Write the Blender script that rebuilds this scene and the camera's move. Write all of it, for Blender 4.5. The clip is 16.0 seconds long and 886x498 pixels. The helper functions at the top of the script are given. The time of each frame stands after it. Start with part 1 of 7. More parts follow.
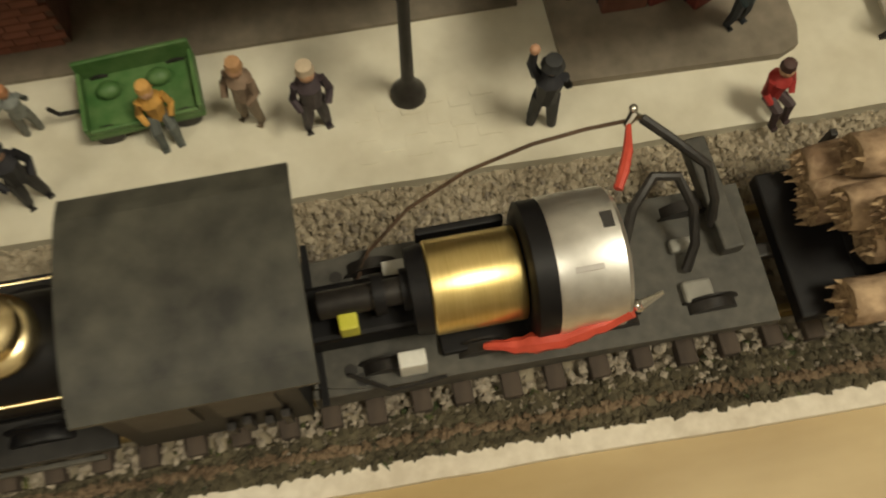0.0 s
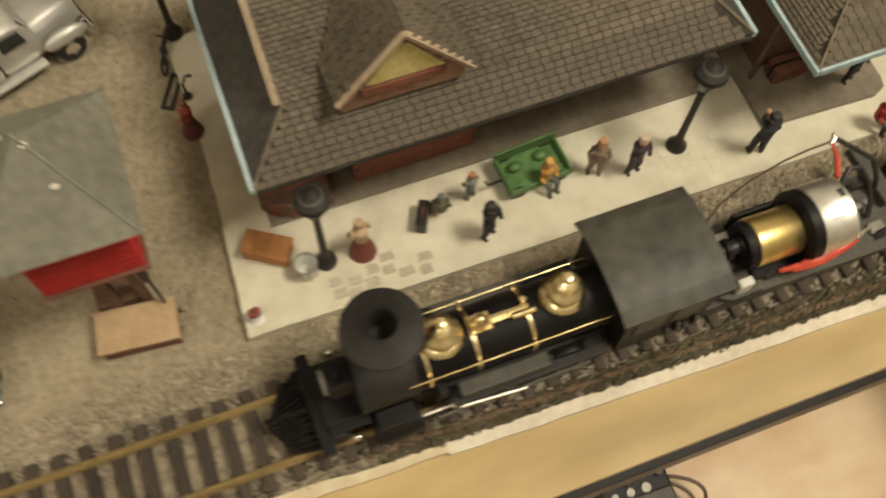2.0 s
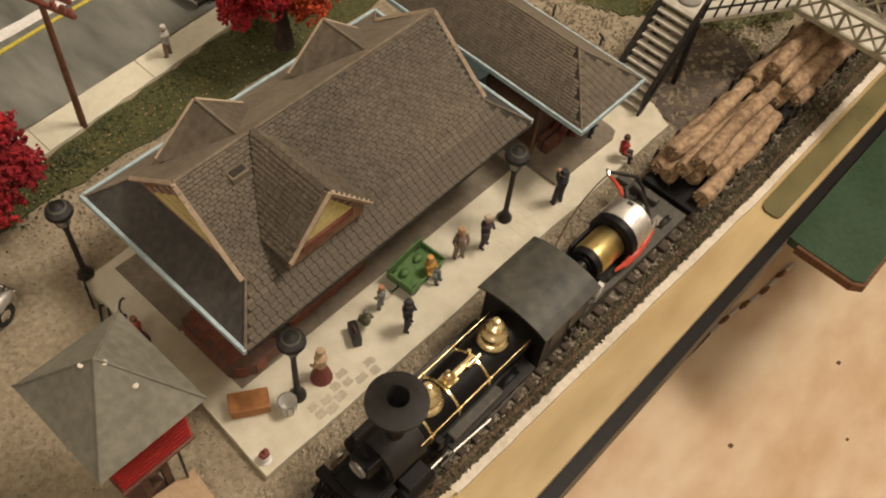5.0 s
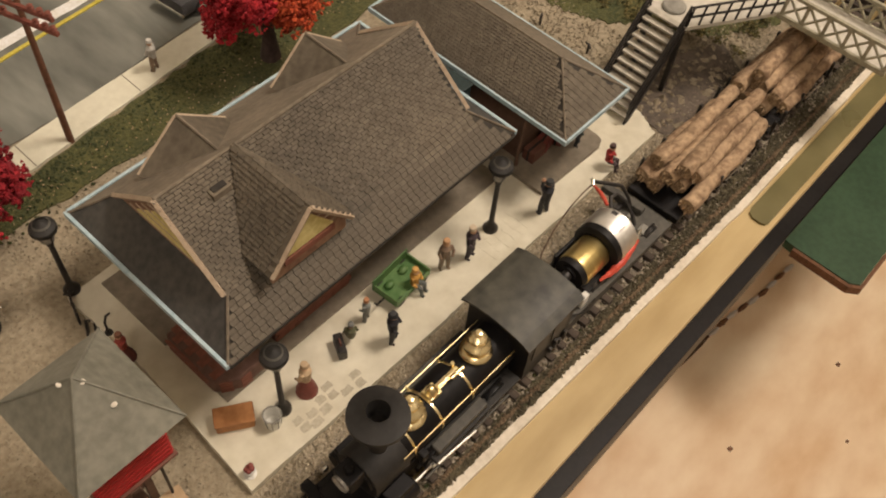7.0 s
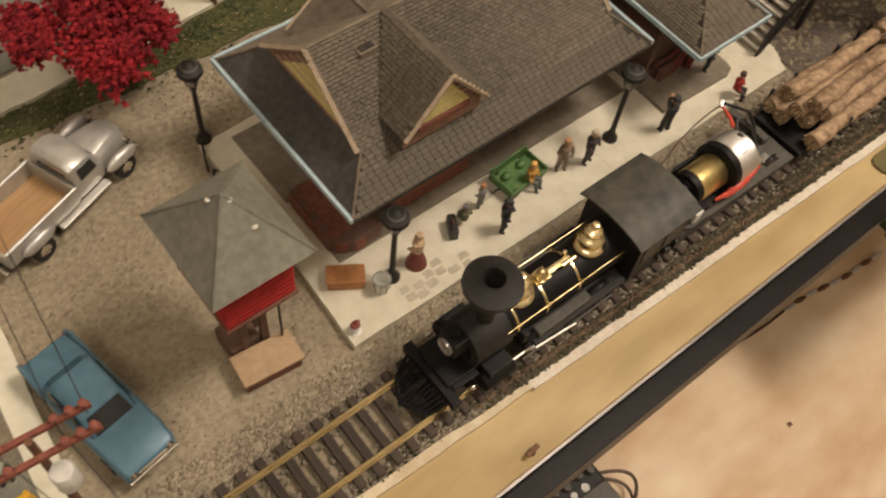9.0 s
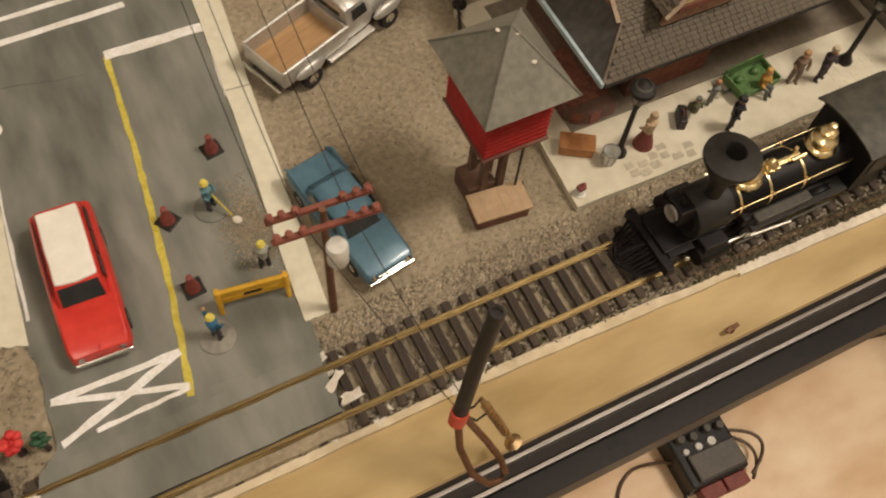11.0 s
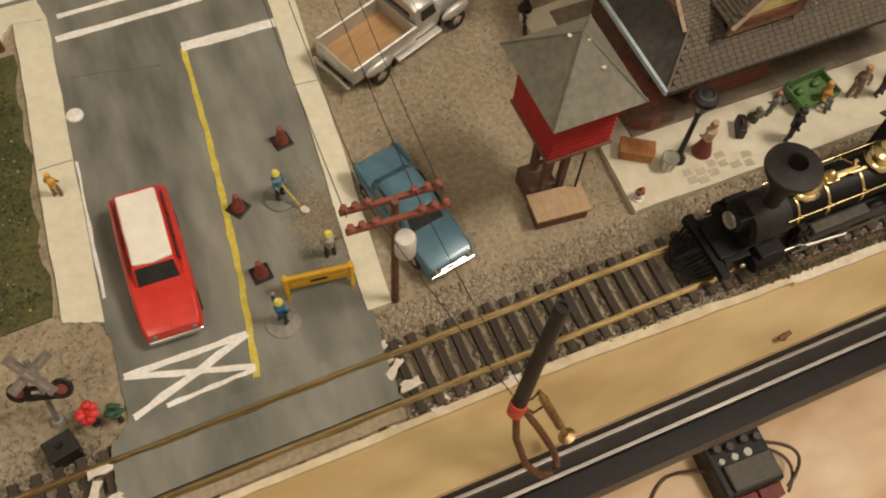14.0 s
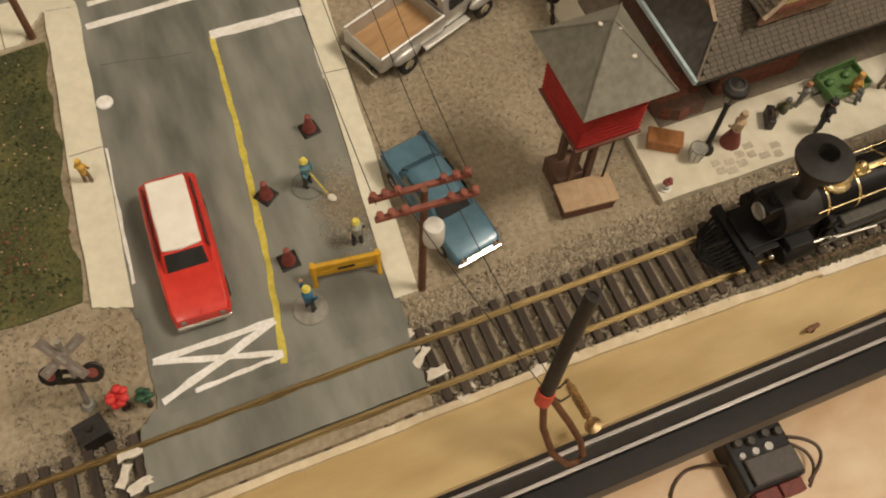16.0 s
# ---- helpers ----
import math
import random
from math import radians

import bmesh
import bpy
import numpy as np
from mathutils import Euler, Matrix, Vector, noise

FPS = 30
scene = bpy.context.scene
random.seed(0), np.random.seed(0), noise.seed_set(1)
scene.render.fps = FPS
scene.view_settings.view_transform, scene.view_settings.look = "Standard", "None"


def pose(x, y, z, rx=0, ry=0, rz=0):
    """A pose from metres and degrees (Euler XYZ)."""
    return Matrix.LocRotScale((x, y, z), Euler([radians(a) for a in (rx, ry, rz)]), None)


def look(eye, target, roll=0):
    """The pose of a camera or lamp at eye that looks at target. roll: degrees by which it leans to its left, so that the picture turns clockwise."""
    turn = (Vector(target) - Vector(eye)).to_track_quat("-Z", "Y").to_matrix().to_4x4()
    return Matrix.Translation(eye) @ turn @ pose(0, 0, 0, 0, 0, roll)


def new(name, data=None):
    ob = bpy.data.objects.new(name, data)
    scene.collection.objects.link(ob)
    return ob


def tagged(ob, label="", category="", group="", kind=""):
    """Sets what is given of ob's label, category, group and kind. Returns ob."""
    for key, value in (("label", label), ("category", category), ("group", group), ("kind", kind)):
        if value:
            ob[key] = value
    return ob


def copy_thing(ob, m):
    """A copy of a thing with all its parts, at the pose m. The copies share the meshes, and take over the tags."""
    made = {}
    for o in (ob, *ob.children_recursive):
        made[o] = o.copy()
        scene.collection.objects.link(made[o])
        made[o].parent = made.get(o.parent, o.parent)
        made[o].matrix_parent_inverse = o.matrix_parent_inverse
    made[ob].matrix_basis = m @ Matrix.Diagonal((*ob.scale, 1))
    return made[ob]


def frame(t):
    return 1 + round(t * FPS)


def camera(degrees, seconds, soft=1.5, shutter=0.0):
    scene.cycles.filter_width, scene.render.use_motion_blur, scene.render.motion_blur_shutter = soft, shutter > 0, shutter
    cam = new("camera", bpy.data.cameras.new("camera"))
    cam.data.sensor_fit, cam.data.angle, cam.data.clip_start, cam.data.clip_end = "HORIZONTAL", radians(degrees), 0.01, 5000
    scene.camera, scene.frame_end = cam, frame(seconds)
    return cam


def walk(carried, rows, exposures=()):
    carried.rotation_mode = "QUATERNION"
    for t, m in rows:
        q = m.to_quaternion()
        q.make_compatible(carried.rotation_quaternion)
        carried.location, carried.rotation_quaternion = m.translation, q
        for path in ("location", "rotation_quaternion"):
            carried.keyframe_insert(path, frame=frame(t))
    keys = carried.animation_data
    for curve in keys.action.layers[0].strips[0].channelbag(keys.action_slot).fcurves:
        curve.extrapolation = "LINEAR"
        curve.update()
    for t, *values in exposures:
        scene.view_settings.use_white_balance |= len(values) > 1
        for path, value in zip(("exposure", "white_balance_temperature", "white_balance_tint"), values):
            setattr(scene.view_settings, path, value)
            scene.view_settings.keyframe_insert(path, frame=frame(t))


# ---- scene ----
LENS = 51.29
PATH = [
    (0, (0.12540, -0.06636, 0.14389), (0.14636, 0.03606, -0.13731), 0.61),
    (0.5, (0.10873, -0.07509, 0.17568), (0.13466, 0.02233, -0.10688), 2.81),
    (1, (0.07128, -0.09421, 0.21323), (0.09872, 0.00867, -0.06724), 3.15),
    (1.5, (0.03717, -0.09921, 0.22137), (0.06963, 0.01153, -0.05555), 3.08),
    (2, (0.01682, -0.09043, 0.24064), (0.06473, 0.02153, -0.03353), 2.77),
    (2.5, (-0.05796, -0.08995, 0.25181), (0.01186, 0.02168, -0.01775), 1.43),
    (3, (-0.08615, -0.07870, 0.26776), (0.01314, 0.02482, 0.00427), 5.20),
    (3.5, (-0.07187, -0.07828, 0.27214), (0.06122, 0.01550, 0.02017), 11.02),
    (4, (-0.06120, -0.09303, 0.28141), (0.08104, -0.00162, 0.03360), 11.40),
    (4.2, (-0.06078, -0.10014, 0.28732), (0.08092, -0.00171, 0.04190), 9.38),
    (6.3, (-0.05203, -0.10143, 0.29430), (0.08686, 0.00279, 0.04966), 7.01),
    (6.5, (-0.05197, -0.10201, 0.29458), (0.08750, 0.00184, 0.05011), 7.16),
    (7, (-0.05147, -0.10430, 0.29510), (0.08758, 0.00027, 0.05070), 6.61),
    (7.5, (-0.05129, -0.10431, 0.29666), (0.08777, -0.00041, 0.05198), 6.60),
    (8, (-0.05497, -0.10397, 0.29639), (0.08073, 0.00061, 0.05012), 7.05),
    (8.5, (-0.07085, -0.10856, 0.28943), (0.05398, -0.00194, 0.03834), 8.33),
    (9, (-0.08101, -0.10935, 0.28600), (0.03517, 0.00017, 0.03202), 9.27),
    (9.5, (-0.09156, -0.11127, 0.28312), (0.01751, -0.00012, 0.02671), 9.94),
    (10, (-0.10365, -0.11317, 0.27522), (-0.00407, 0.00081, 0.01620), 9.83),
    (10.2, (-0.11268, -0.11616, 0.27698), (-0.02045, 0.00086, 0.01660), 8.51),
    (12.3, (-0.14382, -0.13089, 0.29328), (-0.07296, -0.00825, 0.02882), 6.16),
    (12.5, (-0.14390, -0.12978, 0.29294), (-0.07441, -0.00630, 0.02851), 5.80),
    (13, (-0.14346, -0.12787, 0.29164), (-0.07422, -0.00322, 0.02769), 5.56),
    (13.5, (-0.14605, -0.12792, 0.29208), (-0.07629, -0.00254, 0.02862), 5.77),
    (14, (-0.14786, -0.12725, 0.29306), (-0.07957, -0.00062, 0.02980), 5.41),
    (14.5, (-0.14744, -0.12625, 0.29220), (-0.08102, 0.00094, 0.02874), 4.95),
    (15, (-0.15205, -0.12641, 0.29210), (-0.08832, 0.00056, 0.02787), 4.39),
    (15.5, (-0.15218, -0.12689, 0.29213), (-0.08959, 0.00005, 0.02761), 4.20),
    (16, (-0.15132, -0.12720, 0.29267), (-0.08916, -0.00034, 0.02802), 3.92),
]
# path end
cam = camera(LENS, 16.0, soft=2.0, shutter=0.5)
walk(cam, [(t, look(e, g, r)) for t, e, g, r in PATH], exposures=[(0, -0.32, 6500, 4), (0.5, -0.18, 6500, 4), (1.5, 0.05, 6500, 6), (2.0, 0.10, 6500, 7), (3.0, 0.22, 6500, 12), (4.0, 0.0, 6500, 15), (7.0, 0.03, 6500, 19), (10.0, -0.03, 6500, 18), (12.5, -0.08, 6500, 16), (16.0, -0.09, 6500, 15)])

# ---------------------------------------------------------------- world, lamps
world = bpy.data.worlds.new("world")
scene.world = world
world.use_nodes = True
world.node_tree.nodes["Background"].inputs[0].default_value = (0.9, 0.75, 0.55, 1)
world.node_tree.nodes["Background"].inputs[1].default_value = 0.02


def area_lamp(name, eye, target, size, watts, colour):
    data = bpy.data.lights.new(name, "AREA")
    data.shape, data.size, data.energy, data.color = "DISK", size, watts, colour
    ob = new(name, data)
    ob.matrix_world = look(eye, target)
    return ob


WARM = (1.0, 0.89, 0.705)
# unseen main room light, placed to suit the shadow directions
area_lamp("unseen_room_light", (0.72, -0.38, 1.63), (0.2, -0.05, 0.0), 0.55, 33, WARM)
# added fill, no real fixture: lifts the left side and the deep shadows
area_lamp("unseen_room_light", (-0.75, -0.55, 1.63), (-0.2, -0.1, 0.0), 0.70, 12.5, WARM)

# ---------------------------------------------------------------- materials
MM = 0.001


def mat(name, dark, light=None, rough=0.7, metal=0.0, grain=0.5, patch=0.05, bump=0.3, stretch=(1, 1, 1), depth=0.15, spec=0.5, coat=0.0, per=0.0):
    """A surface with fine grain and larger patches; grain and patch are repeats per millimetre, depth is the relief in millimetres."""
    m = bpy.data.materials.new(name)
    m.use_nodes = True
    nt = m.node_tree
    n, l = nt.nodes, nt.links
    b = n["Principled BSDF"]
    light = light or tuple(min(1, c * 1.5 + 0.01) for c in dark)
    co = n.new("ShaderNodeTexCoord")
    mp = n.new("ShaderNodeMapping")
    mp.inputs["Scale"].default_value = [1000 * s for s in stretch]
    l.new(co.outputs["Object"], mp.inputs["Vector"])
    fine, big = n.new("ShaderNodeTexNoise"), n.new("ShaderNodeTexNoise")
    for tex, s, d in ((fine, grain, 5), (big, patch, 3)):
        tex.inputs["Scale"].default_value = s
        tex.inputs["Detail"].default_value = d
        l.new(mp.outputs[0], tex.inputs["Vector"])
    add = n.new("ShaderNodeMath")
    add.operation = "ADD"
    l.new(fine.outputs[0], add.inputs[0])
    l.new(big.outputs[0], add.inputs[1])
    ramp = n.new("ShaderNodeMapRange")
    ramp.inputs["From Min"].default_value, ramp.inputs["From Max"].default_value = 0.72, 1.28
    l.new(add.outputs[0], ramp.inputs[0])
    mix = n.new("ShaderNodeMix")
    mix.data_type = "RGBA"
    mix.inputs[6].default_value, mix.inputs[7].default_value = (*dark, 1), (*light, 1)
    if per:
        info = n.new("ShaderNodeObjectInfo")
        geo = n.new("ShaderNodeNewGeometry")
        a1, a2 = n.new("ShaderNodeMath"), n.new("ShaderNodeMath")
        a1.operation, a2.operation = "ADD", "MULTIPLY_ADD"
        l.new(info.outputs["Random"], a1.inputs[0])
        l.new(geo.outputs["Random Per Island"], a1.inputs[1])
        l.new(a1.outputs[0], a2.inputs[0])
        a2.inputs[1].default_value = per
        l.new(ramp.outputs[0], a2.inputs[2])
        a3 = n.new("ShaderNodeMath")
        a3.operation = "SUBTRACT"
        l.new(a2.outputs[0], a3.inputs[0])
        a3.inputs[1].default_value = per
        a3.use_clamp = True
        l.new(a3.outputs[0], mix.inputs[0])
    else:
        l.new(ramp.outputs[0], mix.inputs[0])
    l.new(mix.outputs[2], b.inputs["Base Color"])
    rr = n.new("ShaderNodeMapRange")
    rr.inputs["To Min"].default_value, rr.inputs["To Max"].default_value = max(0.03, rough - 0.12), min(1, rough + 0.12)
    l.new(big.outputs[0], rr.inputs[0])
    l.new(rr.outputs[0], b.inputs["Roughness"])
    b.inputs["Metallic"].default_value = metal
    b.inputs["Specular IOR Level"].default_value = spec
    b.inputs["Coat Weight"].default_value = coat
    if bump:
        bp = n.new("ShaderNodeBump")
        bp.inputs["Strength"].default_value, bp.inputs["Distance"].default_value = bump, depth * MM
        l.new(fine.outputs[0], bp.inputs["Height"])
        l.new(bp.outputs[0], b.inputs["Normal"])
    return m


GRAVEL = mat("gravel", (0.225, 0.183, 0.120), (0.395, 0.335, 0.238), 0.95, 0, 0.45, 0.02, 0.9, depth=0.8)
BALLAST = mat("ballast", (0.13, 0.105, 0.076), (0.36, 0.31, 0.24), 0.95, 0, 0.6, 0.04, 0.4, per=0.7)
PEBBLE = mat("pebble", (0.235, 0.192, 0.130), (0.415, 0.355, 0.258), 0.95, 0, 0.6, 0.04, 0.4, per=0.8)
ASPHALT = mat("asphalt", (0.098, 0.101, 0.086), (0.250, 0.254, 0.220), 0.75, 0, 0.10, 0.018, 0.3, stretch=(1, 0.28, 1), depth=0.15)
CONCRETE = mat("concrete", (0.620, 0.590, 0.465), (0.725, 0.700, 0.565), 0.8, 0, 0.3, 0.03, 0.2)
PLATFORM = mat("platform_paint", (0.55, 0.505, 0.385), (0.70, 0.66, 0.53), 0.75, 0, 0.16, 0.03, 0.25)
PAVING = mat("paving_stone", (0.38, 0.34, 0.255), (0.52, 0.475, 0.37), 0.85, 0, 0.8, 0.1, 0.4)
SLAB = mat("slab_paint", (0.15, 0.125, 0.09), (0.25, 0.21, 0.155), 0.6, 0, 0.3, 0.05, 0.2)
GRASS = mat("grass_turf", (0.035, 0.045, 0.015), (0.12, 0.115, 0.04), 0.95, 0, 0.7, 0.06, 1.0, depth=0.9)
TUFT = mat("grass_tuft", (0.03, 0.04, 0.012), (0.13, 0.13, 0.045), 0.95, 0, 0.5, 0.05, 0, per=0.8)
SCRUB = mat("olive_scrub", (0.06, 0.055, 0.018), (0.24, 0.20, 0.075), 0.95, 0, 0.5, 0.05, 0, per=0.9)
WHITE_LINE = mat("white_road_paint", (0.688, 0.666, 0.598), (0.880, 0.880, 0.880), 0.7, 0, 0.8, 0.1, 0.3)
YELLOW_LINE = mat("yellow_road_paint", (0.47, 0.38, 0.035), (0.66, 0.57, 0.11), 0.7, 0, 0.8, 0.1, 0.3)
PLANK = mat("plank_wood", (0.34, 0.235, 0.09), (0.52, 0.395, 0.195), 0.42, 0, 0.05, 0.012, 0.08, stretch=(0.5, 1.6, 1.6))
PLANK_EDGE = mat("plank_edge", (0.52, 0.42, 0.27), (0.72, 0.63, 0.46), 0.6, 0, 0.2, 0.03, 0.3)
LIPWHITE = mat("lip_pale_paint", (0.56, 0.49, 0.385), (0.75, 0.685, 0.57), 0.7, 0, 0.5, 0.05, 0.3)
MOSS = mat("mossy_ballast", (0.045, 0.037, 0.020), (0.125, 0.105, 0.062), 0.95, 0, 0.5, 0.05, 0.3, per=0.5)
RIDGE = mat("rusty_ballast", (0.10, 0.066, 0.038), (0.22, 0.155, 0.095), 0.95, 0, 0.5, 0.05, 0.3, per=0.5)
FLOORWOOD = mat("floor_wood", (0.66, 0.42, 0.22), (0.93, 0.76, 0.54), 0.38, 0, 0.02, 0.006, 0.05, stretch=(0.7, 1.2, 1))
BLACKBAR = mat("black_aluminium", (0.007, 0.0065, 0.007), (0.018, 0.016, 0.016), 0.45, 0, 0.2, 0.02, 0.05, spec=0.35)
GROOVE = mat("dusty_groove", (0.016, 0.013, 0.010), (0.035, 0.028, 0.020), 0.6, 0, 0.2, 0.03, 0.1)
BOXGREY = mat("box_grey_plastic", (0.07, 0.062, 0.052), (0.11, 0.098, 0.083), 0.5, 0, 0.3, 0.05, 0.05)
SILVER = mat("bare_aluminium", (0.450, 0.435, 0.420), (0.780, 0.750, 0.735), 0.42, 1.0, 0.3, 0.03, 0.05, stretch=(0.1, 1, 1))
OLIVE = mat("olive_reflection_tint", (0.10, 0.09, 0.035), (0.17, 0.145, 0.06), 0.3, 0, 0.05, 0.02, 0.05)
GREENBOARD = mat("green_board_paint", (0.018, 0.05, 0.022), (0.035, 0.085, 0.04), 0.5, 0, 0.2, 0.02, 0.1)
WALLPAINT = mat("wall_paint", (0.36, 0.34, 0.30), (0.44, 0.41, 0.36), 0.85, 0, 0.01, 0.003, 0.05)
SHINGLE = mat("roof_shingle", (0.078, 0.063, 0.044), (0.160, 0.132, 0.096), 0.75, 0, 0.35, 0.018, 0.25, per=0.22)
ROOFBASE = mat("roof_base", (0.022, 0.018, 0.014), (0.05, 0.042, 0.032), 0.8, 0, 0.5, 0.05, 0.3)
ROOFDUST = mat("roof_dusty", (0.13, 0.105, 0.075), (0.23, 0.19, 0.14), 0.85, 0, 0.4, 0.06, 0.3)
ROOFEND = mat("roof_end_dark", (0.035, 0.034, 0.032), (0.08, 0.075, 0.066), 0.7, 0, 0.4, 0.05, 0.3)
TRIMBLUE = mat("pale_blue_trim", (0.30, 0.42, 0.47), (0.48, 0.60, 0.64), 0.6, 0, 0.5, 0.08, 0.2)
TRIMTAN = mat("tan_trim", (0.36, 0.27, 0.19), (0.50, 0.40, 0.29), 0.65, 0, 0.5, 0.1, 0.2)
GABLEBROWN = mat("gable_red_brown", (0.16, 0.075, 0.045), (0.34, 0.21, 0.13), 0.8, 0, 0.35, 0.08, 0.25)
SIDING = mat("cream_siding", (0.52, 0.42, 0.13), (0.76, 0.66, 0.30), 0.7, 0, 0.5, 0.08, 0.2)
BRICK = mat("brick", (0.15, 0.055, 0.035), (0.27, 0.10, 0.065), 0.8, 0, 0.5, 0.06, 0.3, per=0.6)
MORTAR = mat("mortar", (0.12, 0.065, 0.048), (0.19, 0.11, 0.085), 0.9, 0, 0.5, 0.1, 0.3)
DARKWALL = mat("shaded_brown_paint", (0.10, 0.055, 0.035), (0.16, 0.09, 0.06), 0.8, 0, 0.4, 0.08, 0.2)
GLASSDARK = mat("window_glass", (0.015, 0.017, 0.018), (0.03, 0.033, 0.034), 0.08, 0, 0.2, 0.05, 0)
IRON = mat("black_iron_paint", (0.012, 0.010, 0.009), (0.035, 0.03, 0.026), 0.45, 0.2, 0.6, 0.1, 0.15)
LOCOBLACK = mat("loco_satin_black", (0.004, 0.0036, 0.004), (0.010, 0.009, 0.0095), 0.5, 0, 0.5, 0.05, 0.1, spec=0.25)
CABROOF = mat("cab_roof_black", (0.018, 0.0175, 0.015), (0.078, 0.075, 0.058), 0.55, 0, 0.22, 0.05, 0.1)
STACKGREY = mat("stack_dark_grey", (0.014, 0.013, 0.012), (0.030, 0.028, 0.026), 0.6, 0, 0.5, 0.06, 0.1, spec=0.35)
FRAMEGREY = mat("chassis_grey_black", (0.045, 0.042, 0.035), (0.095, 0.088, 0.072), 0.6, 0, 0.5, 0.06, 0.15)
BRASS = mat("polished_brass", (0.86, 0.69, 0.37), (0.95, 0.82, 0.50), 0.26, 1.0, 0.4, 0.08, 0.03)
BRUSHED = mat("brushed_brass", (0.78, 0.60, 0.24), (0.90, 0.72, 0.33), 0.34, 1.0, 1.2, 0.06, 0.08, stretch=(3, 0.2, 0.2))
STEEL = mat("motor_steel", (0.76, 0.75, 0.72), (0.92, 0.91, 0.88), 0.40, 1.0, 0.5, 0.1, 0.05)
RAILBRASS = mat("brass_rail", (0.26, 0.19, 0.09), (0.46, 0.36, 0.18), 0.42, 1.0, 0.4, 0.03, 0.1, stretch=(0.2, 1, 1))
TIE = mat("dark_tie", (0.028, 0.02, 0.015), (0.075, 0.055, 0.04), 0.85, 0, 0.5, 0.1, 0.4, stretch=(1, 0.3, 1), per=0.4)
REDWIRE = mat("red_insulation", (0.48, 0.05, 0.03), (0.65, 0.10, 0.06), 0.45, 0, 0.5, 0.1, 0.1)
BLACKWIRE = mat("black_insulation", (0.012, 0.01, 0.009), (0.03, 0.026, 0.022), 0.5, 0, 0.5, 0.1, 0.1)
BROWNWIRE = mat("brown_wire", (0.06, 0.035, 0.02), (0.13, 0.08, 0.05), 0.5, 0.2, 0.5, 0.1, 0.1)
SOLDER = mat("solder", (0.6, 0.58, 0.52), (0.8, 0.78, 0.72), 0.25, 1.0, 1.0, 0.2, 0.3)
YELLOWPLASTIC = mat("yellow_plastic", (0.60, 0.58, 0.05), (0.75, 0.72, 0.12), 0.4, 0, 0.3, 0.1, 0.05)
BARK = mat("log_bark", (0.19, 0.118, 0.068), (0.52, 0.37, 0.23), 0.9, 0, 0.5, 0.22, 1.0, stretch=(0.8, 1.0, 1.0), depth=0.6, per=0.45)
CUTWOOD = mat("cut_wood", (0.13, 0.078, 0.042), (0.44, 0.31, 0.175), 0.9, 0, 1.1, 0.45, 0.9)
LEAFRED = mat("red_foliage", (0.20, 0.006, 0.012), (0.48, 0.020, 0.028), 0.85, 0, 0.3, 0.05, 0, per=0.6)
LEAFORANGE = mat("orange_red_foliage", (0.26, 0.022, 0.008), (0.56, 0.085, 0.022), 0.85, 0, 0.3, 0.05, 0, per=0.6)
TRUNK = mat("tree_trunk", (0.035, 0.022, 0.02), (0.09, 0.06, 0.05), 0.9, 0, 0.5, 0.1, 0.5)
POLEWOOD = mat("pole_wood", (0.10, 0.042, 0.02), (0.20, 0.09, 0.05), 0.75, 0, 0.4, 0.1, 0.3)
ARMRED = mat("crossarm_red_brown", (0.17, 0.045, 0.028), (0.28, 0.09, 0.06), 0.7, 0, 0.4, 0.1, 0.2)
SILVERPAINT = mat("silver_car_paint", (0.46, 0.45, 0.42), (0.62, 0.61, 0.57), 0.42, 0.55, 0.2, 0.05, 0.03, coat=0.3)
BLUEPAINT = mat("blue_car_paint", (0.060, 0.140, 0.200), (0.098, 0.203, 0.275), 0.35, 0.1, 0.2, 0.05, 0.03, coat=0.3)
BLUEDARK = mat("blue_window_paint", (0.035, 0.085, 0.12), (0.05, 0.12, 0.16), 0.3, 0.1, 0.2, 0.05, 0.03)
REDPAINT = mat("red_car_paint", (0.52, 0.022, 0.014), (0.66, 0.045, 0.028), 0.35, 0, 0.2, 0.05, 0.03, coat=0.3)
WHITEPAINT = mat("white_car_paint", (0.748, 0.728, 0.655), (0.858, 0.840, 0.782), 0.45, 0, 0.2, 0.05, 0.03)
CHROME = mat("chrome", (0.7, 0.69, 0.66), (0.85, 0.84, 0.8), 0.15, 1.0, 0.2, 0.05, 0.02)
TYRE = mat("tyre_rubber", (0.010, 0.009, 0.008), (0.025, 0.022, 0.02), 0.8, 0, 0.5, 0.1, 0.1)
BEDWOOD = mat("truck_bed_wood", (0.33, 0.19, 0.085), (0.46, 0.29, 0.14), 0.7, 0, 0.3, 0.05, 0.2, stretch=(0.25, 1.5, 1))
TOWERRED = mat("tower_red", (0.30, 0.012, 0.012), (0.45, 0.026, 0.024), 0.55, 0, 0.3, 0.08, 0.15)
TOWERROOF = mat("tower_roof_grey", (0.14, 0.137, 0.108), (0.225, 0.22, 0.178), 0.6, 0, 0.4, 0.05, 0.15)
TANPAINT = mat("tan_paint", (0.36, 0.24, 0.135), (0.48, 0.34, 0.205), 0.7, 0, 0.4, 0.08, 0.2)
BROWNPAINT = mat("brown_paint", (0.11, 0.042, 0.028), (0.18, 0.075, 0.05), 0.7, 0, 0.4, 0.08, 0.2)
CRATEWOOD = mat("crate_orange_wood", (0.30, 0.12, 0.035), (0.44, 0.20, 0.07), 0.65, 0, 0.4, 0.1, 0.2)
CARTGREEN = mat("cart_green_paint", (0.05, 0.13, 0.03), (0.12, 0.21, 0.07), 0.55, 0, 0.4, 0.1, 0.15)
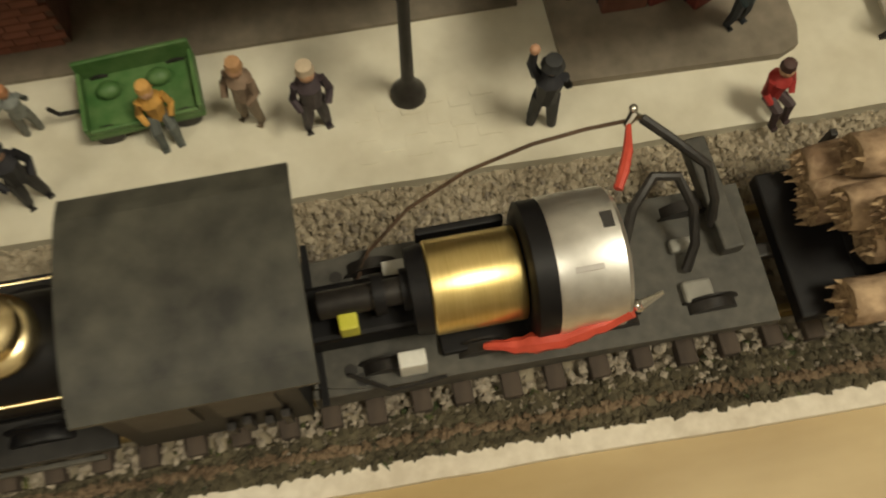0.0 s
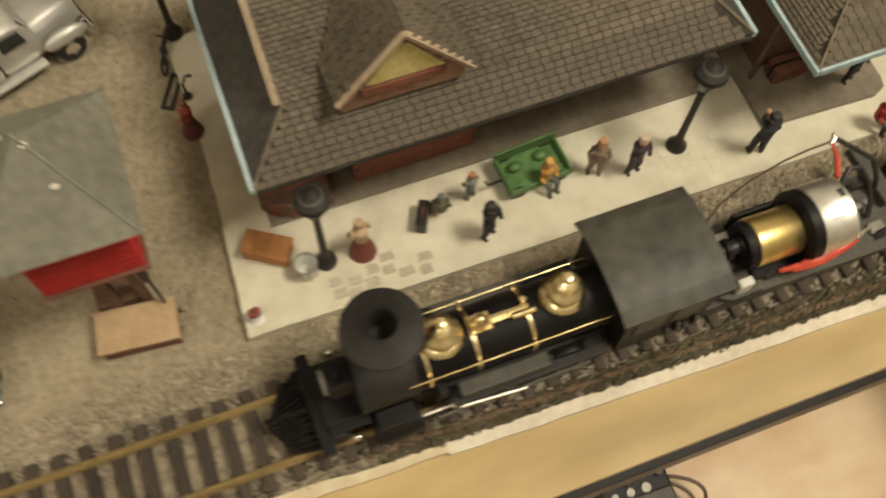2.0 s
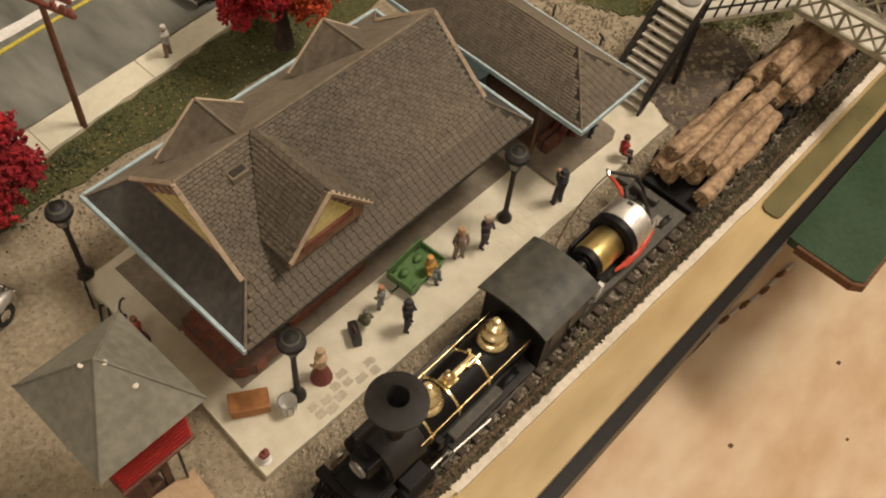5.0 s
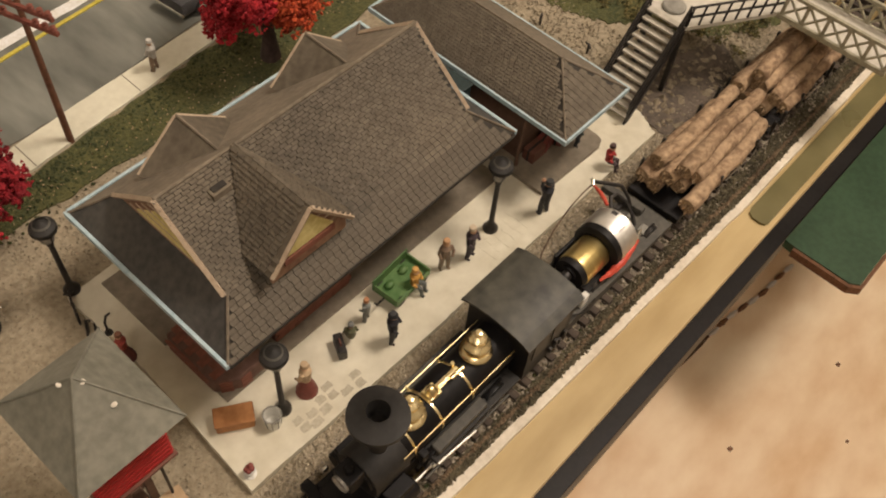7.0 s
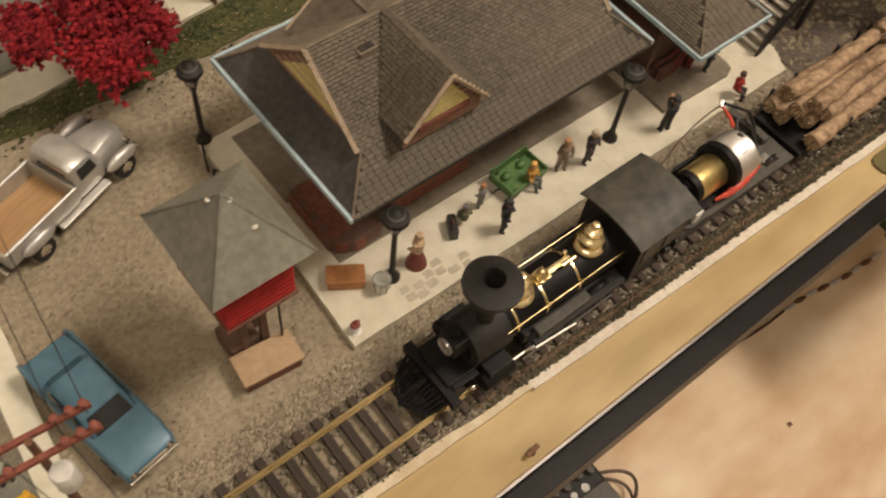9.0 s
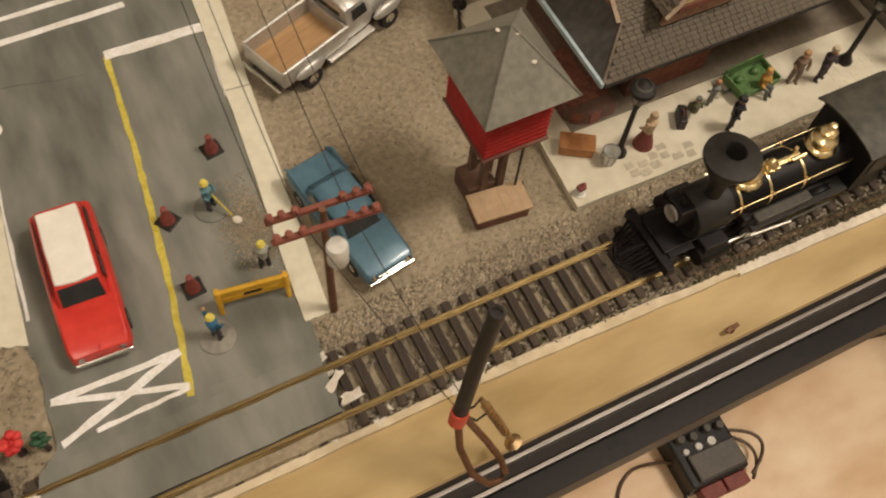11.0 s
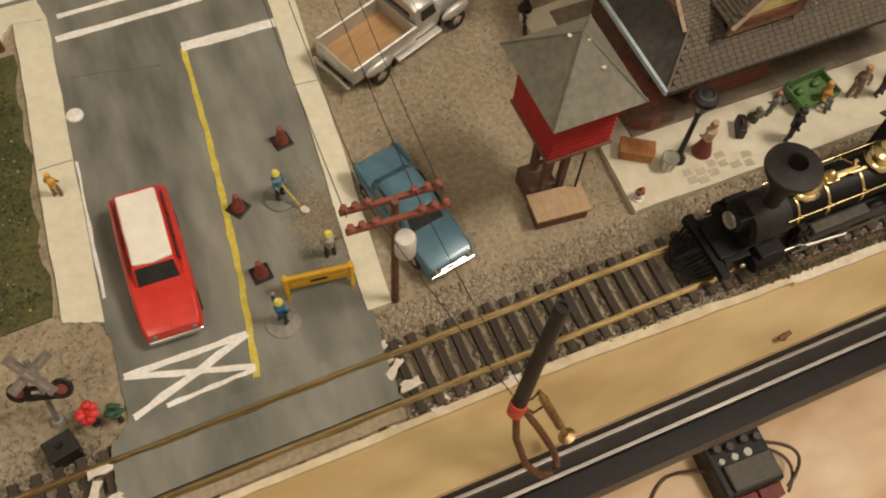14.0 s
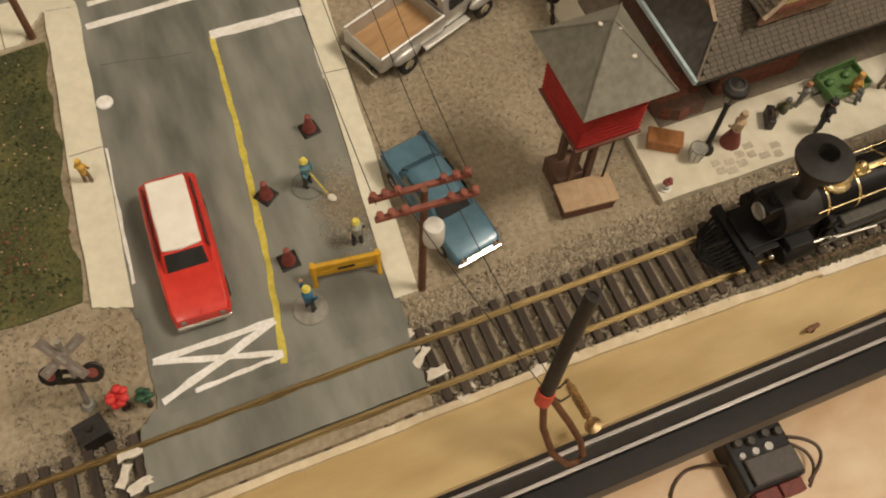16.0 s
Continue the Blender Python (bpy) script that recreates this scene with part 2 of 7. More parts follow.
CONERED = mat("cone_dull_red", (0.16, 0.035, 0.028), (0.27, 0.07, 0.055), 0.6, 0, 0.4, 0.1, 0.15)
BARRIER = mat("barrier_yellow", (0.62, 0.33, 0.012), (0.78, 0.46, 0.03), 0.5, 0, 0.4, 0.1, 0.1)
DISCGREY = mat("grey_disc", (0.20, 0.19, 0.165), (0.30, 0.29, 0.25), 0.6, 0, 0.4, 0.1, 0.1)
STAIRGREY = mat("stair_cream_grey", (0.36, 0.33, 0.27), (0.52, 0.48, 0.40), 0.7, 0, 0.4, 0.1, 0.2)
TRUSS = mat("truss_pale_olive", (0.26, 0.24, 0.165), (0.38, 0.355, 0.26), 0.6, 0, 0.4, 0.1, 0.15)
DECK = mat("bridge_deck", (0.46, 0.43, 0.36), (0.6, 0.57, 0.5), 0.7, 0, 0.3, 0.06, 0.15)
GLOBE = mat("lamp_glass_grey", (0.20, 0.19, 0.175), (0.34, 0.33, 0.30), 0.18, 0.2, 0.3, 0.1, 0.05)
BINWHITE = mat("galvanised_white", (0.58, 0.57, 0.52), (0.74, 0.73, 0.68), 0.5, 0.0, 0.5, 0.1, 0.1)
RUST = mat("rusty_metal", (0.11, 0.05, 0.025), (0.22, 0.11, 0.06), 0.6, 0.5, 0.5, 0.1, 0.2)
SCREWBRASS = mat("dull_brass_screw", (0.38, 0.26, 0.13), (0.52, 0.38, 0.21), 0.4, 0.9, 0.5, 0.1, 0.1)
FLOWER = mat("red_flower", (0.5, 0.02, 0.02), (0.68, 0.06, 0.05), 0.6, 0, 0.5, 0.1, 0.1)
SKIN = mat("doll_skin_paint", (0.45, 0.24, 0.14), (0.6, 0.36, 0.22), 0.6, 0, 0.5, 0.2, 0.1)
STONEWHITE = mat("broken_plaster", (0.55, 0.5, 0.42), (0.75, 0.71, 0.62), 0.85, 0, 0.6, 0.1, 0.3)
DIRT = mat("dark_bank_earth", (0.06, 0.048, 0.038), (0.16, 0.125, 0.095), 0.95, 0, 0.5, 0.06, 0.9, depth=0.8)
ROOMWHITE = mat("ceiling_paint", (0.68, 0.64, 0.56), (0.74, 0.70, 0.62), 0.85, 0, 0.01, 0.003, 0.03)
_paints = {}


def paint(r, g, b):
    key = (r, g, b)
    if key not in _paints:
        _paints[key] = mat("doll_paint", (r * 0.85, g * 0.85, b * 0.85), (min(1, r * 1.25 + 0.01), min(1, g * 1.25 + 0.01), min(1, b * 1.25 + 0.01)), 0.6, 0, 0.6, 0.15, 0.1)
    return _paints[key]


# ---------------------------------------------------------------- mesh tools (all in millimetres)
def thing(name, label, category, x=0, y=0, z=0, rz=0, group="", kind=""):
    ob = new(name)
    ob.empty_display_size = 0.005
    ob.matrix_basis = pose(x * MM, y * MM, z * MM, 0, 0, rz)
    return tagged(ob, label, category, group, kind)


def part(name, bm, material, parent=None, label="", smooth=False, kind=""):
    bm.transform(Matrix.Diagonal((MM, MM, MM, 1)))
    me = bpy.data.meshes.new(name)
    bm.to_mesh(me)
    bm.free()
    for m in material if isinstance(material, (list, tuple)) else [material]:
        me.materials.append(m)
    if smooth:
        me.polygons.foreach_set("use_smooth", [True] * len(me.polygons))
        me.set_sharp_from_angle(angle=radians(38))
    ob = new(name, me)
    if parent:
        ob.parent = parent
    return tagged(ob, label, "", "", kind)


def solo(name, bm, material, label, category, smooth=False, group="", kind="", at=None):
    ob = part(name, bm, material, None, "", smooth)
    if at:
        ob.matrix_basis = pose(at[0] * MM, at[1] * MM, at[2] * MM, 0, 0, at[3] if len(at) > 3 else 0)
    return tagged(ob, label, category, group, kind)


def box(bm, x0, x1, y0, y1, z0, z1, bev=0.0, turn=None, mi=0):
    geo = bmesh.ops.create_cube(bm, size=1.0)
    vs = geo["verts"]
    bmesh.ops.scale(bm, vec=(x1 - x0, y1 - y0, z1 - z0), verts=vs)
    bmesh.ops.translate(bm, vec=((x0 + x1) / 2, (y0 + y1) / 2, (z0 + z1) / 2), verts=vs)
    if turn is not None:
        bmesh.ops.transform(bm, matrix=turn, verts=vs)
    fs = {f for v in vs for f in v.link_faces}
    for f in fs:
        f.material_index = mi
    if bev:
        es = list({e for v in vs for e in v.link_edges})
        bmesh.ops.bevel(bm, geom=es, offset=bev, segments=2, affect="EDGES", profile=0.5, material=-1)
    return bm


def cyl(bm, p0, p1, r0, r1=None, seg=12, mi=0, caps=True):
    r1 = r0 if r1 is None else r1
    p0, p1 = Vector(p0), Vector(p1)
    d = p1 - p0
    q = d.to_track_quat("Z", "Y").to_matrix()
    a, b = [], []
    for i in range(seg):
        u = Vector((math.cos(2 * math.pi * i / seg), math.sin(2 * math.pi * i / seg), 0))
        a.append(bm.verts.new(p0 + q @ (u * r0)))
        b.append(bm.verts.new(p1 + q @ (u * r1)))
    for i in range(seg):
        f = bm.faces.new((a[i], a[(i + 1) % seg], b[(i + 1) % seg], b[i]))
        f.material_index = mi
    if caps:
        for ring in (list(reversed(a)), b):
            bm.faces.new(ring).material_index = mi
    return bm


def lathe(bm, profile, seg=24, m=Matrix(), mi=0):
    rings = []
    for r, z in profile:
        if r < 1e-6:
            rings.append([bm.verts.new(m @ Vector((0, 0, z)))])
        else:
            rings.append([bm.verts.new(m @ Vector((r * math.cos(2 * math.pi * i / seg), r * math.sin(2 * math.pi * i / seg), z))) for i in range(seg)])
    for a, b in zip(rings, rings[1:]):
        for i in range(seg):
            j = (i + 1) % seg
            vs = [a[i % len(a)], a[j % len(a)], b[j % len(b)], b[i % len(b)]]
            vs = list(dict.fromkeys(vs))
            if len(vs) > 2:
                bm.faces.new(vs).material_index = mi
    return bm


def ball(bm, c, r, mi=0, seg=10, m=None):
    r = (r, r, r) if isinstance(r, (int, float)) else r
    t = Matrix.Translation(c) @ (m or Matrix()) @ Matrix.Diagonal((*r, 1))
    prof = [(math.sin(math.pi * k / 6), -math.cos(math.pi * k / 6)) for k in range(7)]
    prof[0], prof[-1] = (0, -1), (0, 1)
    return lathe(bm, prof, seg, t, mi)


def tube(bm, pts, r, seg=6, mi=0):
    pts = [Vector([float(v) for v in p]) for p in pts]
    rs = [float(v) for v in r] if isinstance(r, (list, tuple)) else [float(r)] * len(pts)
    rings, up = [], Vector((0.13, 0.27, 0.95))
    for i, p in enumerate(pts):
        d = (pts[min(i + 1, len(pts) - 1)] - pts[max(i - 1, 0)]).normalized()
        s = d.cross(up)
        s = s.normalized() if s.length > 1e-4 else Vector((1, 0, 0))
        t = s.cross(d)
        rings.append([bm.verts.new(p + rs[i] * (s * math.cos(2 * math.pi * k / seg) + t * math.sin(2 * math.pi * k / seg))) for k in range(seg)])
    for a, b in zip(rings, rings[1:]):
        for k in range(seg):
            bm.faces.new((a[k], a[(k + 1) % seg], b[(k + 1) % seg], b[k])).material_index = mi
    bm.faces.new(list(reversed(rings[0]))).material_index = mi
    bm.faces.new(rings[-1]).material_index = mi
    return bm


def prism(bm, poly, z0, z1, mi=0):
    """An upright slab over a counter-clockwise outline."""
    a = [bm.verts.new((x, y, z0)) for x, y in poly]
    b = [bm.verts.new((x, y, z1)) for x, y in poly]
    n = len(poly)
    for i in range(n):
        bm.faces.new((a[i], a[(i + 1) % n], b[(i + 1) % n], b[i])).material_index = mi
    bm.faces.new(b).material_index = mi
    bm.faces.new(list(reversed(a))).material_index = mi
    return bm


def solid(bm, bottom, top, mi=0):
    """A body between two outlines of equally many corners in space."""
    a, b = [bm.verts.new(p) for p in bottom], [bm.verts.new(p) for p in top]
    n = len(a)
    for i in range(n):
        bm.faces.new((a[i], a[(i + 1) % n], b[(i + 1) % n], b[i])).material_index = mi
    bm.faces.new(b).material_index = mi
    bm.faces.new(list(reversed(a))).material_index = mi
    return bm


def plate(bm, pts, thick, mi=0):
    """A flat sheet with thickness below its upper outline."""
    n = (Vector(pts[1]) - Vector(pts[0])).cross(Vector(pts[2]) - Vector(pts[0])).normalized()
    return solid(bm, [Vector(p) - n * thick for p in pts], [Vector(p) for p in pts], mi)


def wave(points, steps, amount, seed):
    """An outline with its straight edges roughened."""
    rnd, out = random.Random(seed), []
    for (x0, y0), (x1, y1) in zip(points, points[1:] + points[:1]):
        for k in range(steps):
            f = k / steps
            j = amount if k else 0
            out.append((x0 + (x1 - x0) * f + rnd.uniform(-j, j), y0 + (y1 - y0) * f + rnd.uniform(-j, j)))
    return out


def bevelled(ob, width=0.3):
    md = ob.modifiers.new("Bevel", "BEVEL")
    md.width, md.segments, md.limit_method = width * MM, 2, "ANGLE"
    return ob


def B():
    return bmesh.new()


def scatter(name, material, spots, label, category):
    """Many small uneven stones or tufts as one body. spots: x, y, z, size."""
    rnd = np.random.RandomState(3)
    base = np.array([(1, 0, 0), (-1, 0, 0), (0, 1, 0), (0, -1, 0), (0, 0, 1), (0, 0, -1)], float)
    tri = np.array([(0, 2, 4), (2, 1, 4), (1, 3, 4), (3, 0, 4), (2, 0, 5), (1, 2, 5), (3, 1, 5), (0, 3, 5)])
    spots = np.array(spots, float)
    n = len(spots)
    a = rnd.uniform(0, 2 * math.pi, n)
    sc = spots[:, 3][:, None] * rnd.uniform(0.6, 1.3, (n, 3)) * (1, 1, 0.75)
    v = base[None] * sc[:, None] + rnd.normal(0, 0.16, (n, 6, 3)) * spots[:, 3][:, None, None]
    c, s = np.cos(a)[:, None], np.sin(a)[:, None]
    v = np.stack([v[..., 0] * c - v[..., 1] * s, v[..., 0] * s + v[..., 1] * c, v[..., 2]], -1) + spots[:, None, :3]
    f = (tri[None] + 6 * np.arange(n)[:, None, None]).reshape(-1, 3)
    me = bpy.data.meshes.new(name)
    me.from_pydata((v.reshape(-1, 3) * MM).tolist(), [], f.tolist())
    me.materials.append(material)
    ob = new(name, me)
    return tagged(ob, label, category, "", "stuff")


def pieces(parent, name, mesh, spots):
    """Alike pieces that share one mesh: x, y, z in millimetres, turn in degrees."""
    for m in spots:
        o = new(name, mesh)
        o.parent = parent
        o.matrix_basis = m


def mesh_of(name, bm, material):
    bm.transform(Matrix.Diagonal((MM, MM, MM, 1)))
    me = bpy.data.meshes.new(name)
    bm.to_mesh(me)
    bm.free()
    me.materials.append(material)
    return me


# ---------------------------------------------------------------- the room and the layout's ground
b = B(); box(b, -1000, 1000, -1100, 600, -560, -520)
solo("floor", b, FLOORWOOD, "smooth light orange-brown wooden floor with stains", "floor", kind="structure")
for nm, q in (("wall_north", (-1000, 1000, 600, 660, -560, 1660)), ("wall_south", (-1000, 1000, -1160, -1100, -560, 1660)),
              ("wall_east", (1000, 1060, -1160, 660, -560, 1660)), ("wall_west", (-1060, -1000, -1160, 660, -560, 1660))):
    b = B(); box(b, *q)
    solo(nm, b, WALLPAINT, "plain warm beige painted room wall", "wall", kind="structure")
b = B(); box(b, -1060, 1060, -1160, 660, 1660, 1720)
solo("ceiling", b, ROOMWHITE, "plain white painted ceiling", "ceiling", kind="structure")

rnd = random.Random(11)
b = B()
N, XW, Y1 = 120, 760, 600


def edge_y(x):
    """The layout's front edge runs slightly askew to the track."""
    return max(-50.0, min(-41.0, -43.2 - 0.03 * x))


rows = []
for j in range(N + 1):
    xs = [-XW + 2 * XW * i / (2 * N) for i in range(2 * N + 1)]
    rows.append([b.verts.new((xs[i], edge_y(xs[i]) - 0.8 + (Y1 - edge_y(xs[i]) + 0.8) * (j / N) ** 1.35, 0.5 * noise.noise((i * 0.35, j * 0.35, 1)) - 0.35)) for i in range(2 * N + 1)])
for j in range(N):
    for i in range(2 * N):
        b.faces.new((rows[j][i], rows[j][i + 1], rows[j + 1][i + 1], rows[j + 1][i]))
solo("ground", b, GRAVEL, "fine grey-brown sand and gravel ground of the layout", "ground", smooth=True, kind="structure")
b = B(); prism(b, [(-760, -41.6), (-73, -41.6), (227, -50.6), (760, -50.6), (760, 600), (-760, 600)], -40, -1.2)
solo("baseboard", b, PLANK_EDGE, "wooden baseboard carrying the model railway", "baseboard", kind="structure")

# road with both pavements, slightly slanting to the track
def road_x(x, y):
    return x + 0.092 * y


def strip(x0, x1, y0, y1):
    return [(road_x(x0, y0), y0), (road_x(x1, y0), y0), (road_x(x1, y1), y1), (road_x(x0, y1), y1)]


b = B(); prism(b, wave([(road_x(-190, -43), -42.6), (road_x(-104, -43), -42.6), (road_x(-104, 190), 190), (-184, 190), (-188, 120), (-194, 42), (-189.5, 24)], 24, 0.4, 1), -1, 0.45)
road = solo("road", b, ASPHALT, "worn grey asphalt side street crossing the track", "road", kind="structure")
b = B(); prism(b, wave([(-520, 182), (-60, 178), (60, 183.5), (560, 222), (560, 300), (-520, 250)], 30, 0.5, 2), -1, 0.30)
solo("road", b, ASPHALT, "grey asphalt main street behind the station", "road", kind="structure")


def pavement(outline, cuts, label):
    b = B(); prism(b, wave(outline, 14, 0.35, len(outline) + int(abs(outline[0][0]))), -1, 1.1)
    ob = solo("pavement", b, CONCRETE, label, "pavement", kind="structure")
    for k, (p, q) in enumerate(cuts):
        c = B(); tube(c, [(p[0], p[1], 1.08), (q[0], q[1], 1.08)], 0.22, 4)
        part("joint", c, SLAB, ob)
    return ob


pavement([(-203.2, 36), (-190, 31), (-179, 172), (-192, 174)], [((-197.5, 100), (-185, 100))], "cream concrete pavement beside the side street")
pavement([(-106.0, 1.0), (-97.0, 0.5), (-81, 160), (-91.2, 163)], [((-96.6, 103), (-87, 102))], "cream concrete pavement with thin joints beside the yard")
pavement([(-90, 163), (-79, 160), (-40, 160), (40, 165.5), (140, 175), (420, 203), (420, 218), (139, 188), (40, 181), (-40, 176), (-86, 178)],
         [((-20, 162), (-20, 177)), ((30, 165), (30, 180)), ((85, 170), (85, 184)), ((145, 176), (145, 188))], "cream concrete pavement along the main street")
pavement([(-193, 174), (-179, 172), (-181, 184), (-520, 184), (-520, 160), (-204, 160)], [((-240, 160), (-240, 184)), ((-210, 160), (-210, 184))], "cream concrete pavement at the street corner")
b = B(); prism(b, wave([(-520, 252), (560, 302), (560, 600), (-520, 600)], 20, 0.5, 5), -1, 1.1)
solo("pavement", b, CONCRETE, "pale pavement on the far side of the main street", "pavement", kind="structure")
b = B(); prism(b, wave([(-80, 226), (40, 231.5), (120, 236), (300, 250), (300, 256), (120, 242), (40, 237.5), (-80, 232)], 10, 0.6, 8), 0.1, 0.5)
solo("road_marking", b, WHITE_LINE, "worn whitish band along the main street", "road marking", kind="structure")


def mark(name, outline, material, label, seed=0):
    b = B(); prism(b, wave(outline, 8, 0.35, seed + 20), 0.1, 0.62 + 0.025 * seed)
    return solo(name, b, material, label, "road marking", kind="structure")


def line(p, q, w):
    d = Vector((q[0] - p[0], q[1] - p[1])).normalized()
    n = Vector((-d.y, d.x)) * w / 2
    return [(p[0] - n.x, p[1] - n.y), (q[0] - n.x, q[1] - n.y), (q[0] + n.x, q[1] + n.y), (p[0] + n.x, p[1] + n.y)]


mark("yellow_line", [(-149.9, -7.5), (-147.6, -7.5), (-141.7, 27), (-137.9, 60), (-134.6, 90), (-131.0, 138), (-133.2, 138), (-136.7, 90), (-140.3, 60), (-143.9, 27)], YELLOW_LINE, "uneven hand-painted yellow centre line", 1)
mark("stop_line", line((-132.6, 138.2), (-93.5, 137.2), 4.6), WHITE_LINE, "thick white painted stop line", 2)
mark("crosswalk_line", line((-178, 160.2), (-118, 161), 3.0), WHITE_LINE, "white painted crosswalk line", 3)
mark("crosswalk_line", line((-175, 172), (-95, 172.5), 2.6), WHITE_LINE, "white painted crosswalk line", 4)
mark("crosswalk_line", line((-205, 188), (-160, 188.5), 2.6), WHITE_LINE, "white painted crosswalk line", 4)
mark("warning_cross", line((-189, 9.0), (-147, 8.5), 2.4), WHITE_LINE, "white bar of the painted crossing mark", 5)
mark("warning_cross", line((-189, 9.0), (-148, -4.0), 2.2), WHITE_LINE, "white bar of the painted crossing mark", 6)
mark("warning_cross", line((-147, 8.5), (-189.5, -5.9), 2.4), WHITE_LINE, "white bar of the painted crossing mark", 7)
mark("warning_cross", line((-148, -4.6), (-178.5, -6.0), 1.6), WHITE_LINE, "white bar of the painted crossing mark", 8)
mark("yellow_line", line((-60, 219), (300, 245), 2.2), YELLOW_LINE, "yellow line along the main street", 9)
mark("kerb_edging", line((-183.9, 99), (-187.9, 40), 1.1), WHITE_LINE, "chalky white edging chipped along the kerb", 3)
mark("kerb_edging", line((-94.0, 129), (-96.9, 101), 1.0), WHITE_LINE, "chalky white edging chipped along the kerb", 3)
b = B(); tube(b, [(-177, 139, 0.40), (-166, 137.4, 0.42), (-153, 134.0, 0.41), (-142, 132.4, 0.42)], 0.14, 5)
solo("road_crack", b, FRAMEGREY, "thin dark crack across the asphalt", "crack", kind="structure")
# worn sand patch on the street beside the works
g = random.Random(31)
sand = [(-108.5 + g.gauss(0, 5.2), 43 + g.gauss(0, 8.5), 0.5, g.uniform(0.18, 0.5)) for _ in range(3200)]
sand = [q for q in sand if -122 < q[0] < -103.2 + 0.09 * (q[1] - 20)]
scatter("spilled_sand", PEBBLE, sand, "spilled sand and rubble on the asphalt", "sand")

# turf
for k, (o, lab) in enumerate((([(-520, 42), (-206, 40), (-195, 159), (-520, 159)], "green and brown turf beside the pavement"),
                              ([(-62, 146), (60, 143), (150, 138), (330, 150), (330, 192), (140, 174), (40, 164.5), (-40, 159), (-62, 159)], "green turf strip behind the station"),
                              ([(262, 84), (268, 62), (281, 46), (302, 14), (330, -3), (420, 0), (420, 150), (330, 150), (262, 150)], "olive scrub behind the footbridge stairs"))):
    b = B(); prism(b, wave(o, 16, 1.6, 40 + k), -1, 0.35)
    solo("grass", b, GRASS, lab, "grass", kind="stuff")

# ---------------------------------------------------------------- edge plank, black channel, things below
g = random.Random(21)
for x0, x1, w, m_, lab in ((-760, 40, 2.6, PLANK_EDGE, "rough beige sawn edge of the layout plank"), (40, 760, 3.4, LIPWHITE, "rough whitish sawn edge of the layout plank")):
    lip = [(x, edge_y(x)) for x in np.arange(x0, x1 + 1, 8.0)]
    b = B(); prism(b, [(x, y - w + g.uniform(-0.25, 0.25)) for x, y in lip] + [(x, y + g.uniform(-0.16, 0.16) + (0.9 if -60 < x < 10 else 0)) for x, y in reversed(lip)], -12, 0.9)
    solo("plank_lip", b, m_, lab, "trim", kind="structure")
b = B(); prism(b, [(-760, -66.8), (760, -66.4), (760, -52.8), (227, -52.8), (-73, -43.0), (-760, -43.0)], -5.5, -1.4)
solo("edge_plank", b, PLANK, "varnished golden-brown wooden plank along the layout's edge", "plank", kind="structure")
bar = thing("black_channel", "dark aluminium sliding-door channel with two bright rails below the plank", "channel")
b = B(); box(b, -1000, 1000, -43, -26.5, -330, -300, 0.8)
part("flange", b, BLACKBAR, bar, "flat dark front flange")
b = B(); box(b, -1000, 1000, -26.3, 12, -330, -306, 0.5)
part("web", b, GROOVE, bar, "dusty brown groove bottom")
b = B(); box(b, -1000, 1000, 12.2, 20, -330, -298, 0.5)
part("rear_flange", b, BLACKBAR, bar)
for y in (-24.2, -12.0):
    b = B(); box(b, -1000, 1000, y - 1.5, y + 1.5, -307, -298.6, 0.4)
    part("slide_rail", b, SILVER, bar, "bright bare aluminium slide rail")
for x in (75, 228, 381, 538):
    b = B(); box(b, x - 5, x + 5, -36, -32, -300.5, -299.8, 0.1)
    part("slot_cover", b, BLACKBAR, bar, "small black slot cover")
# thin olive strip that stands in for a greenish reflection on the plank
b = B(); prism(b, [(222, -64.5), (420, -64.5), (420, -55), (224, -55), (221, -55.8), (219.4, -58), (219.4, -62), (220.2, -63.8)], -1.5, -0.2)
solo("olive_reflection", b, OLIVE, "dull olive reflection on the plank, built as a thin strip", "strip")
gb = thing("green_board", "dark green painted board with a worn brown edge", "board", 484, -48, -300)
b = B(); prism(b, [(1, -4), (1, -55), (6, -62), (250, -62), (250, 4), (2, 4)], 0.2, 9)
part("panel", b, GREENBOARD, gb)
b = B(); prism(b, [(-2.5, -5), (-2.5, -56), (4, -65), (250, -65), (250, -62.2), (6, -62.2), (0.8, -55), (0.8, -5)], 0, 8)
part("edging", b, RUST, gb, "worn red-brown edge of the board")
# brown screw stubs sticking out of the plank's side
for x in (25,):
    s = thing("plank_hook", "small rusty brown hook screwed into the plank", "hook", x, -63.5, -1.4, 8)
    b = B(); cyl(b, (0, 0, 0), (0, 0, 2.4), 1.2, 1.0, 10); part("stem", b, RUST, s)
    b = B(); box(b, -3.0, 2.6, -0.8, 0.8, 2.2, 3.0, 0.25); part("flag", b, RUST, s)
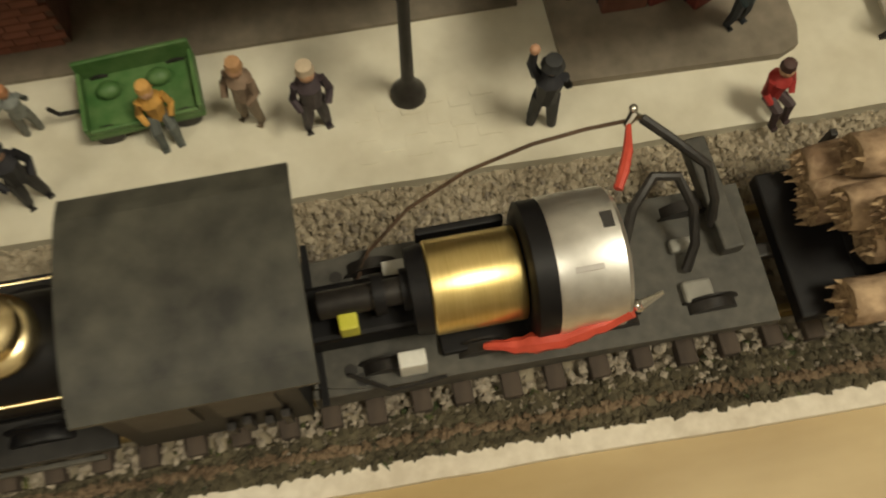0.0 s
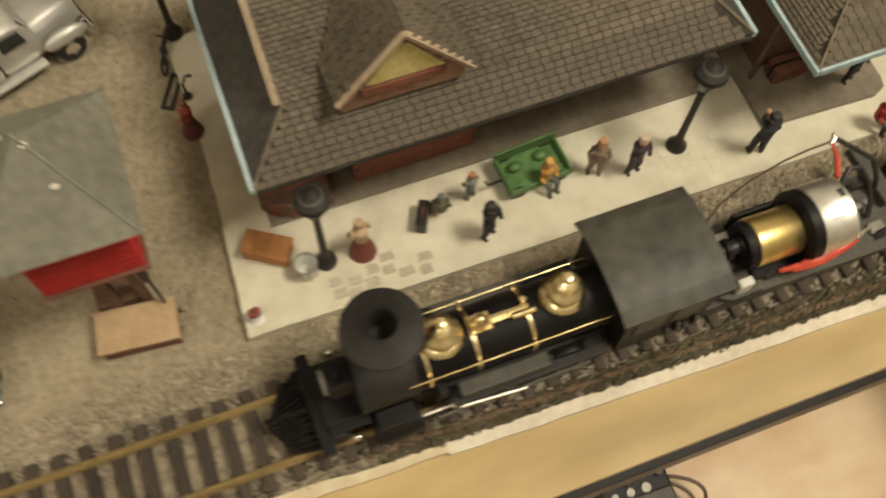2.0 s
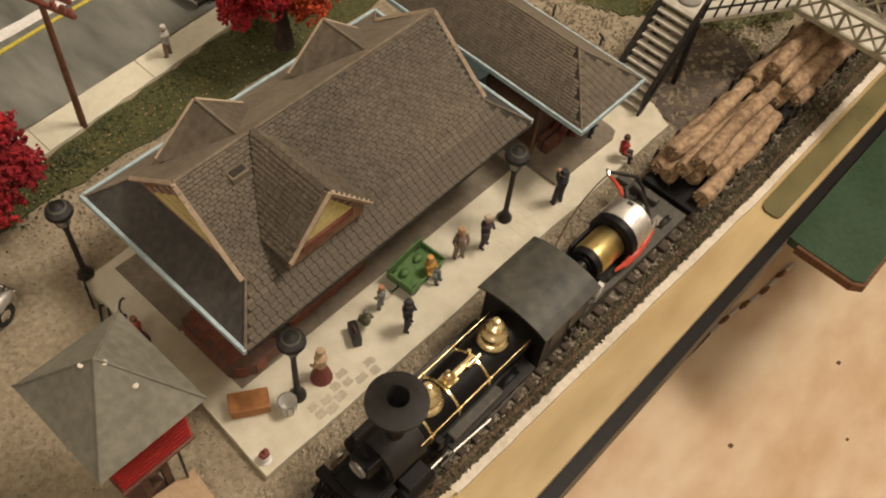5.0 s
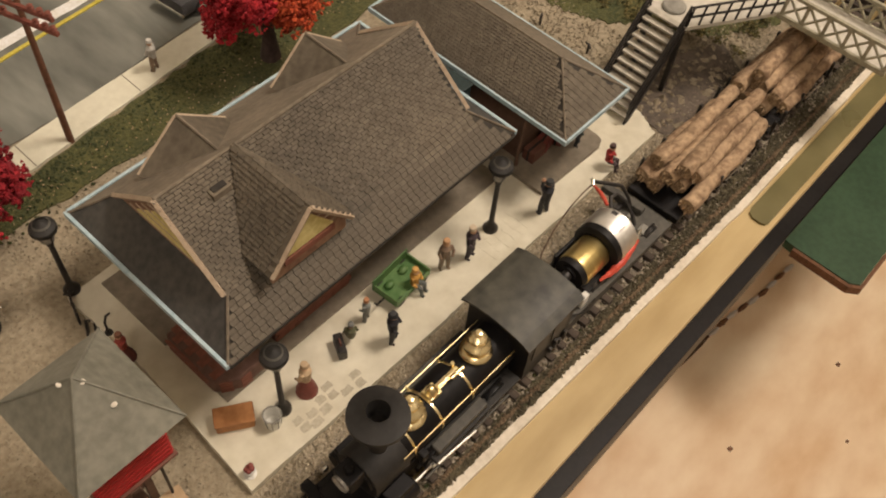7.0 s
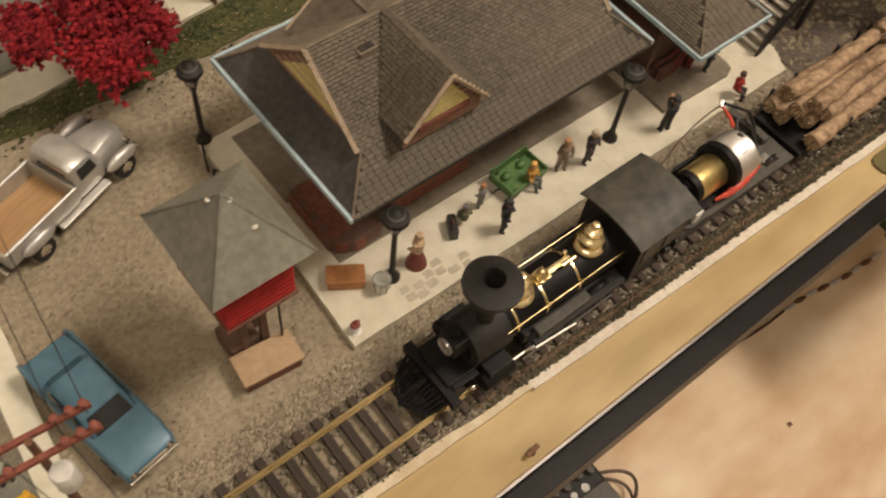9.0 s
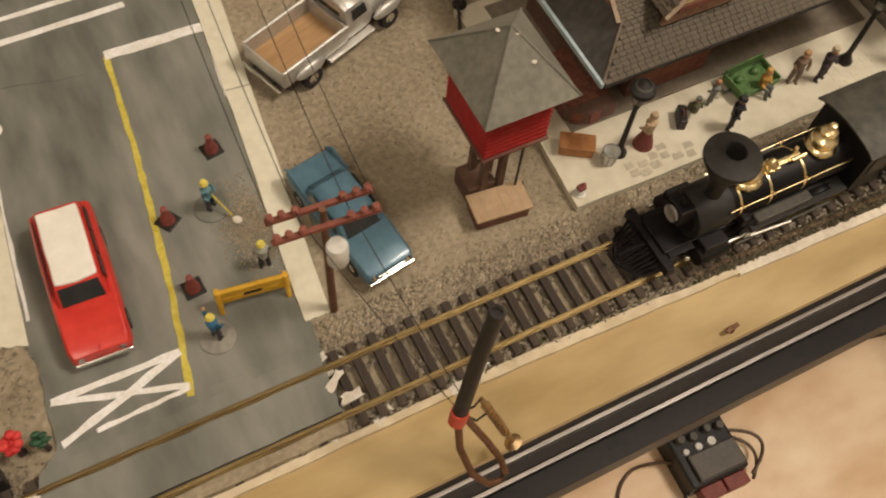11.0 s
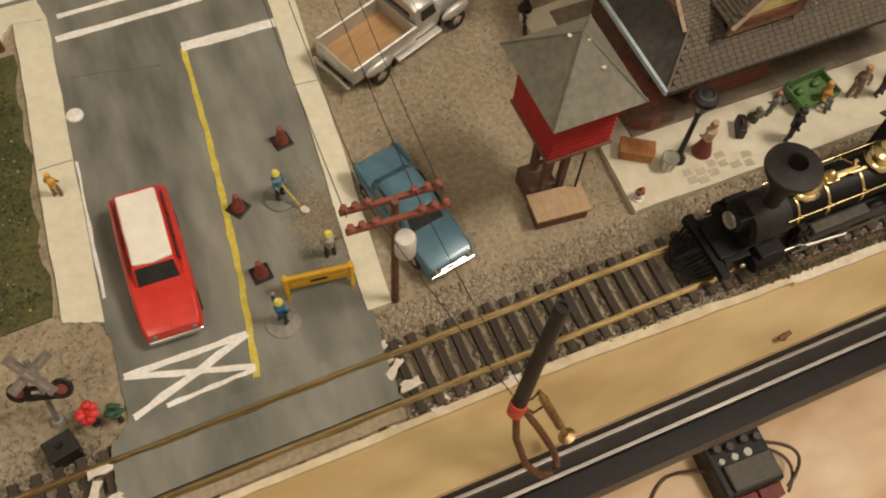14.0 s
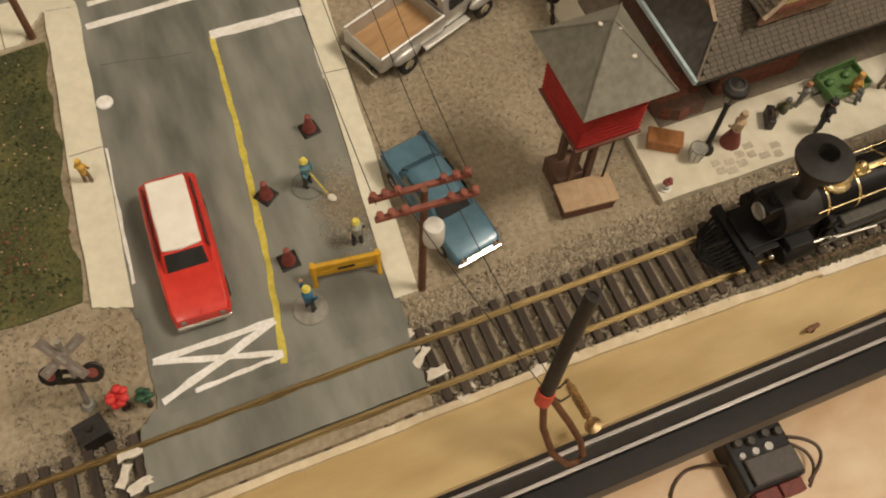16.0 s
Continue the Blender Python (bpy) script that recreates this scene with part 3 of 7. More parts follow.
# switch box on the floor below with leads
sb = thing("power_box", "dark control box with knobs, white buttons and leads on the floor", "control box", 214, -40, -520, -2.4)
b = B(); box(b, -29, 28, -28, 40, 0, 30, 2); part("case", b, BLACKBAR, sb)
b = B(); box(b, -21, 26, -25, -1, 30, 35, 1.5); part("cover", b, BOXGREY, sb, "flat grey cover plate")
for k in range(4):
    b = B(); cyl(b, (-19 + 12 * k + 3 * (k // 2), 14 - 2 * (k % 2), 30), (-19 + 12 * k + 3 * (k // 2), 14 - 2 * (k % 2), 37), 4, 3.4, 14); part("knob", b, BOXGREY, sb, "round grey knob")
for k in range(3):
    b = B(); cyl(b, (-19 + 13 * k, 3, 30), (-19 + 13 * k, 3, 33), 3 + 0.6 * k, 2.6 + 0.6 * k, 12); part("button", b, BINWHITE, sb, "white button")
for k in range(2):
    b = B(); box(b, -20 + 24 * k, 2 + 24 * k, -40, -28.2, 4, 20, 1); part("terminal", b, CONERED, sb, "dark red terminal block")
def cable(name, pts, r, material, label):
    c = B(); tube(c, pts, r, 8)
    return solo(name, c, material, label, "cable", smooth=True)
def arc(p, q, h, n=10, side=(0, 0, 1)):
    p, q, s = Vector(p), Vector(q), Vector(side)
    return [p.lerp(q, k / n) + s * h * 4 * (k / n) * (1 - k / n) for k in range(n + 1)]
cable("cable", arc((187, -38, -505), (154, -25, -517.6), 3, 8, (0, 1, 0.3)) + arc((154, -25, -517.6), (122, -64, -517.6), 8, 10, (-0.8, 0.8, 0)) + arc((122, -64, -517.6), (30, -60, -517.6), -14, 10, (0, 1, 0)), 1.5, BROWNWIRE, "thin brown lead lying on the floor")
cable("cable", arc((188, -62, -508), (140, -96, -517.6), -6, 12, (0.6, 0.6, 0)) + arc((140, -96, -517.6), (60, -150, -517.6), 12, 10, (0, 1, 0)), 1.6, BLACKWIRE, "black lead running from the control box")
cable("cable", arc((241, -34, -495), (243, -76, -500), 24, 14, (1, 0, 0)), 1.6, BROWNWIRE, "brown looped lead at the control box")
cable("cable", arc((241, -38, -500), (243, -80, -505), 15, 14, (1, 0, 0)), 1.5, BROWNWIRE, "brown looped lead at the control box")
# jointed lead of dark and shiny links on the floor
ch = thing("floor_chain", "brown lead with dark and bright metal links on the floor", "chain", 524, -26, -517)
c = B(); tube(c, arc((-105, 14, -1.2), (0, 0, 0), -4, 8, (0, 1, 0)), 1.6, 8); part("lead", c, BROWNWIRE, ch, "thin brown lead", True)
for k in range(9):
    c = B(); p = Vector((16.0 * k, -2.2 * k + 1.5 * math.sin(k), 0.6)); q = p + Vector((15.4, -2.1, 0))
    cyl(c, p, p.lerp(q, 0.5), 1.6, 3.0, 10); cyl(c, p.lerp(q, 0.5), q, 3.0, 1.6, 10)
    part("link", c, SILVER if k % 2 == 0 else RUST, ch, "bright metal link" if k % 2 == 0 else "dark brown link", True)
# knots in the floor boards
for x, y, r in ((434, -110, 2.6), (593, -142, 2.4), (522, -190, 1.8), (330, -230, 2.0)):
    c = B(); prism(c, wave([(-r, -r * 0.7), (r, -r * 0.8), (r * 1.1, r * 0.7), (-r * 0.8, r)], 3, 0.3, int(x)), 0, 0.4)
    solo("floor_knot", c, RUST, "small dark knot in the wooden floor", "knot", at=(x, y, -520), kind="structure")

# ---------------------------------------------------------------- track
TY, RT = -27.0, 5.6
track = thing("track", "brass rails on dark ties in grey ballast", "railway track", kind="structure")
for y in (TY - 8.6, TY + 8.6):
    b = B()
    box(b, -760, 760, y - 1.1, y + 1.1, 3.1, 3.5)
    box(b, -760, 760, y - 0.3, y + 0.3, 3.4, 5.0)
    box(b, -760, 760, y - 0.55, y + 0.55, 4.9, RT, 0.15)
    part("rail", b, RAILBRASS, track, "worn brass rail")
b = B(); box(b, -1.5, 1.5, -13.6, 13.8, 0.4, 3.2, 0.25)
tie = mesh_of("tie", b, TIE)
pieces(track, "tie", tie, [pose((x + rnd.uniform(-0.3, 0.3)) * MM, (TY + rnd.uniform(-0.4, 0.4)) * MM, 0, 0, 0, rnd.uniform(-1.2, 1.2)) for x in np.arange(-600, 640, 7.0)])
b = B(); prism(b, wave([(-200, -34.2), (-108, -34.2), (-107, -19.8), (-199, -19.8)], 12, 0.3, 6), 2.6, 4.7)
solo("crossing_panel", b, ASPHALT, "dark asphalt fill between the rails at the level crossing", "crossing", kind="structure")
b = B(); prism(b, wave([(-200, -40.8), (-108.5, -40.8), (-108, -36.9), (-199.5, -36.9)], 12, 0.3, 8), -1, 3.9)
solo("crossing_ramp", b, GRAVEL, "packed sand beside the rail at the level crossing", "crossing", kind="structure")
b = B(); prism(b, wave([(-199, -17.4), (-107, -17.4), (-106.5, -12), (-197, -12)], 12, 0.3, 7), -1, 3.7)
solo("crossing_ramp", b, ASPHALT, "asphalt edge against the far rail", "crossing", kind="structure")
b = B(); prism(b, wave([(-197, -12.2), (-106, -12.2), (-104.5, -8), (-193, -8)], 12, 0.4, 6), -1, 1.9)
solo("crossing_ramp", b, ASPHALT, "asphalt ramp up to the rails", "crossing", kind="structure")
for k, (x, y) in enumerate(((-203, -20), (-206, -26), (-202, -31), (-108, -15), (-116, -14), (-104, -18), (-106, -24), (-103, -31), (-112, -38), (-96, -40), (-70, -40.5), (-60, -40))):
    b = B(); prism(b, wave([(-4, -1.6), (4, -1.2), (3.5, 1.7), (-3.6, 1.5)], 3, 0.8, 60 + k), 0, 1.0)
    solo("plaster_chip", b, STONEWHITE, "broken piece of white plaster by the rails", "plaster chip", group="plaster chips", at=(x, y, 4.0 if -34 < y < -19 else (1.3 if y > -19 else 0.2), rnd.uniform(0, 60)))
spots = []
for _ in range(17000):
    x, y = rnd.uniform(-330, 400), rnd.choice((rnd.gauss(-13, 4), rnd.uniform(-42, -12), rnd.uniform(-45.5, -36)))
    if y > -1.2 or y < edge_y(x) or (-201 < x < -106 and y > -37):
        continue
    if abs(y - TY + 8.6) < 1.3 or abs(y - TY - 8.6) < 1.3:
        continue
    h = 2.2 if abs(y - TY) < 13.5 else 0.9
    spots.append((x, y, h * rnd.uniform(0.5, 0.85), rnd.uniform(0.35, 0.8)))
moss = []
for _ in range(9000):
    x = rnd.uniform(25, 400)
    y = rnd.uniform(edge_y(x), -40.6)
    moss.append((x, y, rnd.uniform(0.1, 0.9) * (1.3 + 0.9 * noise.noise((x * 0.12, y * 0.3, 2.0))), rnd.uniform(0.4, 1.1)))
ridge = [(x, edge_y(x) + 3.0 + rnd.gauss(0, 0.35) + 0.5 * noise.noise((x * 0.05, 1.3, 0.7)), rnd.uniform(0.9, 2.0), rnd.uniform(0.4, 0.8)) for x in np.arange(20, 400, 0.2)]
scatter("brown_ballast_ridge", RIDGE, ridge, "rusty brown ridge of glued ballast along the layout edge", "ballast")
bank = [(rnd.uniform(-104, 330), rnd.uniform(-13.5, -0.8), rnd.uniform(0.0, 0.5), rnd.uniform(0.4, 0.95)) for _ in range(9500)]
scatter("gravel_bank", PEBBLE, bank, "coarse tan gravel between the platform and the track", "gravel")
scatter("mossy_ballast", MOSS, moss, "dark olive-brown mossy ballast below the tie ends", "ballast")
scatter("ballast", BALLAST, spots, "grey-brown granite ballast chips along the track", "ballast")
spots = [(rnd.uniform(-94, 4), rnd.uniform(0, 158), 0.0, rnd.uniform(0.16, 0.42)) for _ in range(7500)]
spots += [(rnd.uniform(-235, -194), rnd.uniform(-40, 40), 0.1, rnd.uniform(0.25, 0.7)) for _ in range(1500)]
spots += [(rnd.uniform(0, 150), rnd.uniform(104, 144), 0.05, rnd.uniform(0.3, 0.7)) for _ in range(2200)]
spots += [(rnd.uniform(208, 270), rnd.uniform(36, 140), 0.1, rnd.uniform(0.3, 0.9)) for _ in range(2600)]
spots += [(rnd.uniform(226, 330), rnd.uniform(-12, 36), 0.1, rnd.uniform(0.4, 1.1)) for _ in range(1800)]
spots = [s for s in spots if not (-98 + 0.1 * s[1] > s[0] > -192 + 0.08 * s[1])]
scatter("gravel", PEBBLE, spots, "loose grey-brown gravel grains", "gravel")
spots = []
for _ in range(9000):
    k = rnd.random()
    if k < 0.42:
        x, y = rnd.uniform(-300, -200), rnd.uniform(42, 158)
        if x > -208 + 0.09 * (y - 42): continue
    elif k < 0.8:
        x = rnd.uniform(-60, 240); y = rnd.gauss(154 + max(0, x) * 0.06, 6)
        if y > 158.5 + max(0, x + 20) * 0.088: continue
    elif k < 0.9:
        x, y = rnd.uniform(266, 400), rnd.uniform(2, 150)
        if y < 150 - 1.9 * (x - 225): continue
    else:
        x = rnd.uniform(-100, 380); y = rnd.uniform(edge_y(x), -38.5)
    spots.append((x, y, 0.5, rnd.uniform(0.35, 0.95)))
bush = []
for _ in range(190):
    cx, cy = rnd.uniform(264, 380), rnd.uniform(0, 140)
    if cy < 84 - 1.9 * (cx - 262) and not cx > 300: continue
    r0 = rnd.uniform(2.0, 4.5)
    for _k in range(46):
        bush.append((cx + rnd.gauss(0, r0 * 0.6), cy + rnd.gauss(0, r0 * 0.6), 0.3 + abs(rnd.gauss(0, r0 * 0.4)), rnd.uniform(0.4, 1.0)))
scatter("scrub_bushes", SCRUB, bush, "olive and ochre foam scrub bushes", "bushes")
scatter("grass_tufts", TUFT, spots, "short olive-green foam grass tufts", "grass")
litter = [(rnd.uniform(-300, -202), rnd.uniform(42, 156), 0.9, rnd.uniform(0.3, 0.6)) for _ in range(330)] + [(rnd.uniform(-55, 230), rnd.gauss(152, 4), 0.9, rnd.uniform(0.25, 0.5)) for _ in range(260)]
litter = [q for q in litter if q[0] < -209 + 0.09 * (q[1] - 42) or q[0] > -60]
scatter("leaf_litter", TANPAINT, litter, "pale tan leaf litter in the turf", "leaves")
spots = [(-232 + rnd.gauss(0, 9), 68 + rnd.gauss(0, 9), 0.6, rnd.uniform(0.4, 0.9)) for _ in range(160)]
scatter("fallen_leaves", RUST, spots, "rust-red fallen leaves on the turf", "leaves")

# ---------------------------------------------------------------- platform
b = B(); prism(b, wave([(0, 0), (226, -3.0), (232, 9), (232, 27), (226, 112), (2, 103), (3.5, 60)], 20, 0.25, 9), -1, 2.8)
plat = solo("platform", b, PLATFORM, "worn cream-painted station platform with stains", "platform", kind="structure")
k = 0
for gx in range(7):
    for gy in range(4):
        if rnd.random() < 0.2: continue
        x, y = 22 + gx * 5.0 + rnd.uniform(-0.7, 0.7), 2.6 + gy * 3.7 + (gx % 2) * 1.4
        if y > 13.5 - abs(gx - 3) * 1.2: continue
        c = B(); w = rnd.uniform(1.6, 2.3)
        prism(c, wave([(x - w, y - 1.4), (x + w, y - 1.4), (x + w * 0.9, y + 1.4), (x - w * 0.8, y + 1.4)], 2, 0.5, 200 + k), 2.0, 2.95); k += 1
        part("paving_stone", c, PAVING, plat)
for gx in range(6):
    for gy in range(3):
        x, y = 127 + gx * 4.2, 4 + gy * 4.0 + (gx % 2) * 1.5
        c = B(); w = rnd.uniform(1.5, 2.0)
        prism(c, wave([(x - w, y - 1.5), (x + w, y - 1.5), (x + w, y + 1.5), (x - w, y + 1.5)], 2, 0.4, 300 + k), 2.0, 2.93); k += 1
        part("paving_stone", c, PLATFORM, plat)
b = B(); prism(b, [(15, 29.6), (158, 28.6), (158, 99), (14, 99), (14, 62), (15, 62)], 2.0, 3.7)
solo("station_base", b, SLAB, "dark brown concrete base under the station", "base", kind="structure")
b = B(); prism(b, [(163, 10.5), (201, 9.0), (204.5, 10.5), (205.5, 14), (206, 100), (162, 100)], 2.0, 4.6)
solo("shelter_base", b, SLAB, "dark olive-brown slab under the freight shelter", "base", kind="structure")

# ---------------------------------------------------------------- station
def slope(parent, p0, p1, q1, q0, material, name="roof_panel", thick=1.0, label=""):
    c = B(); plate(c, [p0, p1, q1, q0], thick)
    return part(name, c, material, parent, label)


def shingles(parent, p0, p1, q1, q0, rows, width, separate, name="shingle_course", cover=0.86):
    """Courses of overlapping shingles on the slope from the eave p0-p1 up to the ridge q0-q1; the lowest courses are pieces, the rest one body."""
    p0, p1, q1, q0 = map(Vector, (p0, p1, q1, q0))
    nrm = (p1 - p0).cross(q0 - p0).normalized()
    along = (p1 - p0).normalized()
    up = nrm.cross(along).normalized()
    h = (q0 - p0).dot(up) / rows
    g = random.Random(7)
    one = B(); solid(one, [(-width / 2 + 0.11, 0, 0.0), (width / 2 - 0.11, 0, 0.0), (width / 2 - 0.11, h * cover, 0), (-width / 2 + 0.11, h * cover, 0)],
                     [(-width / 2 + 0.11, 0, 0.62), (width / 2 - 0.11, 0, 0.62), (width / 2 - 0.11, h * cover, 0.06), (-width / 2 + 0.11, h * cover, 0.06)])
    me = mesh_of("shingle", one, SHINGLE)
    rest = B()
    for r in range(rows):
        a, c = p0.lerp(q0, r / rows), p1.lerp(q1, r / rows)
        a2, c2 = p0.lerp(q0, (r + 1) / rows), p1.lerp(q1, (r + 1) / rows)
        lo, hi = max((a - p0).dot(along), (a2 - p0).dot(along)), min((c - p0).dot(along), (c2 - p0).dot(along))
        s = lo + width * (0.5 if r % 2 else 0.15)
        while s < hi - width * 0.3:
            o = p0 + along * s + up * (h * r) + nrm * (0.04 + g.uniform(0, 0.03))
            rot = Matrix((along, up, nrm)).transposed().to_4x4()
            m = Matrix.Translation(o) @ rot @ Matrix.Rotation(g.uniform(-0.004, 0.004), 4, "Z")
            if r < separate:
                ob = new("shingle", me)
                ob.parent = parent
                ob.matrix_basis = Matrix.Translation(m.translation * MM) @ m.to_3x3().to_4x4()
            else:
                w, t = width / 2 - 0.11, 0.0
                solid(rest, [m @ Vector(v) for v in ((-w, 0, 0), (w, 0, 0), (w, h * cover, 0), (-w, h * cover, 0))],
                      [m @ Vector(v) for v in ((-w, 0, 0.62), (w, 0, 0.62), (w, h * cover, 0.06), (-w, h * cover, 0.06))])
            s += width
    if len(rest.verts):
        part(name, rest, SHINGLE, parent, "", False, "stuff")


EX0, EX1, EY0, EY1, EZ, RZ, GX0, GX1 = 14.0, 151.0, 21.0, 103.0, 42.0, 76.0, 27.0, 137.0
RY = 62.0
GF, GB_, GZ = 34.5, 89.5, 53.2
station = thing("station", "brick railway station with dusty brown shingled roof and pale blue trim", "station building")
b = B(); box(b, 29, 138, 46, 91, 3.2, 43); walls = part("wall", b, MORTAR, station)
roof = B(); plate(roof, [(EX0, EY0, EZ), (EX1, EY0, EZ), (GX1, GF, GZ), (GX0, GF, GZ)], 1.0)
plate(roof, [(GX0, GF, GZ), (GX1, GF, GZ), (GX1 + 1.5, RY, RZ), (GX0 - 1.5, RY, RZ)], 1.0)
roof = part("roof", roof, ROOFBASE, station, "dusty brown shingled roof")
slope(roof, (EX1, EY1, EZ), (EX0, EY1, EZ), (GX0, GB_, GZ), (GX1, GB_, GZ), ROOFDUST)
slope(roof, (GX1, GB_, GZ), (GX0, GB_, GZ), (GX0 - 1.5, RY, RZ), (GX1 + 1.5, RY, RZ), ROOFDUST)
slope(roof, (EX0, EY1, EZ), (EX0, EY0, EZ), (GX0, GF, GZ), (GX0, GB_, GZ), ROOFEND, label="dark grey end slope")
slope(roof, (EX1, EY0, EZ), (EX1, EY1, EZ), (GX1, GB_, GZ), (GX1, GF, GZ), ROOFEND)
shingles(roof, (EX0 + 0.4, EY0 - 0.4, EZ - 0.1), (EX1 - 0.4, EY0 - 0.4, EZ - 0.1), (GX1, GF, GZ), (GX0, GF, GZ), 10, 2.9, 6)
shingles(roof, (GX0 - 0.2, GF, GZ), (GX1 + 0.2, GF, GZ), (GX1 + 1.4, RY, RZ), (GX0 - 1.4, RY, RZ), 27, 2.9, 0)
c = B(); tube(c, [(GX0 - 1.5, RY, RZ + 0.3), (GX1 + 1.5, RY, RZ + 0.3)], 0.7, 6); part("ridge_cap", c, ROOFDUST, roof)
for a, d in (((EX0, EY0, EZ), (GX0, GF, GZ)), ((EX0, EY1, EZ), (GX0, GB_, GZ)), ((EX1, EY0, EZ), (GX1, GF, GZ)), ((EX1, EY1, EZ), (GX1, GB_, GZ))):
    c = B(); tube(c, [Vector(a) + Vector((0, 0, 0.2)), Vector(d) + Vector((0, 0, 0.2))], 0.5, 6); part("hip_cap", c, ROOFDUST, roof)
# gablet faces with slanting trim boards
for gx, sgn in ((GX0, -1), (GX1, 1)):
    c = B(); x = gx + sgn * 0.3
    vs = [(x, GB_ - 3, GZ + 0.6), (x, GF + 3, GZ + 0.6), (x, RY, RZ - 2)]
    plate(c, vs if sgn < 0 else vs[::-1], 0.8); gab = part("gable", c, GABLEBROWN, station, "weathered red-brown gable with a yellow panel")
    c = B(); ym = (GF + GB_) / 2; vs = [(x + sgn * 0.5, ym + (GB_ - 9 - ym) * 0.85, GZ + 3.2), (x + sgn * 0.5, ym + (GF + 9 - ym) * 0.85, GZ + 3.2), (x + sgn * 0.5, RY, RZ - 7)]
    plate(c, vs if sgn < 0 else vs[::-1], 0.6); part("gable_panel", c, SIDING, gab, "faded yellow boarded panel")
    for ya in (GF, GB_):
        d = B(); tube(d, [(gx + sgn * 1.3, ya, GZ + 0.4), (gx + sgn * 1.5, RY, RZ - 0.2)], [1.0, 1.0], 4); part("bargeboard", d, TRIMTAN, gab)
    for k in range(5):
        f = (k + 1) / 6
        d = B(); box(d, x - 0.2 + sgn * 0.5, x + 0.2 + sgn * 0.5, GF + 5 + (RY - GF) * f * 0.9, GB_ - 5 - (GB_ - RY) * f * 0.9, GZ + (RZ - GZ) * f - 0.15, GZ + (RZ - GZ) * f + 0.15); part("board_joint", d, TRIMTAN, gab)


def dormer(cx, face, half, foot, peak, front):
    """A gabled dormer; front is +1 where it faces the platform, -1 for the street side."""
    d = B()
    yb = RY
    yf = face
    if front > 0:
        pl = [(cx - half, yf, foot), (cx, yf, peak), (cx, yb, peak), (cx - half, RY - (RZ - foot) / 0.83, foot)]
        pr = [(cx, yf, peak), (cx + half, yf, foot), (cx + half, RY - (RZ - foot) / 0.83, foot), (cx, yb, peak)]
    else:
        pl = [(cx, yf, peak), (cx - half, yf, foot), (cx - half, RY + (RZ - foot) / 0.83, foot), (cx, yb, peak)]
        pr = [(cx + half, yf, foot), (cx, yf, peak), (cx, yb, peak), (cx + half, RY + (RZ - foot) / 0.83, foot)]
    plate(d, pl, -0.8)
    plate(d, pr, -0.8)
    dm = part("dormer", d, SHINGLE, station, "steep shingled dormer")
    yv = RY - (RZ - foot) / 0.83 if front > 0 else RY + (RZ - foot) / 0.83
    hi, lo = (yv, yf) if front > 0 else (yf, yv)
    rh, rl = (yb, yf) if front > 0 else (yf, yb)
    if front < 0:
        part("ridge_cap", tube(B(), [(cx, yf, peak + 1.0), (cx, yb, peak + 1.0)], 0.5, 6), ROOFDUST, dm)
    else:
        shingles(dm, (cx - half, hi, foot + 0.9), (cx - half, lo, foot + 0.9), (cx, rl, peak + 0.9), (cx, rh, peak + 0.9), 16, 2.9, 0, cover=0.95)
        shingles(dm, (cx + half, lo, foot + 0.9), (cx + half, hi, foot + 0.9), (cx, rh, peak + 0.9), (cx, rl, peak + 0.9), 16, 2.9, 0, cover=0.95)
    s = -1 if front > 0 else 1
    yw = yf - s * 1.6
    c = B(); f = [(cx - half + 1.2, yw, foot - 6), (cx + half - 1.2, yw, foot - 6), (cx + half - 1.2, yw, foot + 0.6), (cx, yw, peak - 1.6), (cx - half + 1.2, yw, foot + 0.6)]
    plate(c, f if front > 0 else f[::-1], 1.0); part("dormer_face", c, GABLEBROWN, dm, "weathered red-brown dormer gable")
    c = B(); f = [(cx - half * 0.55, yw + s * 0.45, foot + 2.2), (cx + half * 0.6, yw + s * 0.45, foot + 2.2), (cx + half * 0.08, yw + s * 0.45, peak - 5.5), (cx - half * 0.12, yw + s * 0.45, peak - 6)]
    plate(c, f if front > 0 else f[::-1], 0.7); part("dormer_panel", c, SIDING, dm, "faded yellow boarded panel")
    for x0, x1 in ((cx - half, cx), (cx + half, cx)):
        c = B(); tube(c, [(x0, yf + s * 0.5, foot + 0.1), (x1, yf + s * 0.5, peak + 0.3)], 0.95, 4); part("bargeboard", c, TRIMTAN, dm, "tan bargeboard")
    c = B(); box(c, cx - half * 0.62, cx + half * 0.62, yw + s * 0.3 - 0.4, yw + s * 0.3 + 0.4, foot - 1.4, foot + 1.2); part("dormer_rail", c, BRICK, dm, "red-brown lower board")
    for k in range(1, 5):
        z = foot + (peak - foot) * k / 5.5
        w = (half - 1.5) * (1 - k / 5.5)
        c = B(); box(c, cx - w, cx + w, yw + s * 0.15 - 0.2, yw + s * 0.15 + 0.2, z - 0.07, z + 0.07); part("board_joint", c, TRIMTAN, dm)
    return dm
dormer(55.5, 27.0, 17.0, 57.5, 77.2, 1)
dormer(54.0, 88.5, 18.0, 55.5, 70.0, -1)
dormer(110.5, 88.5, 17.0, 55.5, 70.0, -1)
c = B(); box(c, -3.6, 3.6, -2.0, 2.0, -1.5, 2.4, 0.3); ch = part("chimney", c, ROOFDUST, station, "small stained chimney stub"); ch.matrix_basis = pose(0.044, 0.0555, 0.0695)
c = B(); box(c, -2.6, 2.6, -1.2, 1.2, 2.4, 2.9, 0.2); part("cap", c, ROOFBASE, ch)
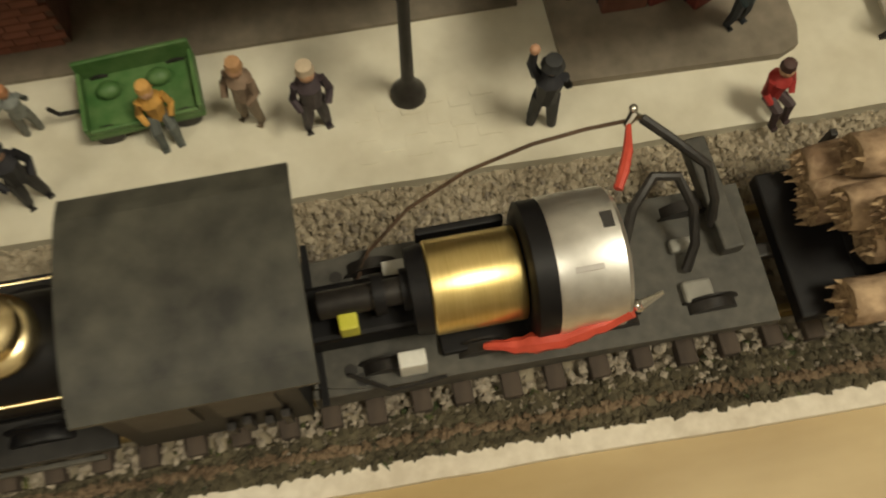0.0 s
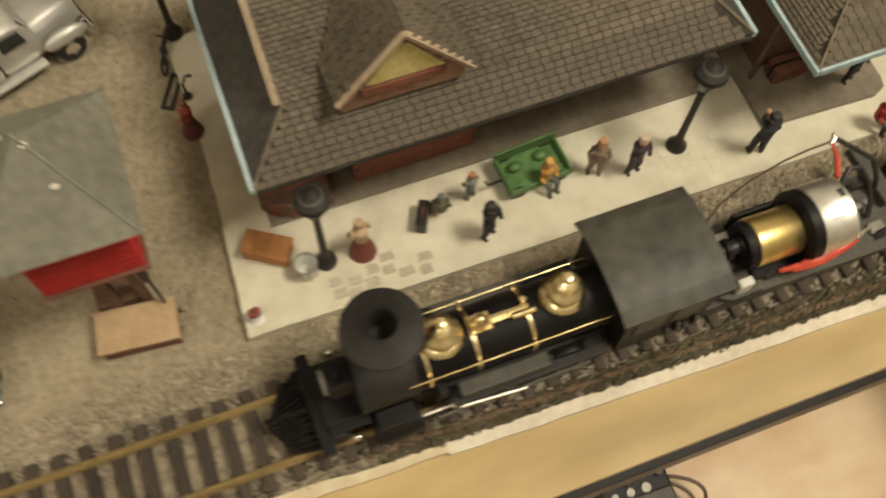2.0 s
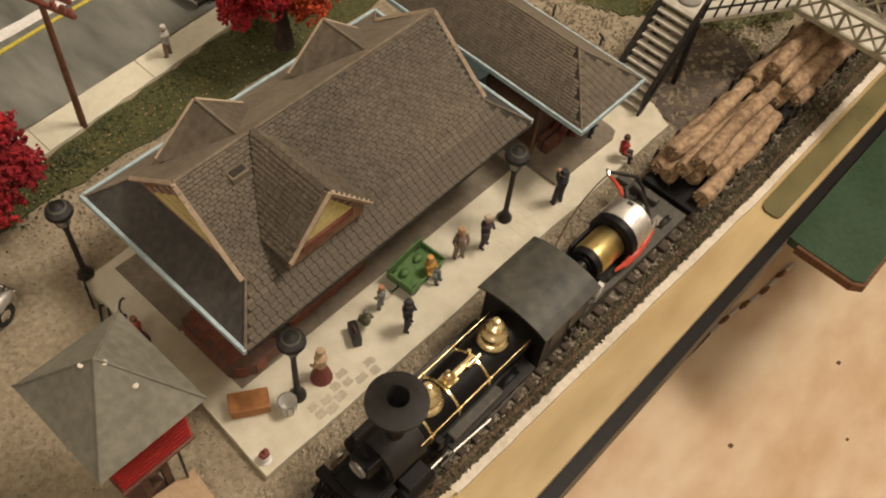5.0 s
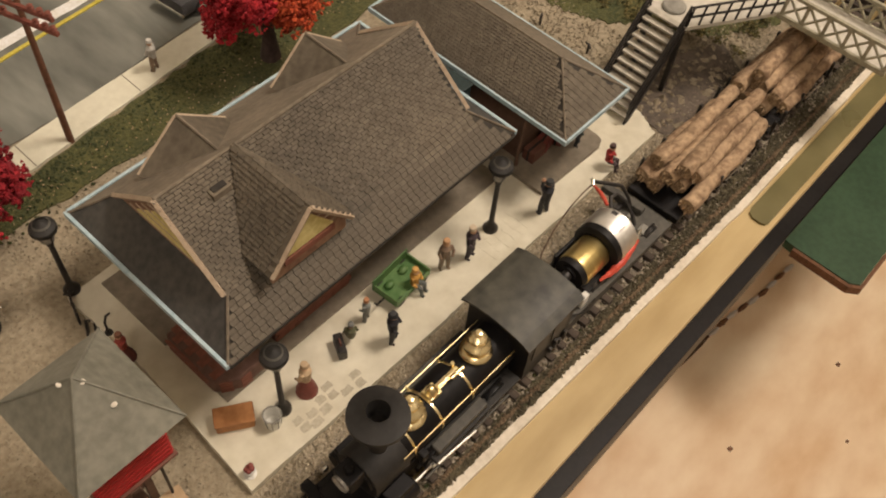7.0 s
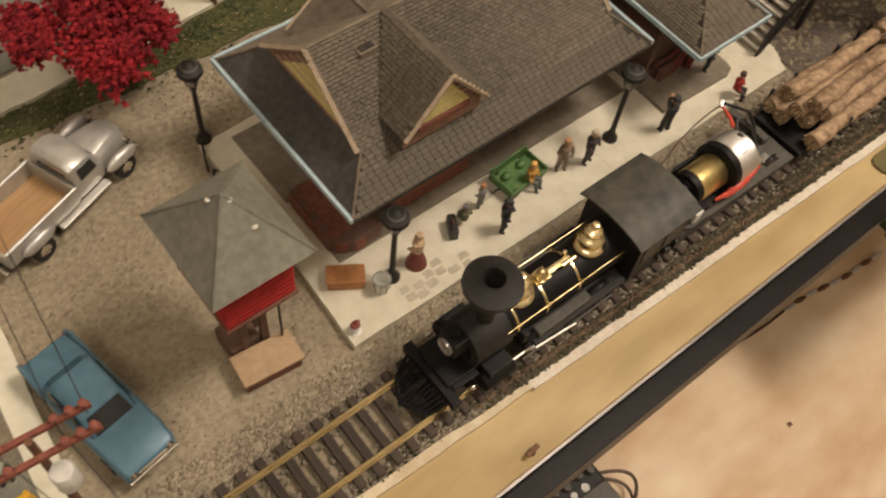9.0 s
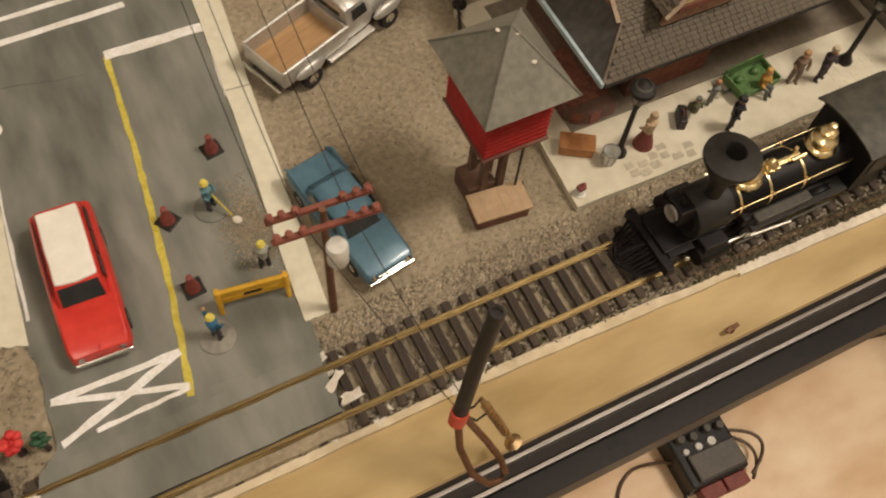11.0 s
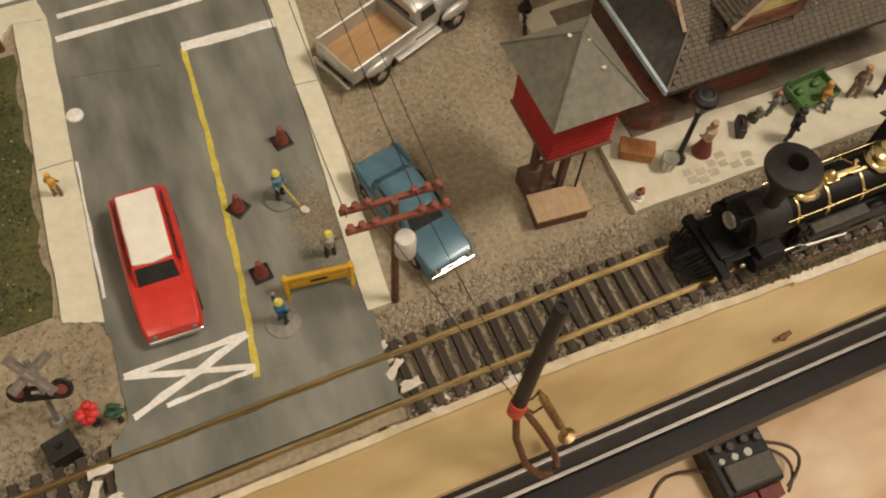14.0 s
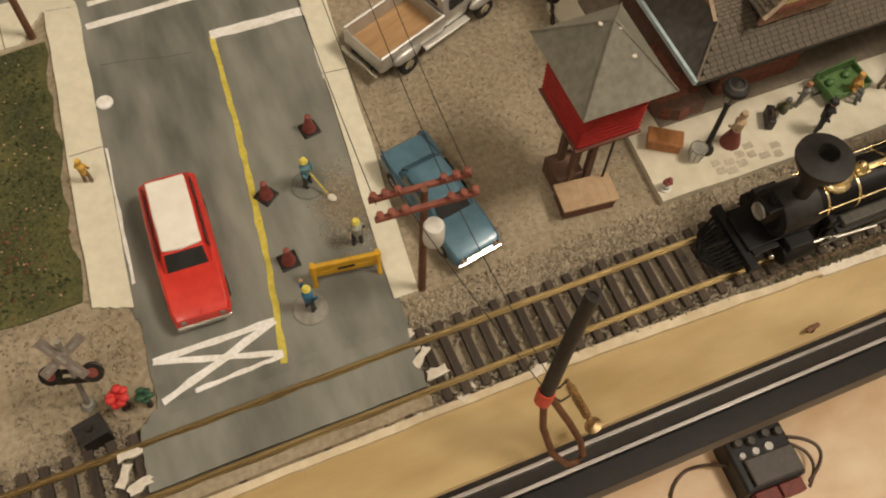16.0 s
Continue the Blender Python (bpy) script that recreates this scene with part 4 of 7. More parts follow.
# blue fascia at the ends and the street side, brown gutter on the platform side
for q, m_ in (((EX0 - 1.0, EX0 + 0.3, EY0 - 0.4, EY1 + 0.8, EZ - 1.6, EZ + 0.7), TRIMBLUE), ((EX1 - 0.3, EX1 + 1.0, EY0 - 0.4, EY1 + 0.8, EZ - 1.6, EZ + 0.7), TRIMBLUE),
              ((EX0 + 0.4, EX1 - 0.4, EY1, EY1 + 1.2, EZ - 1.6, EZ + 0.7), TRIMBLUE), ((EX0 + 0.4, EX1 - 0.4, EY0 - 0.9, EY0 - 0.1, EZ - 1.9, EZ - 0.5), ROOFBASE)):
    c = B(); box(c, *q, 0.2); part("fascia", c, m_, station, "pale blue fascia board" if m_ is TRIMBLUE else "")
c = B(); box(c, EX0 + 1, EX1 - 1, EY0 + 1, EY1 - 1, EZ - 1.9, EZ - 1.3); part("soffit", c, DARKWALL, station)
# bay window towards the platform, doors and windows
c = B(); box(c, 42, 79, 35.4, 46.2, 3.7, 41); bay = part("bay", c, MORTAR, station, "projecting brick bay")
def window(parent, x0, x1, z0, z1, y, name="window"):
    w = B(); box(w, x0, x1, y - 0.5, y + 0.4, z0, z1); wn = part(name, w, GLASSDARK, parent)
    for q in ((x0 - 0.8, x0, z0 - 0.8, z1 + 0.8), (x1, x1 + 0.8, z0 - 0.8, z1 + 0.8), (x0, x1, z1, z1 + 0.8), (x0 - 1, x1 + 1, z0 - 0.8, z0), ((x0 + x1) / 2 - 0.25, (x0 + x1) / 2 + 0.25, z0, z1), (x0, x1, (z0 + z1) / 2 - 0.25, (z0 + z1) / 2 + 0.25)):
        # frames take the dark brown so that the eaves' shade is in their colour
        w = B(); box(w, q[0], q[1], y - 0.9, y + 0.2, q[2], q[3]); part("frame", w, DARKWALL, wn)
window(bay, 46, 56, 20, 36, 35.3); window(bay, 65, 75, 20, 36, 35.3)
for x in (92, 118):
    window(walls, x, x + 8, 14, 34, 45.9)
for x in (32, 105, 129):
    window(walls, x, x + 7, 4, 30, 45.9, "door")
# ground-storey brickwork: courses as pieces near the camera
bm_ = B(); box(bm_, -2.15, 2.15, -0.30, 0.30, -0.85, 0.85)
brick = mesh_of("brick", bm_, BRICK)
bm_ = B(); box(bm_, -0.30, 0.30, -2.15, 2.15, -0.85, 0.85)
brick_side = mesh_of("brick", bm_, BRICK)
sp = []
for r in range(8):
    for i in range(8):
        sp.append(pose((44.2 + i * 4.5 + (1.2 if r % 2 else 0)) * MM, 35.15 * MM, (4.8 + r * 1.95) * MM))
pieces(bay, "brick", brick, sp)
c = B(); prism(c, wave([(21.5, 29.9), (34, 29.9), (34, 61.5), (15.2, 61.5), (14.0, 35.0)], 1, 0, 1), 3.7, 10.6); plinth = part("brick_plinth", c, MORTAR, station, "low red-brown brick plinth at the corner")
bevelled(plinth, 0.8)
pieces(plinth, "brick", brick_side, [pose(14.4 * MM, (38.2 + i * 4.7 + (2.0 if r % 2 else 0)) * MM, (5.0 + r * 2.1) * MM) for r in range(3) for i in range(5)])
pieces(plinth, "brick", brick, [pose((17.6 + 6.6 * i) * MM, (32.3 - 2.55 * i) * MM, (5.0 + r * 2.1) * MM, 0, 0, -34.2 * (1 - i)) for r in range(3) for i in range(2)])
bm_ = B(); box(bm_, -2.15, 2.15, -1.5, 1.5, -0.2, 0.25)
brick_top = mesh_of("brick", bm_, BRICK)
pieces(plinth, "brick", brick_top, [pose((17.6 + i * 4.6 + (2.2 if r % 2 else 0)) * MM, (37 + r * 3.3) * MM, 10.6 * MM) for r in range(8) for i in range(4)])
sp = []
for r in range(4):
    for i in range(24):
        x = 30.5 + i * 4.6 + (1.6 if r % 2 else 0)
        if any(d - 2.5 < x < d + 9.5 for d in (32, 105, 129)) or 39 < x < 82 or x > 136: continue
        sp.append(pose(x * MM, 45.75 * MM, (4.8 + r * 1.95) * MM))
pieces(walls, "brick", brick, sp)

# ---------------------------------------------------------------- freight shelter with its hipped roof
sh = thing("freight_shelter", "freight shelter with a brown shingled hip roof and pale blue eaves", "shelter")
X0, X1, Y0s, Y1s, Z0s, Z1s, XM, YF, YB = 162.5, 202.5, 5.5, 108.0, 40.0, 55.0, 182.5, 26.0, 88.0
c = B(); plate(c, [(X0, Y1s, Z0s), (X0, Y0s, Z0s), (XM, YF, Z1s), (XM, YB, Z1s)], 1.0); sroof = part("roof", c, ROOFBASE, sh, "brown shingled hip roof")
slope(sroof, (X1, Y0s, Z0s), (X1, Y1s, Z0s), (XM, YB, Z1s), (XM, YF, Z1s), ROOFBASE)
c = B(); plate(c, [(X0, Y0s, Z0s), (X1, Y0s, Z0s), (XM, YF, Z1s)], 1.0); part("roof_panel", c, ROOFBASE, sroof)
c = B(); plate(c, [(X1, Y1s, Z0s), (X0, Y1s, Z0s), (XM, YB, Z1s)], 1.0); part("roof_panel", c, ROOFDUST, sroof)
shingles(sroof, (X0, Y1s, Z0s), (X0, Y0s, Z0s), (XM, YF, Z1s), (XM, YB, Z1s), 20, 2.9, 3, cover=0.93)
shingles(sroof, (X1, Y0s, Z0s), (X1, Y1s, Z0s), (XM, YB, Z1s), (XM, YF, Z1s), 20, 2.9, 0, cover=0.93)
shingles(sroof, (X0, Y0s, Z0s), (X1, Y0s, Z0s), (XM, YF, Z1s), (XM, YF, Z1s), 20, 2.9, 0, cover=0.93)
for p, q in (((X0, Y0s), (XM, YF)), ((X1, Y0s), (XM, YF)), ((X0, Y1s), (XM, YB)), ((X1, Y1s), (XM, YB))):
    c = B(); tube(c, [(p[0], p[1], Z0s + 0.2), (q[0], q[1], Z1s + 0.2)], 0.45, 6); part("hip_cap", c, ROOFDUST, sroof)
c = B(); tube(c, [(XM, YF, Z1s + 0.2), (XM, YB, Z1s + 0.2)], 0.5, 6); part("ridge_cap", c, ROOFDUST, sroof)
for q in ((X0 - 0.9, X0 + 0.3, Y0s - 0.8, Y1s + 0.8), (X1 - 0.3, X1 + 0.9, Y0s - 0.8, Y1s + 0.8), (X0 + 0.4, X1 - 0.4, Y0s - 0.9, Y0s + 0.2), (X0 + 0.4, X1 - 0.4, Y1s - 0.2, Y1s + 0.9)):
    c = B(); box(c, *q, Z0s - 1.6, Z0s + 0.6, 0.2); part("fascia", c, TRIMBLUE, sh, "pale blue fascia board")
c = B(); box(c, 170, 196, 30, 98, 4.6, 39); part("wall", c, DARKWALL, sh)
for x in (167, 198):
    for y in (27.5,):
        c = B(); cyl(c, (x, y, 4.6), (x, y, 39.5), 0.8, seg=8); part("post", c, DARKWALL, sh)
for k, (x, y, s, cc) in enumerate(((176, 25.5, 4.2, BROWNPAINT), (184, 26, 4.0, CONERED), (191, 24.5, 4.2, CONERED))):
    c = B(); box(c, -s, s, -s * 0.7, s * 0.7, 0, s * 1.5, 0.5)
    tr = thing("trunk", "reddish-brown luggage trunk stacked under the shelter", "trunk", x, y, 4.6, 12 * k, group="luggage")
    part("body", c, cc, tr)
    c = B(); box(c, -s - 0.15, s + 0.15, -0.5, 0.5, 0.2, s * 1.5 + 0.15, 0.1); part("strap", c, IRON, tr)

# green wagon body standing between both buildings
g = thing("teal_crate", "dark teal crate between the station and the shelter", "crate", 156.5, 62, 2.8)
c = B(); box(c, -3.5, 3.5, -12, 12, 0, 36, 0.5); part("body", c, paint(0.008, 0.022, 0.022), g)
c = B(); box(c, -3.9, 3.9, -12.4, 12.4, 36, 37.2, 0.3); part("lid", c, paint(0.008, 0.022, 0.022), g)

# ---------------------------------------------------------------- locomotive with its open motor chassis
CY = -26.3
loco = thing("steam_locomotive", "black narrow-gauge steam locomotive with brass domes and exposed drive motor", "locomotive", 0, CY, 0)


def lp(name, bm, material, label="", parent=None, smooth=False):
    return part(name, bm, material, parent or loco, label, smooth)


def xlathe(bm, prof, x0, z0, seg=28, mi=0):
    """A turned body along the engine's length."""
    return lathe(bm, prof, seg, Matrix.Translation((x0, 0, z0)) @ Matrix.Rotation(math.pi / 2, 4, "Y"), mi)


BZ = 22.5
b = B(); xlathe(b, [(0, 0), (7.9, 0), (8.2, 0.4), (8.2, 52)], 36, BZ); boiler = lp("boiler", b, LOCOBLACK, "matt black boiler", smooth=True)
b = B(); xlathe(b, [(0, -0.4), (8.6, -0.4), (8.9, 0), (8.9, 14), (8.2, 14.4)], 22.5, BZ); smokebox = lp("smokebox", b, STACKGREY, smooth=True)
b = B(); xlathe(b, [(0, -1.6), (2.0, -1.6), (2.2, -1.0), (6.2, -0.5), (6.6, 0.2)], 22.0, BZ); lp("smokebox_door", b, LOCOBLACK, parent=smokebox, smooth=True)
b = B(); box(b, 24, 36, -6, 6, 11, 16, 0.6); lp("saddle", b, LOCOBLACK)
# balloon stack with a flat wide top
b = B(); lathe(b, [(3.1, 29), (3.2, 36), (3.8, 40), (8.9, 49.5), (9.5, 51.0), (9.4, 52.2), (4.0, 54.4), (3.6, 54.9), (3.3, 54.4), (3.2, 45)], 36, Matrix.Translation((30.8, 0, 0))); lp("smokestack", b, STACKGREY, "wide dark grey balloon smokestack", smooth=True)
b = B(); lathe(b, [(0, 46), (3.25, 46)], 24, Matrix.Translation((30.8, 0, 0))); lp("stack_bottom", b, BLACKWIRE)
DOME = [(4.6, 28.2), (4.9, 30.2), (5.5, 30.8), (5.6, 31.8), (5.0, 32.6), (4.2, 33.0), (4.1, 34.6), (4.6, 35.2), (4.6, 36.2), (3.9, 37.0), (2.9, 37.5), (2.5, 38.3), (3.0, 38.9), (2.9, 39.8), (2.0, 40.5), (1.2, 40.9), (1.1, 41.7), (1.5, 42.3), (1.2, 43.0), (0, 43.4)]
for x, k in ((44.5, 0.97), (76.3, 1.0)):
    b = B(); lathe(b, [(r, 28.5 + (z - 28.5) * k) for r, z in DOME], 28, Matrix.Translation((x, 0, 0))); lp("dome", b, BRASS, "polished brass dome", smooth=True)
bell = B(); box(bell, 52.2, 57.4, -2.4, 2.4, 30.4, 32.6, 0.4); bell = lp("bell_stand", bell, BRASS, "brass bell and whistle fitting")
b = B(); lathe(b, [(2.4, 32.4), (2.3, 33.2), (1.6, 34.6), (0.8, 35.6), (0, 35.8)], 18, Matrix.Translation((54.6, 0, 0))); lp("bell", b, BRASS, parent=bell, smooth=True)
b = B(); box(b, 57, 67.5, -1.1, 1.1, 30.6, 31.8, 0.3); box(b, 57.5, 67, -0.5, 0.5, 31.7, 32.5, 0.2); lp("bell_bracket", b, BRASS, parent=bell)
b = B(); cyl(b, (62.5, -1.4, 32.2), (68.4, -1.4, 32.4), 0.8, seg=10); cyl(b, (66.4, 1.6, 30.8), (66.4, 1.6, 33.6), 0.7, seg=10); lp("whistle", b, BRASS, parent=bell, smooth=True)
for x in (39.6, 52.3, 66.8):
    b = B(); xlathe(b, [(8.25, -0.5), (8.45, -0.4), (8.45, 0.4), (8.25, 0.5)], x, BZ, 36); lp("boiler_band", b, BRASS, "brass boiler band", boiler, True)
for s in (-1, 1):
    b = B(); cyl(b, (34, s * 8.2, BZ + 5.2), (87, s * 8.2, BZ + 5.2), 0.24, seg=8); hr = lp("handrail", b, BRASS, "thin brass handrail", smooth=True)
    for x in (39.6, 52.3, 66.8):
        b = B(); cyl(b, (x, s * 7.0, BZ + 4.2), (x, s * 8.2, BZ + 5.2), 0.45, seg=8); ball(b, (x, s * 8.2, BZ + 5.2), 0.65); lp("handrail_post", b, BRASS, parent=hr, smooth=True)
    b = B(); box(b, 44, 86, min(s * 7.2, s * 13.6), max(s * 7.2, s * 13.6), 15.0, 16.6, 0.3); lp("running_board", b, STACKGREY)
    b = B(); box(b, 46, 70, min(s * 8.6, s * 12.6), max(s * 8.6, s * 12.6), 16.6, 19.6, 0.6); lp("tank", b, FRAMEGREY)
    b = B(); xlathe(b, [(0, -6.2), (3.7, -6.2), (4.0, -5.8), (4.0, 5.8), (3.7, 6.2), (0, 6.2)], 29.5, 10.4, 20); bmesh.ops.translate(b, vec=(0, s * 11.0, 0), verts=b.verts); cylo = lp("cylinder", b, LOCOBLACK, "black steam cylinder", smooth=True)
    b = B(); box(b, 24.5, 34.5, s * 10.6 - 2.6, s * 10.6 + 2.6, 13.4, 17.2, 0.5); lp("valve_chest", b, LOCOBLACK, parent=cylo)
    b = B(); cyl(b, (35.5, s * 11.4, 10.4), (47, s * 11.4, 10.4), 0.5, seg=8); lp("piston_rod", b, STEEL, "bright steel piston rod", cylo, True)
    b = B(); box(b, 44, 49, s * 11.4 - 1.1, s * 11.4 + 1.1, 9.2, 11.6, 0.3); lp("crosshead", b, STEEL)
    b = B(); box(b, 40, 82, s * 13.0 - 0.4, s * 13.0 + 0.4, 8.6, 9.7, 0.2); lp("side_rod", b, FRAMEGREY)
    b = B(); cyl(b, (46, s * 12.6, 10.6), (64, s * 13.4, 8.8), 0.55, seg=8); lp("main_rod", b, STEEL)
    for x in (48, 62, 76):
        b = B(); lathe(b, [(0, -1.2), (6.2, -1.2), (6.4, -0.8), (6.2, 0.5), (6.9, 0.9), (6.9, 1.3), (0, 1.3)], 28, Matrix.Translation((x, s * 10.0, 12.2)) @ Matrix.Rotation(s * math.pi / 2, 4, "X")); wh = lp("driving_wheel", b, LOCOBLACK, smooth=True)
        for k in range(10):
            a = 2 * math.pi * k / 10
            b = B(); cyl(b, (x, s * 10.9, 12.2), (x + 5.6 * math.cos(a), s * 10.9, 12.2 + 5.6 * math.sin(a)), 0.45, seg=5); lp("spoke", b, LOCOBLACK, parent=wh)
    for x in (14.5,):
        b = B(); lathe(b, [(0, -0.9), (3.6, -0.9), (3.6, 0.6), (4.1, 0.8), (4.1, 1.1), (0, 1.1)], 20, Matrix.Translation((x, s * 9.0, 9.6)) @ Matrix.Rotation(s * math.pi / 2, 4, "X")); lp("pilot_wheel", b, IRON, smooth=True)
    b = B(); ball(b, (19.0, s * 11.6, 13.2), (1.2, 1.0, 1.0)); lp("marker_lamp", b, SOLDER, "small bright marker lamp", smooth=True)
    b = B(); box(b, 40.5, 43.5, s * 8.8 - 2, s * 8.8 + 2, 16.5, 21.5, 0.6); lp("air_pump", b, LOCOBLACK)
b = B(); box(b, 12, 88, -7.4, 7.4, 7.4, 15.0, 0.4); lp("frame", b, LOCOBLACK)
b = B(); box(b, 9.6, 13.2, -13.4, 13.4, 9.6, 13.6, 0.4); lp("pilot_beam", b, LOCOBLACK)
b = B(); box(b, 13, 23.5, -9.5, 9.5, 13.4, 14.4, 0.3); lp("front_deck", b, LOCOBLACK)
for k in range(-6, 7):
    b = B(); tube(b, [(9.8, k * 1.75, 11.2), (4.0 - 5.2 * (1 - abs(k) / 6), k * 1.75 * 0.8, 6.2)], [0.62, 0.62], 6); lp("pilot_slat", b, LOCOBLACK)
b = B(); tube(b, [(4.2, -8.6, 6.2), (-1.2, 0, 6.2), (4.2, 8.6, 6.2)], 0.9, 6); lp("pilot_foot", b, LOCOBLACK)
b = B(); tube(b, [(9.0, 0, 12.0), (2.0, 0, 12.6), (-1.5, 0, 11.6)], 0.8, 6); lp("drawbar", b, LOCOBLACK)
hl = B(); box(hl, 15.6, 21.8, -3.8, 3.8, 24.6, 32.2, 0.6); hl = lp("headlight", hl, LOCOBLACK, "black box headlight on its bracket")
b = B(); xlathe(b, [(0, -0.2), (2.4, -0.2), (3.0, -0.9), (3.2, -0.9), (3.2, 0.4)], 15.5, 28.2, 20); lp("lens", b, GLOBE, parent=hl, smooth=True)
b = B(); box(b, 17, 22.5, -3.2, 3.2, 22.6, 24.5, 0.2); lp("bracket", b, LOCOBLACK, parent=hl)
b = B(); lathe(b, [(1.5, 32.0), (1.5, 33.4), (0.9, 34.2), (0, 34.4)], 14, Matrix.Translation((18.7, 0, 0))); lp("vent", b, LOCOBLACK, parent=hl, smooth=True)
# cab
cab = B(); box(cab, 88, 112.5, -13.2, -12.2, 12, 34); cab = lp("cab", cab, LOCOBLACK, "black cab with arched roof")
for q in ((88, 112.5, 12.2, 13.2, 12, 21), (88, 90.5, 12.2, 13.2, 21, 34), (110, 112.5, 12.2, 13.2, 21, 34), (99.5, 101, 12.2, 13.2, 21, 34), (88, 112.5, 12.2, 13.2, 31.5, 34), (88, 89, -12.2, 12.2, 12, 35.5), (111.5, 112.5, -12.2, -5, 12, 35), (111.5, 112.5, 5, 12.2, 12, 35), (111.5, 112.5, -5, 5, 30, 35.5)):
    b = B(); box(b, *q); lp("cab_panel", b, LOCOBLACK, parent=cab)
for y0, x0, x1 in ((-13.5, 91, 99), (-13.5, 101.5, 109.5)):
    b = B(); box(b, x0, x1, y0, y0 + 0.4, 22, 31); wn = lp("window", b, BLACKWIRE, parent=cab)
prof = [(y + 0.6, 37.8 - 2.6 * (abs(y) / 15.1) ** 2.0 if abs(y) < 11.5 else 37.8 - 2.6 * (11.5 / 15.1) ** 2 - (abs(y) - 11.5) * 0.45) for y in np.linspace(-14.8, 14.8, 25)]
b = B()
for x0, x1 in ((86.0, 115.8),):
    solid(b, [(x0, y, z - 0.9) for y, z in prof] + [(x0, y, z) for y, z in reversed(prof)], [(x1, y, z - 0.9) for y, z in prof] + [(x1, y, z) for y, z in reversed(prof)])
lp("cab_roof", b, CABROOF, "dusty matt black arched cab roof", cab)
for k in range(4):
    b = B(); box(b, 101 + k * 2.6, 102.2 + k * 2.6, -14.6, -13.4, 15, 18 + (k % 2) * 2.4, 0.2); lp("cab_fitting", b, IRON, parent=cab)
b = B(); box(b, 113.8, 114.8, -12.5, 12.5, 11.5, 12.3); lp("step_plate", b, LOCOBLACK)
# motor chassis
b = B(); prism(b, [(113, -9.6), (122, -11.2), (182.5, -12.4), (182.5, 10.2), (122, 10.2), (113, 9)], 9.4, 11.8); chassis = lp("chassis", b, FRAMEGREY, "grey-black open tender chassis")
for s in (-1, 1):
    b = B(); box(b, 112.5, 182, s * 9.8 - 0.8 - 0.6, s * 9.8 + 0.8 - 0.6, 4.8, 11.3, 0.3); lp("side_frame", b, FRAMEGREY, parent=chassis)
    for x in (124, 138, 158, 173):
        b = B(); lathe(b, [(0, -0.9), (4.2, -0.9), (4.2, 0.6), (4.8, 0.8), (4.8, 1.1), (0, 1.1)], 18, Matrix.Translation((x, s * 7.8 - 0.6, 9.9)) @ Matrix.Rotation(s * math.pi / 2, 4, "X")); lp("wheel", b, IRON, parent=chassis, smooth=True)
for x, y in ((118.5, -8), (118.5, 6.5), (120, -9.6)):
    b = B(); cyl(b, (x, y, 11.5), (x, y, 12.0), 1.0, seg=12); lp("screw_hole", b, BLACKWIRE, parent=chassis)
b = B(); box(b, 113, 132, -4.6, 4.0, 11.8, 17.5, 0.8); lp("gearbox", b, LOCOBLACK)
b = B(); cyl(b, (116, -0.4, 21), (132, -0.4, 21.8), 2.0, 2.0, 16); lp("drive_shaft", b, IRON, smooth=True)
for x in (124.5, 128.5):
    b = B(); cyl(b, (x - 0.8, -0.4, 21.6), (x + 0.8, -0.4, 21.6), 3.0, seg=14); lp("coupling", b, LOCOBLACK, smooth=True)
b = B(); box(b, 118.3, 121.0, -4.6, -0.6, 17.6, 21.6, 0.3); lp("yellow_sleeve", b, YELLOWPLASTIC, "small yellow plastic sleeve")
for y in (-9.2, 4.6):
    b = B(); box(b, 125.5, 129.5, y - 1.2, y + 1.2, 11.8, 17.5, 0.3); lp("bearing_clip", b, BINWHITE, "pale plastic bearing clip")
MZ = 20.2
def motor_ring(name, prof, material, label=""):
    m_ = B(); lathe(m_, prof, 40, Matrix.Translation((0, -0.4, MZ)) @ Matrix.Rotation(math.pi / 2, 4, "Y")); return lp(name, m_, material, label, smooth=True)
motor_ring("flywheel", [(0, 131.4), (6.5, 131.4), (6.8, 131.7), (6.8, 144.2), (6.6, 144.5), (0, 144.5)], BRUSHED, "brushed brass flywheel")
motor_ring("end_bell", [(0, 128.8), (6.2, 128.8), (6.6, 131.3), (0, 131.3)], LOCOBLACK)
motor_ring("motor", [(0, 144.8), (9.0, 144.8), (9.9, 145.3), (9.9, 148.4)], LOCOBLACK, "black front plate of the motor")
motor_ring("motor_can", [(9.9, 148.2), (10.1, 148.5), (10.1, 157.6), (9.5, 158.3), (6, 158.6), (0, 158.6)], STEEL, "bright steel motor can")
b = B(); box(b, 155.4, 157.0, 0.2, 2.6, MZ + 9.4, MZ + 10.05); lp("vent_slot", b, BLACKWIRE)
b = B(); box(b, 150.5, 154.4, -5.0, -2.5, MZ + 8.2, MZ + 9.3); lp("motor_label", b, SILVER)
b = B(); box(b, 132, 157, -8.5, 8.5, 11.8, 13.4, 0.3); lp("cradle", b, LOCOBLACK)
b = B(); box(b, 131, 144, 7.4, 8.6, 13, 21, 0.3); lp("cradle_side", b, LOCOBLACK)
rr = random.Random(5)
b = B(); tube(b, [Vector((138 + 20 * f, -9.0 - 1.6 * math.sin(f * 3.1), 15.5 + 6.5 * f + 0.4 * math.sin(f * 20))) for f in np.linspace(0, 1, 16)], [0.5 + 1.0 * min(1, f * 3) + 0.15 * math.sin(f * 40) for f in np.linspace(0, 1, 16)], 8); lp("red_wire", b, REDWIRE, "red shrink-sleeved wire along the motor", smooth=True)
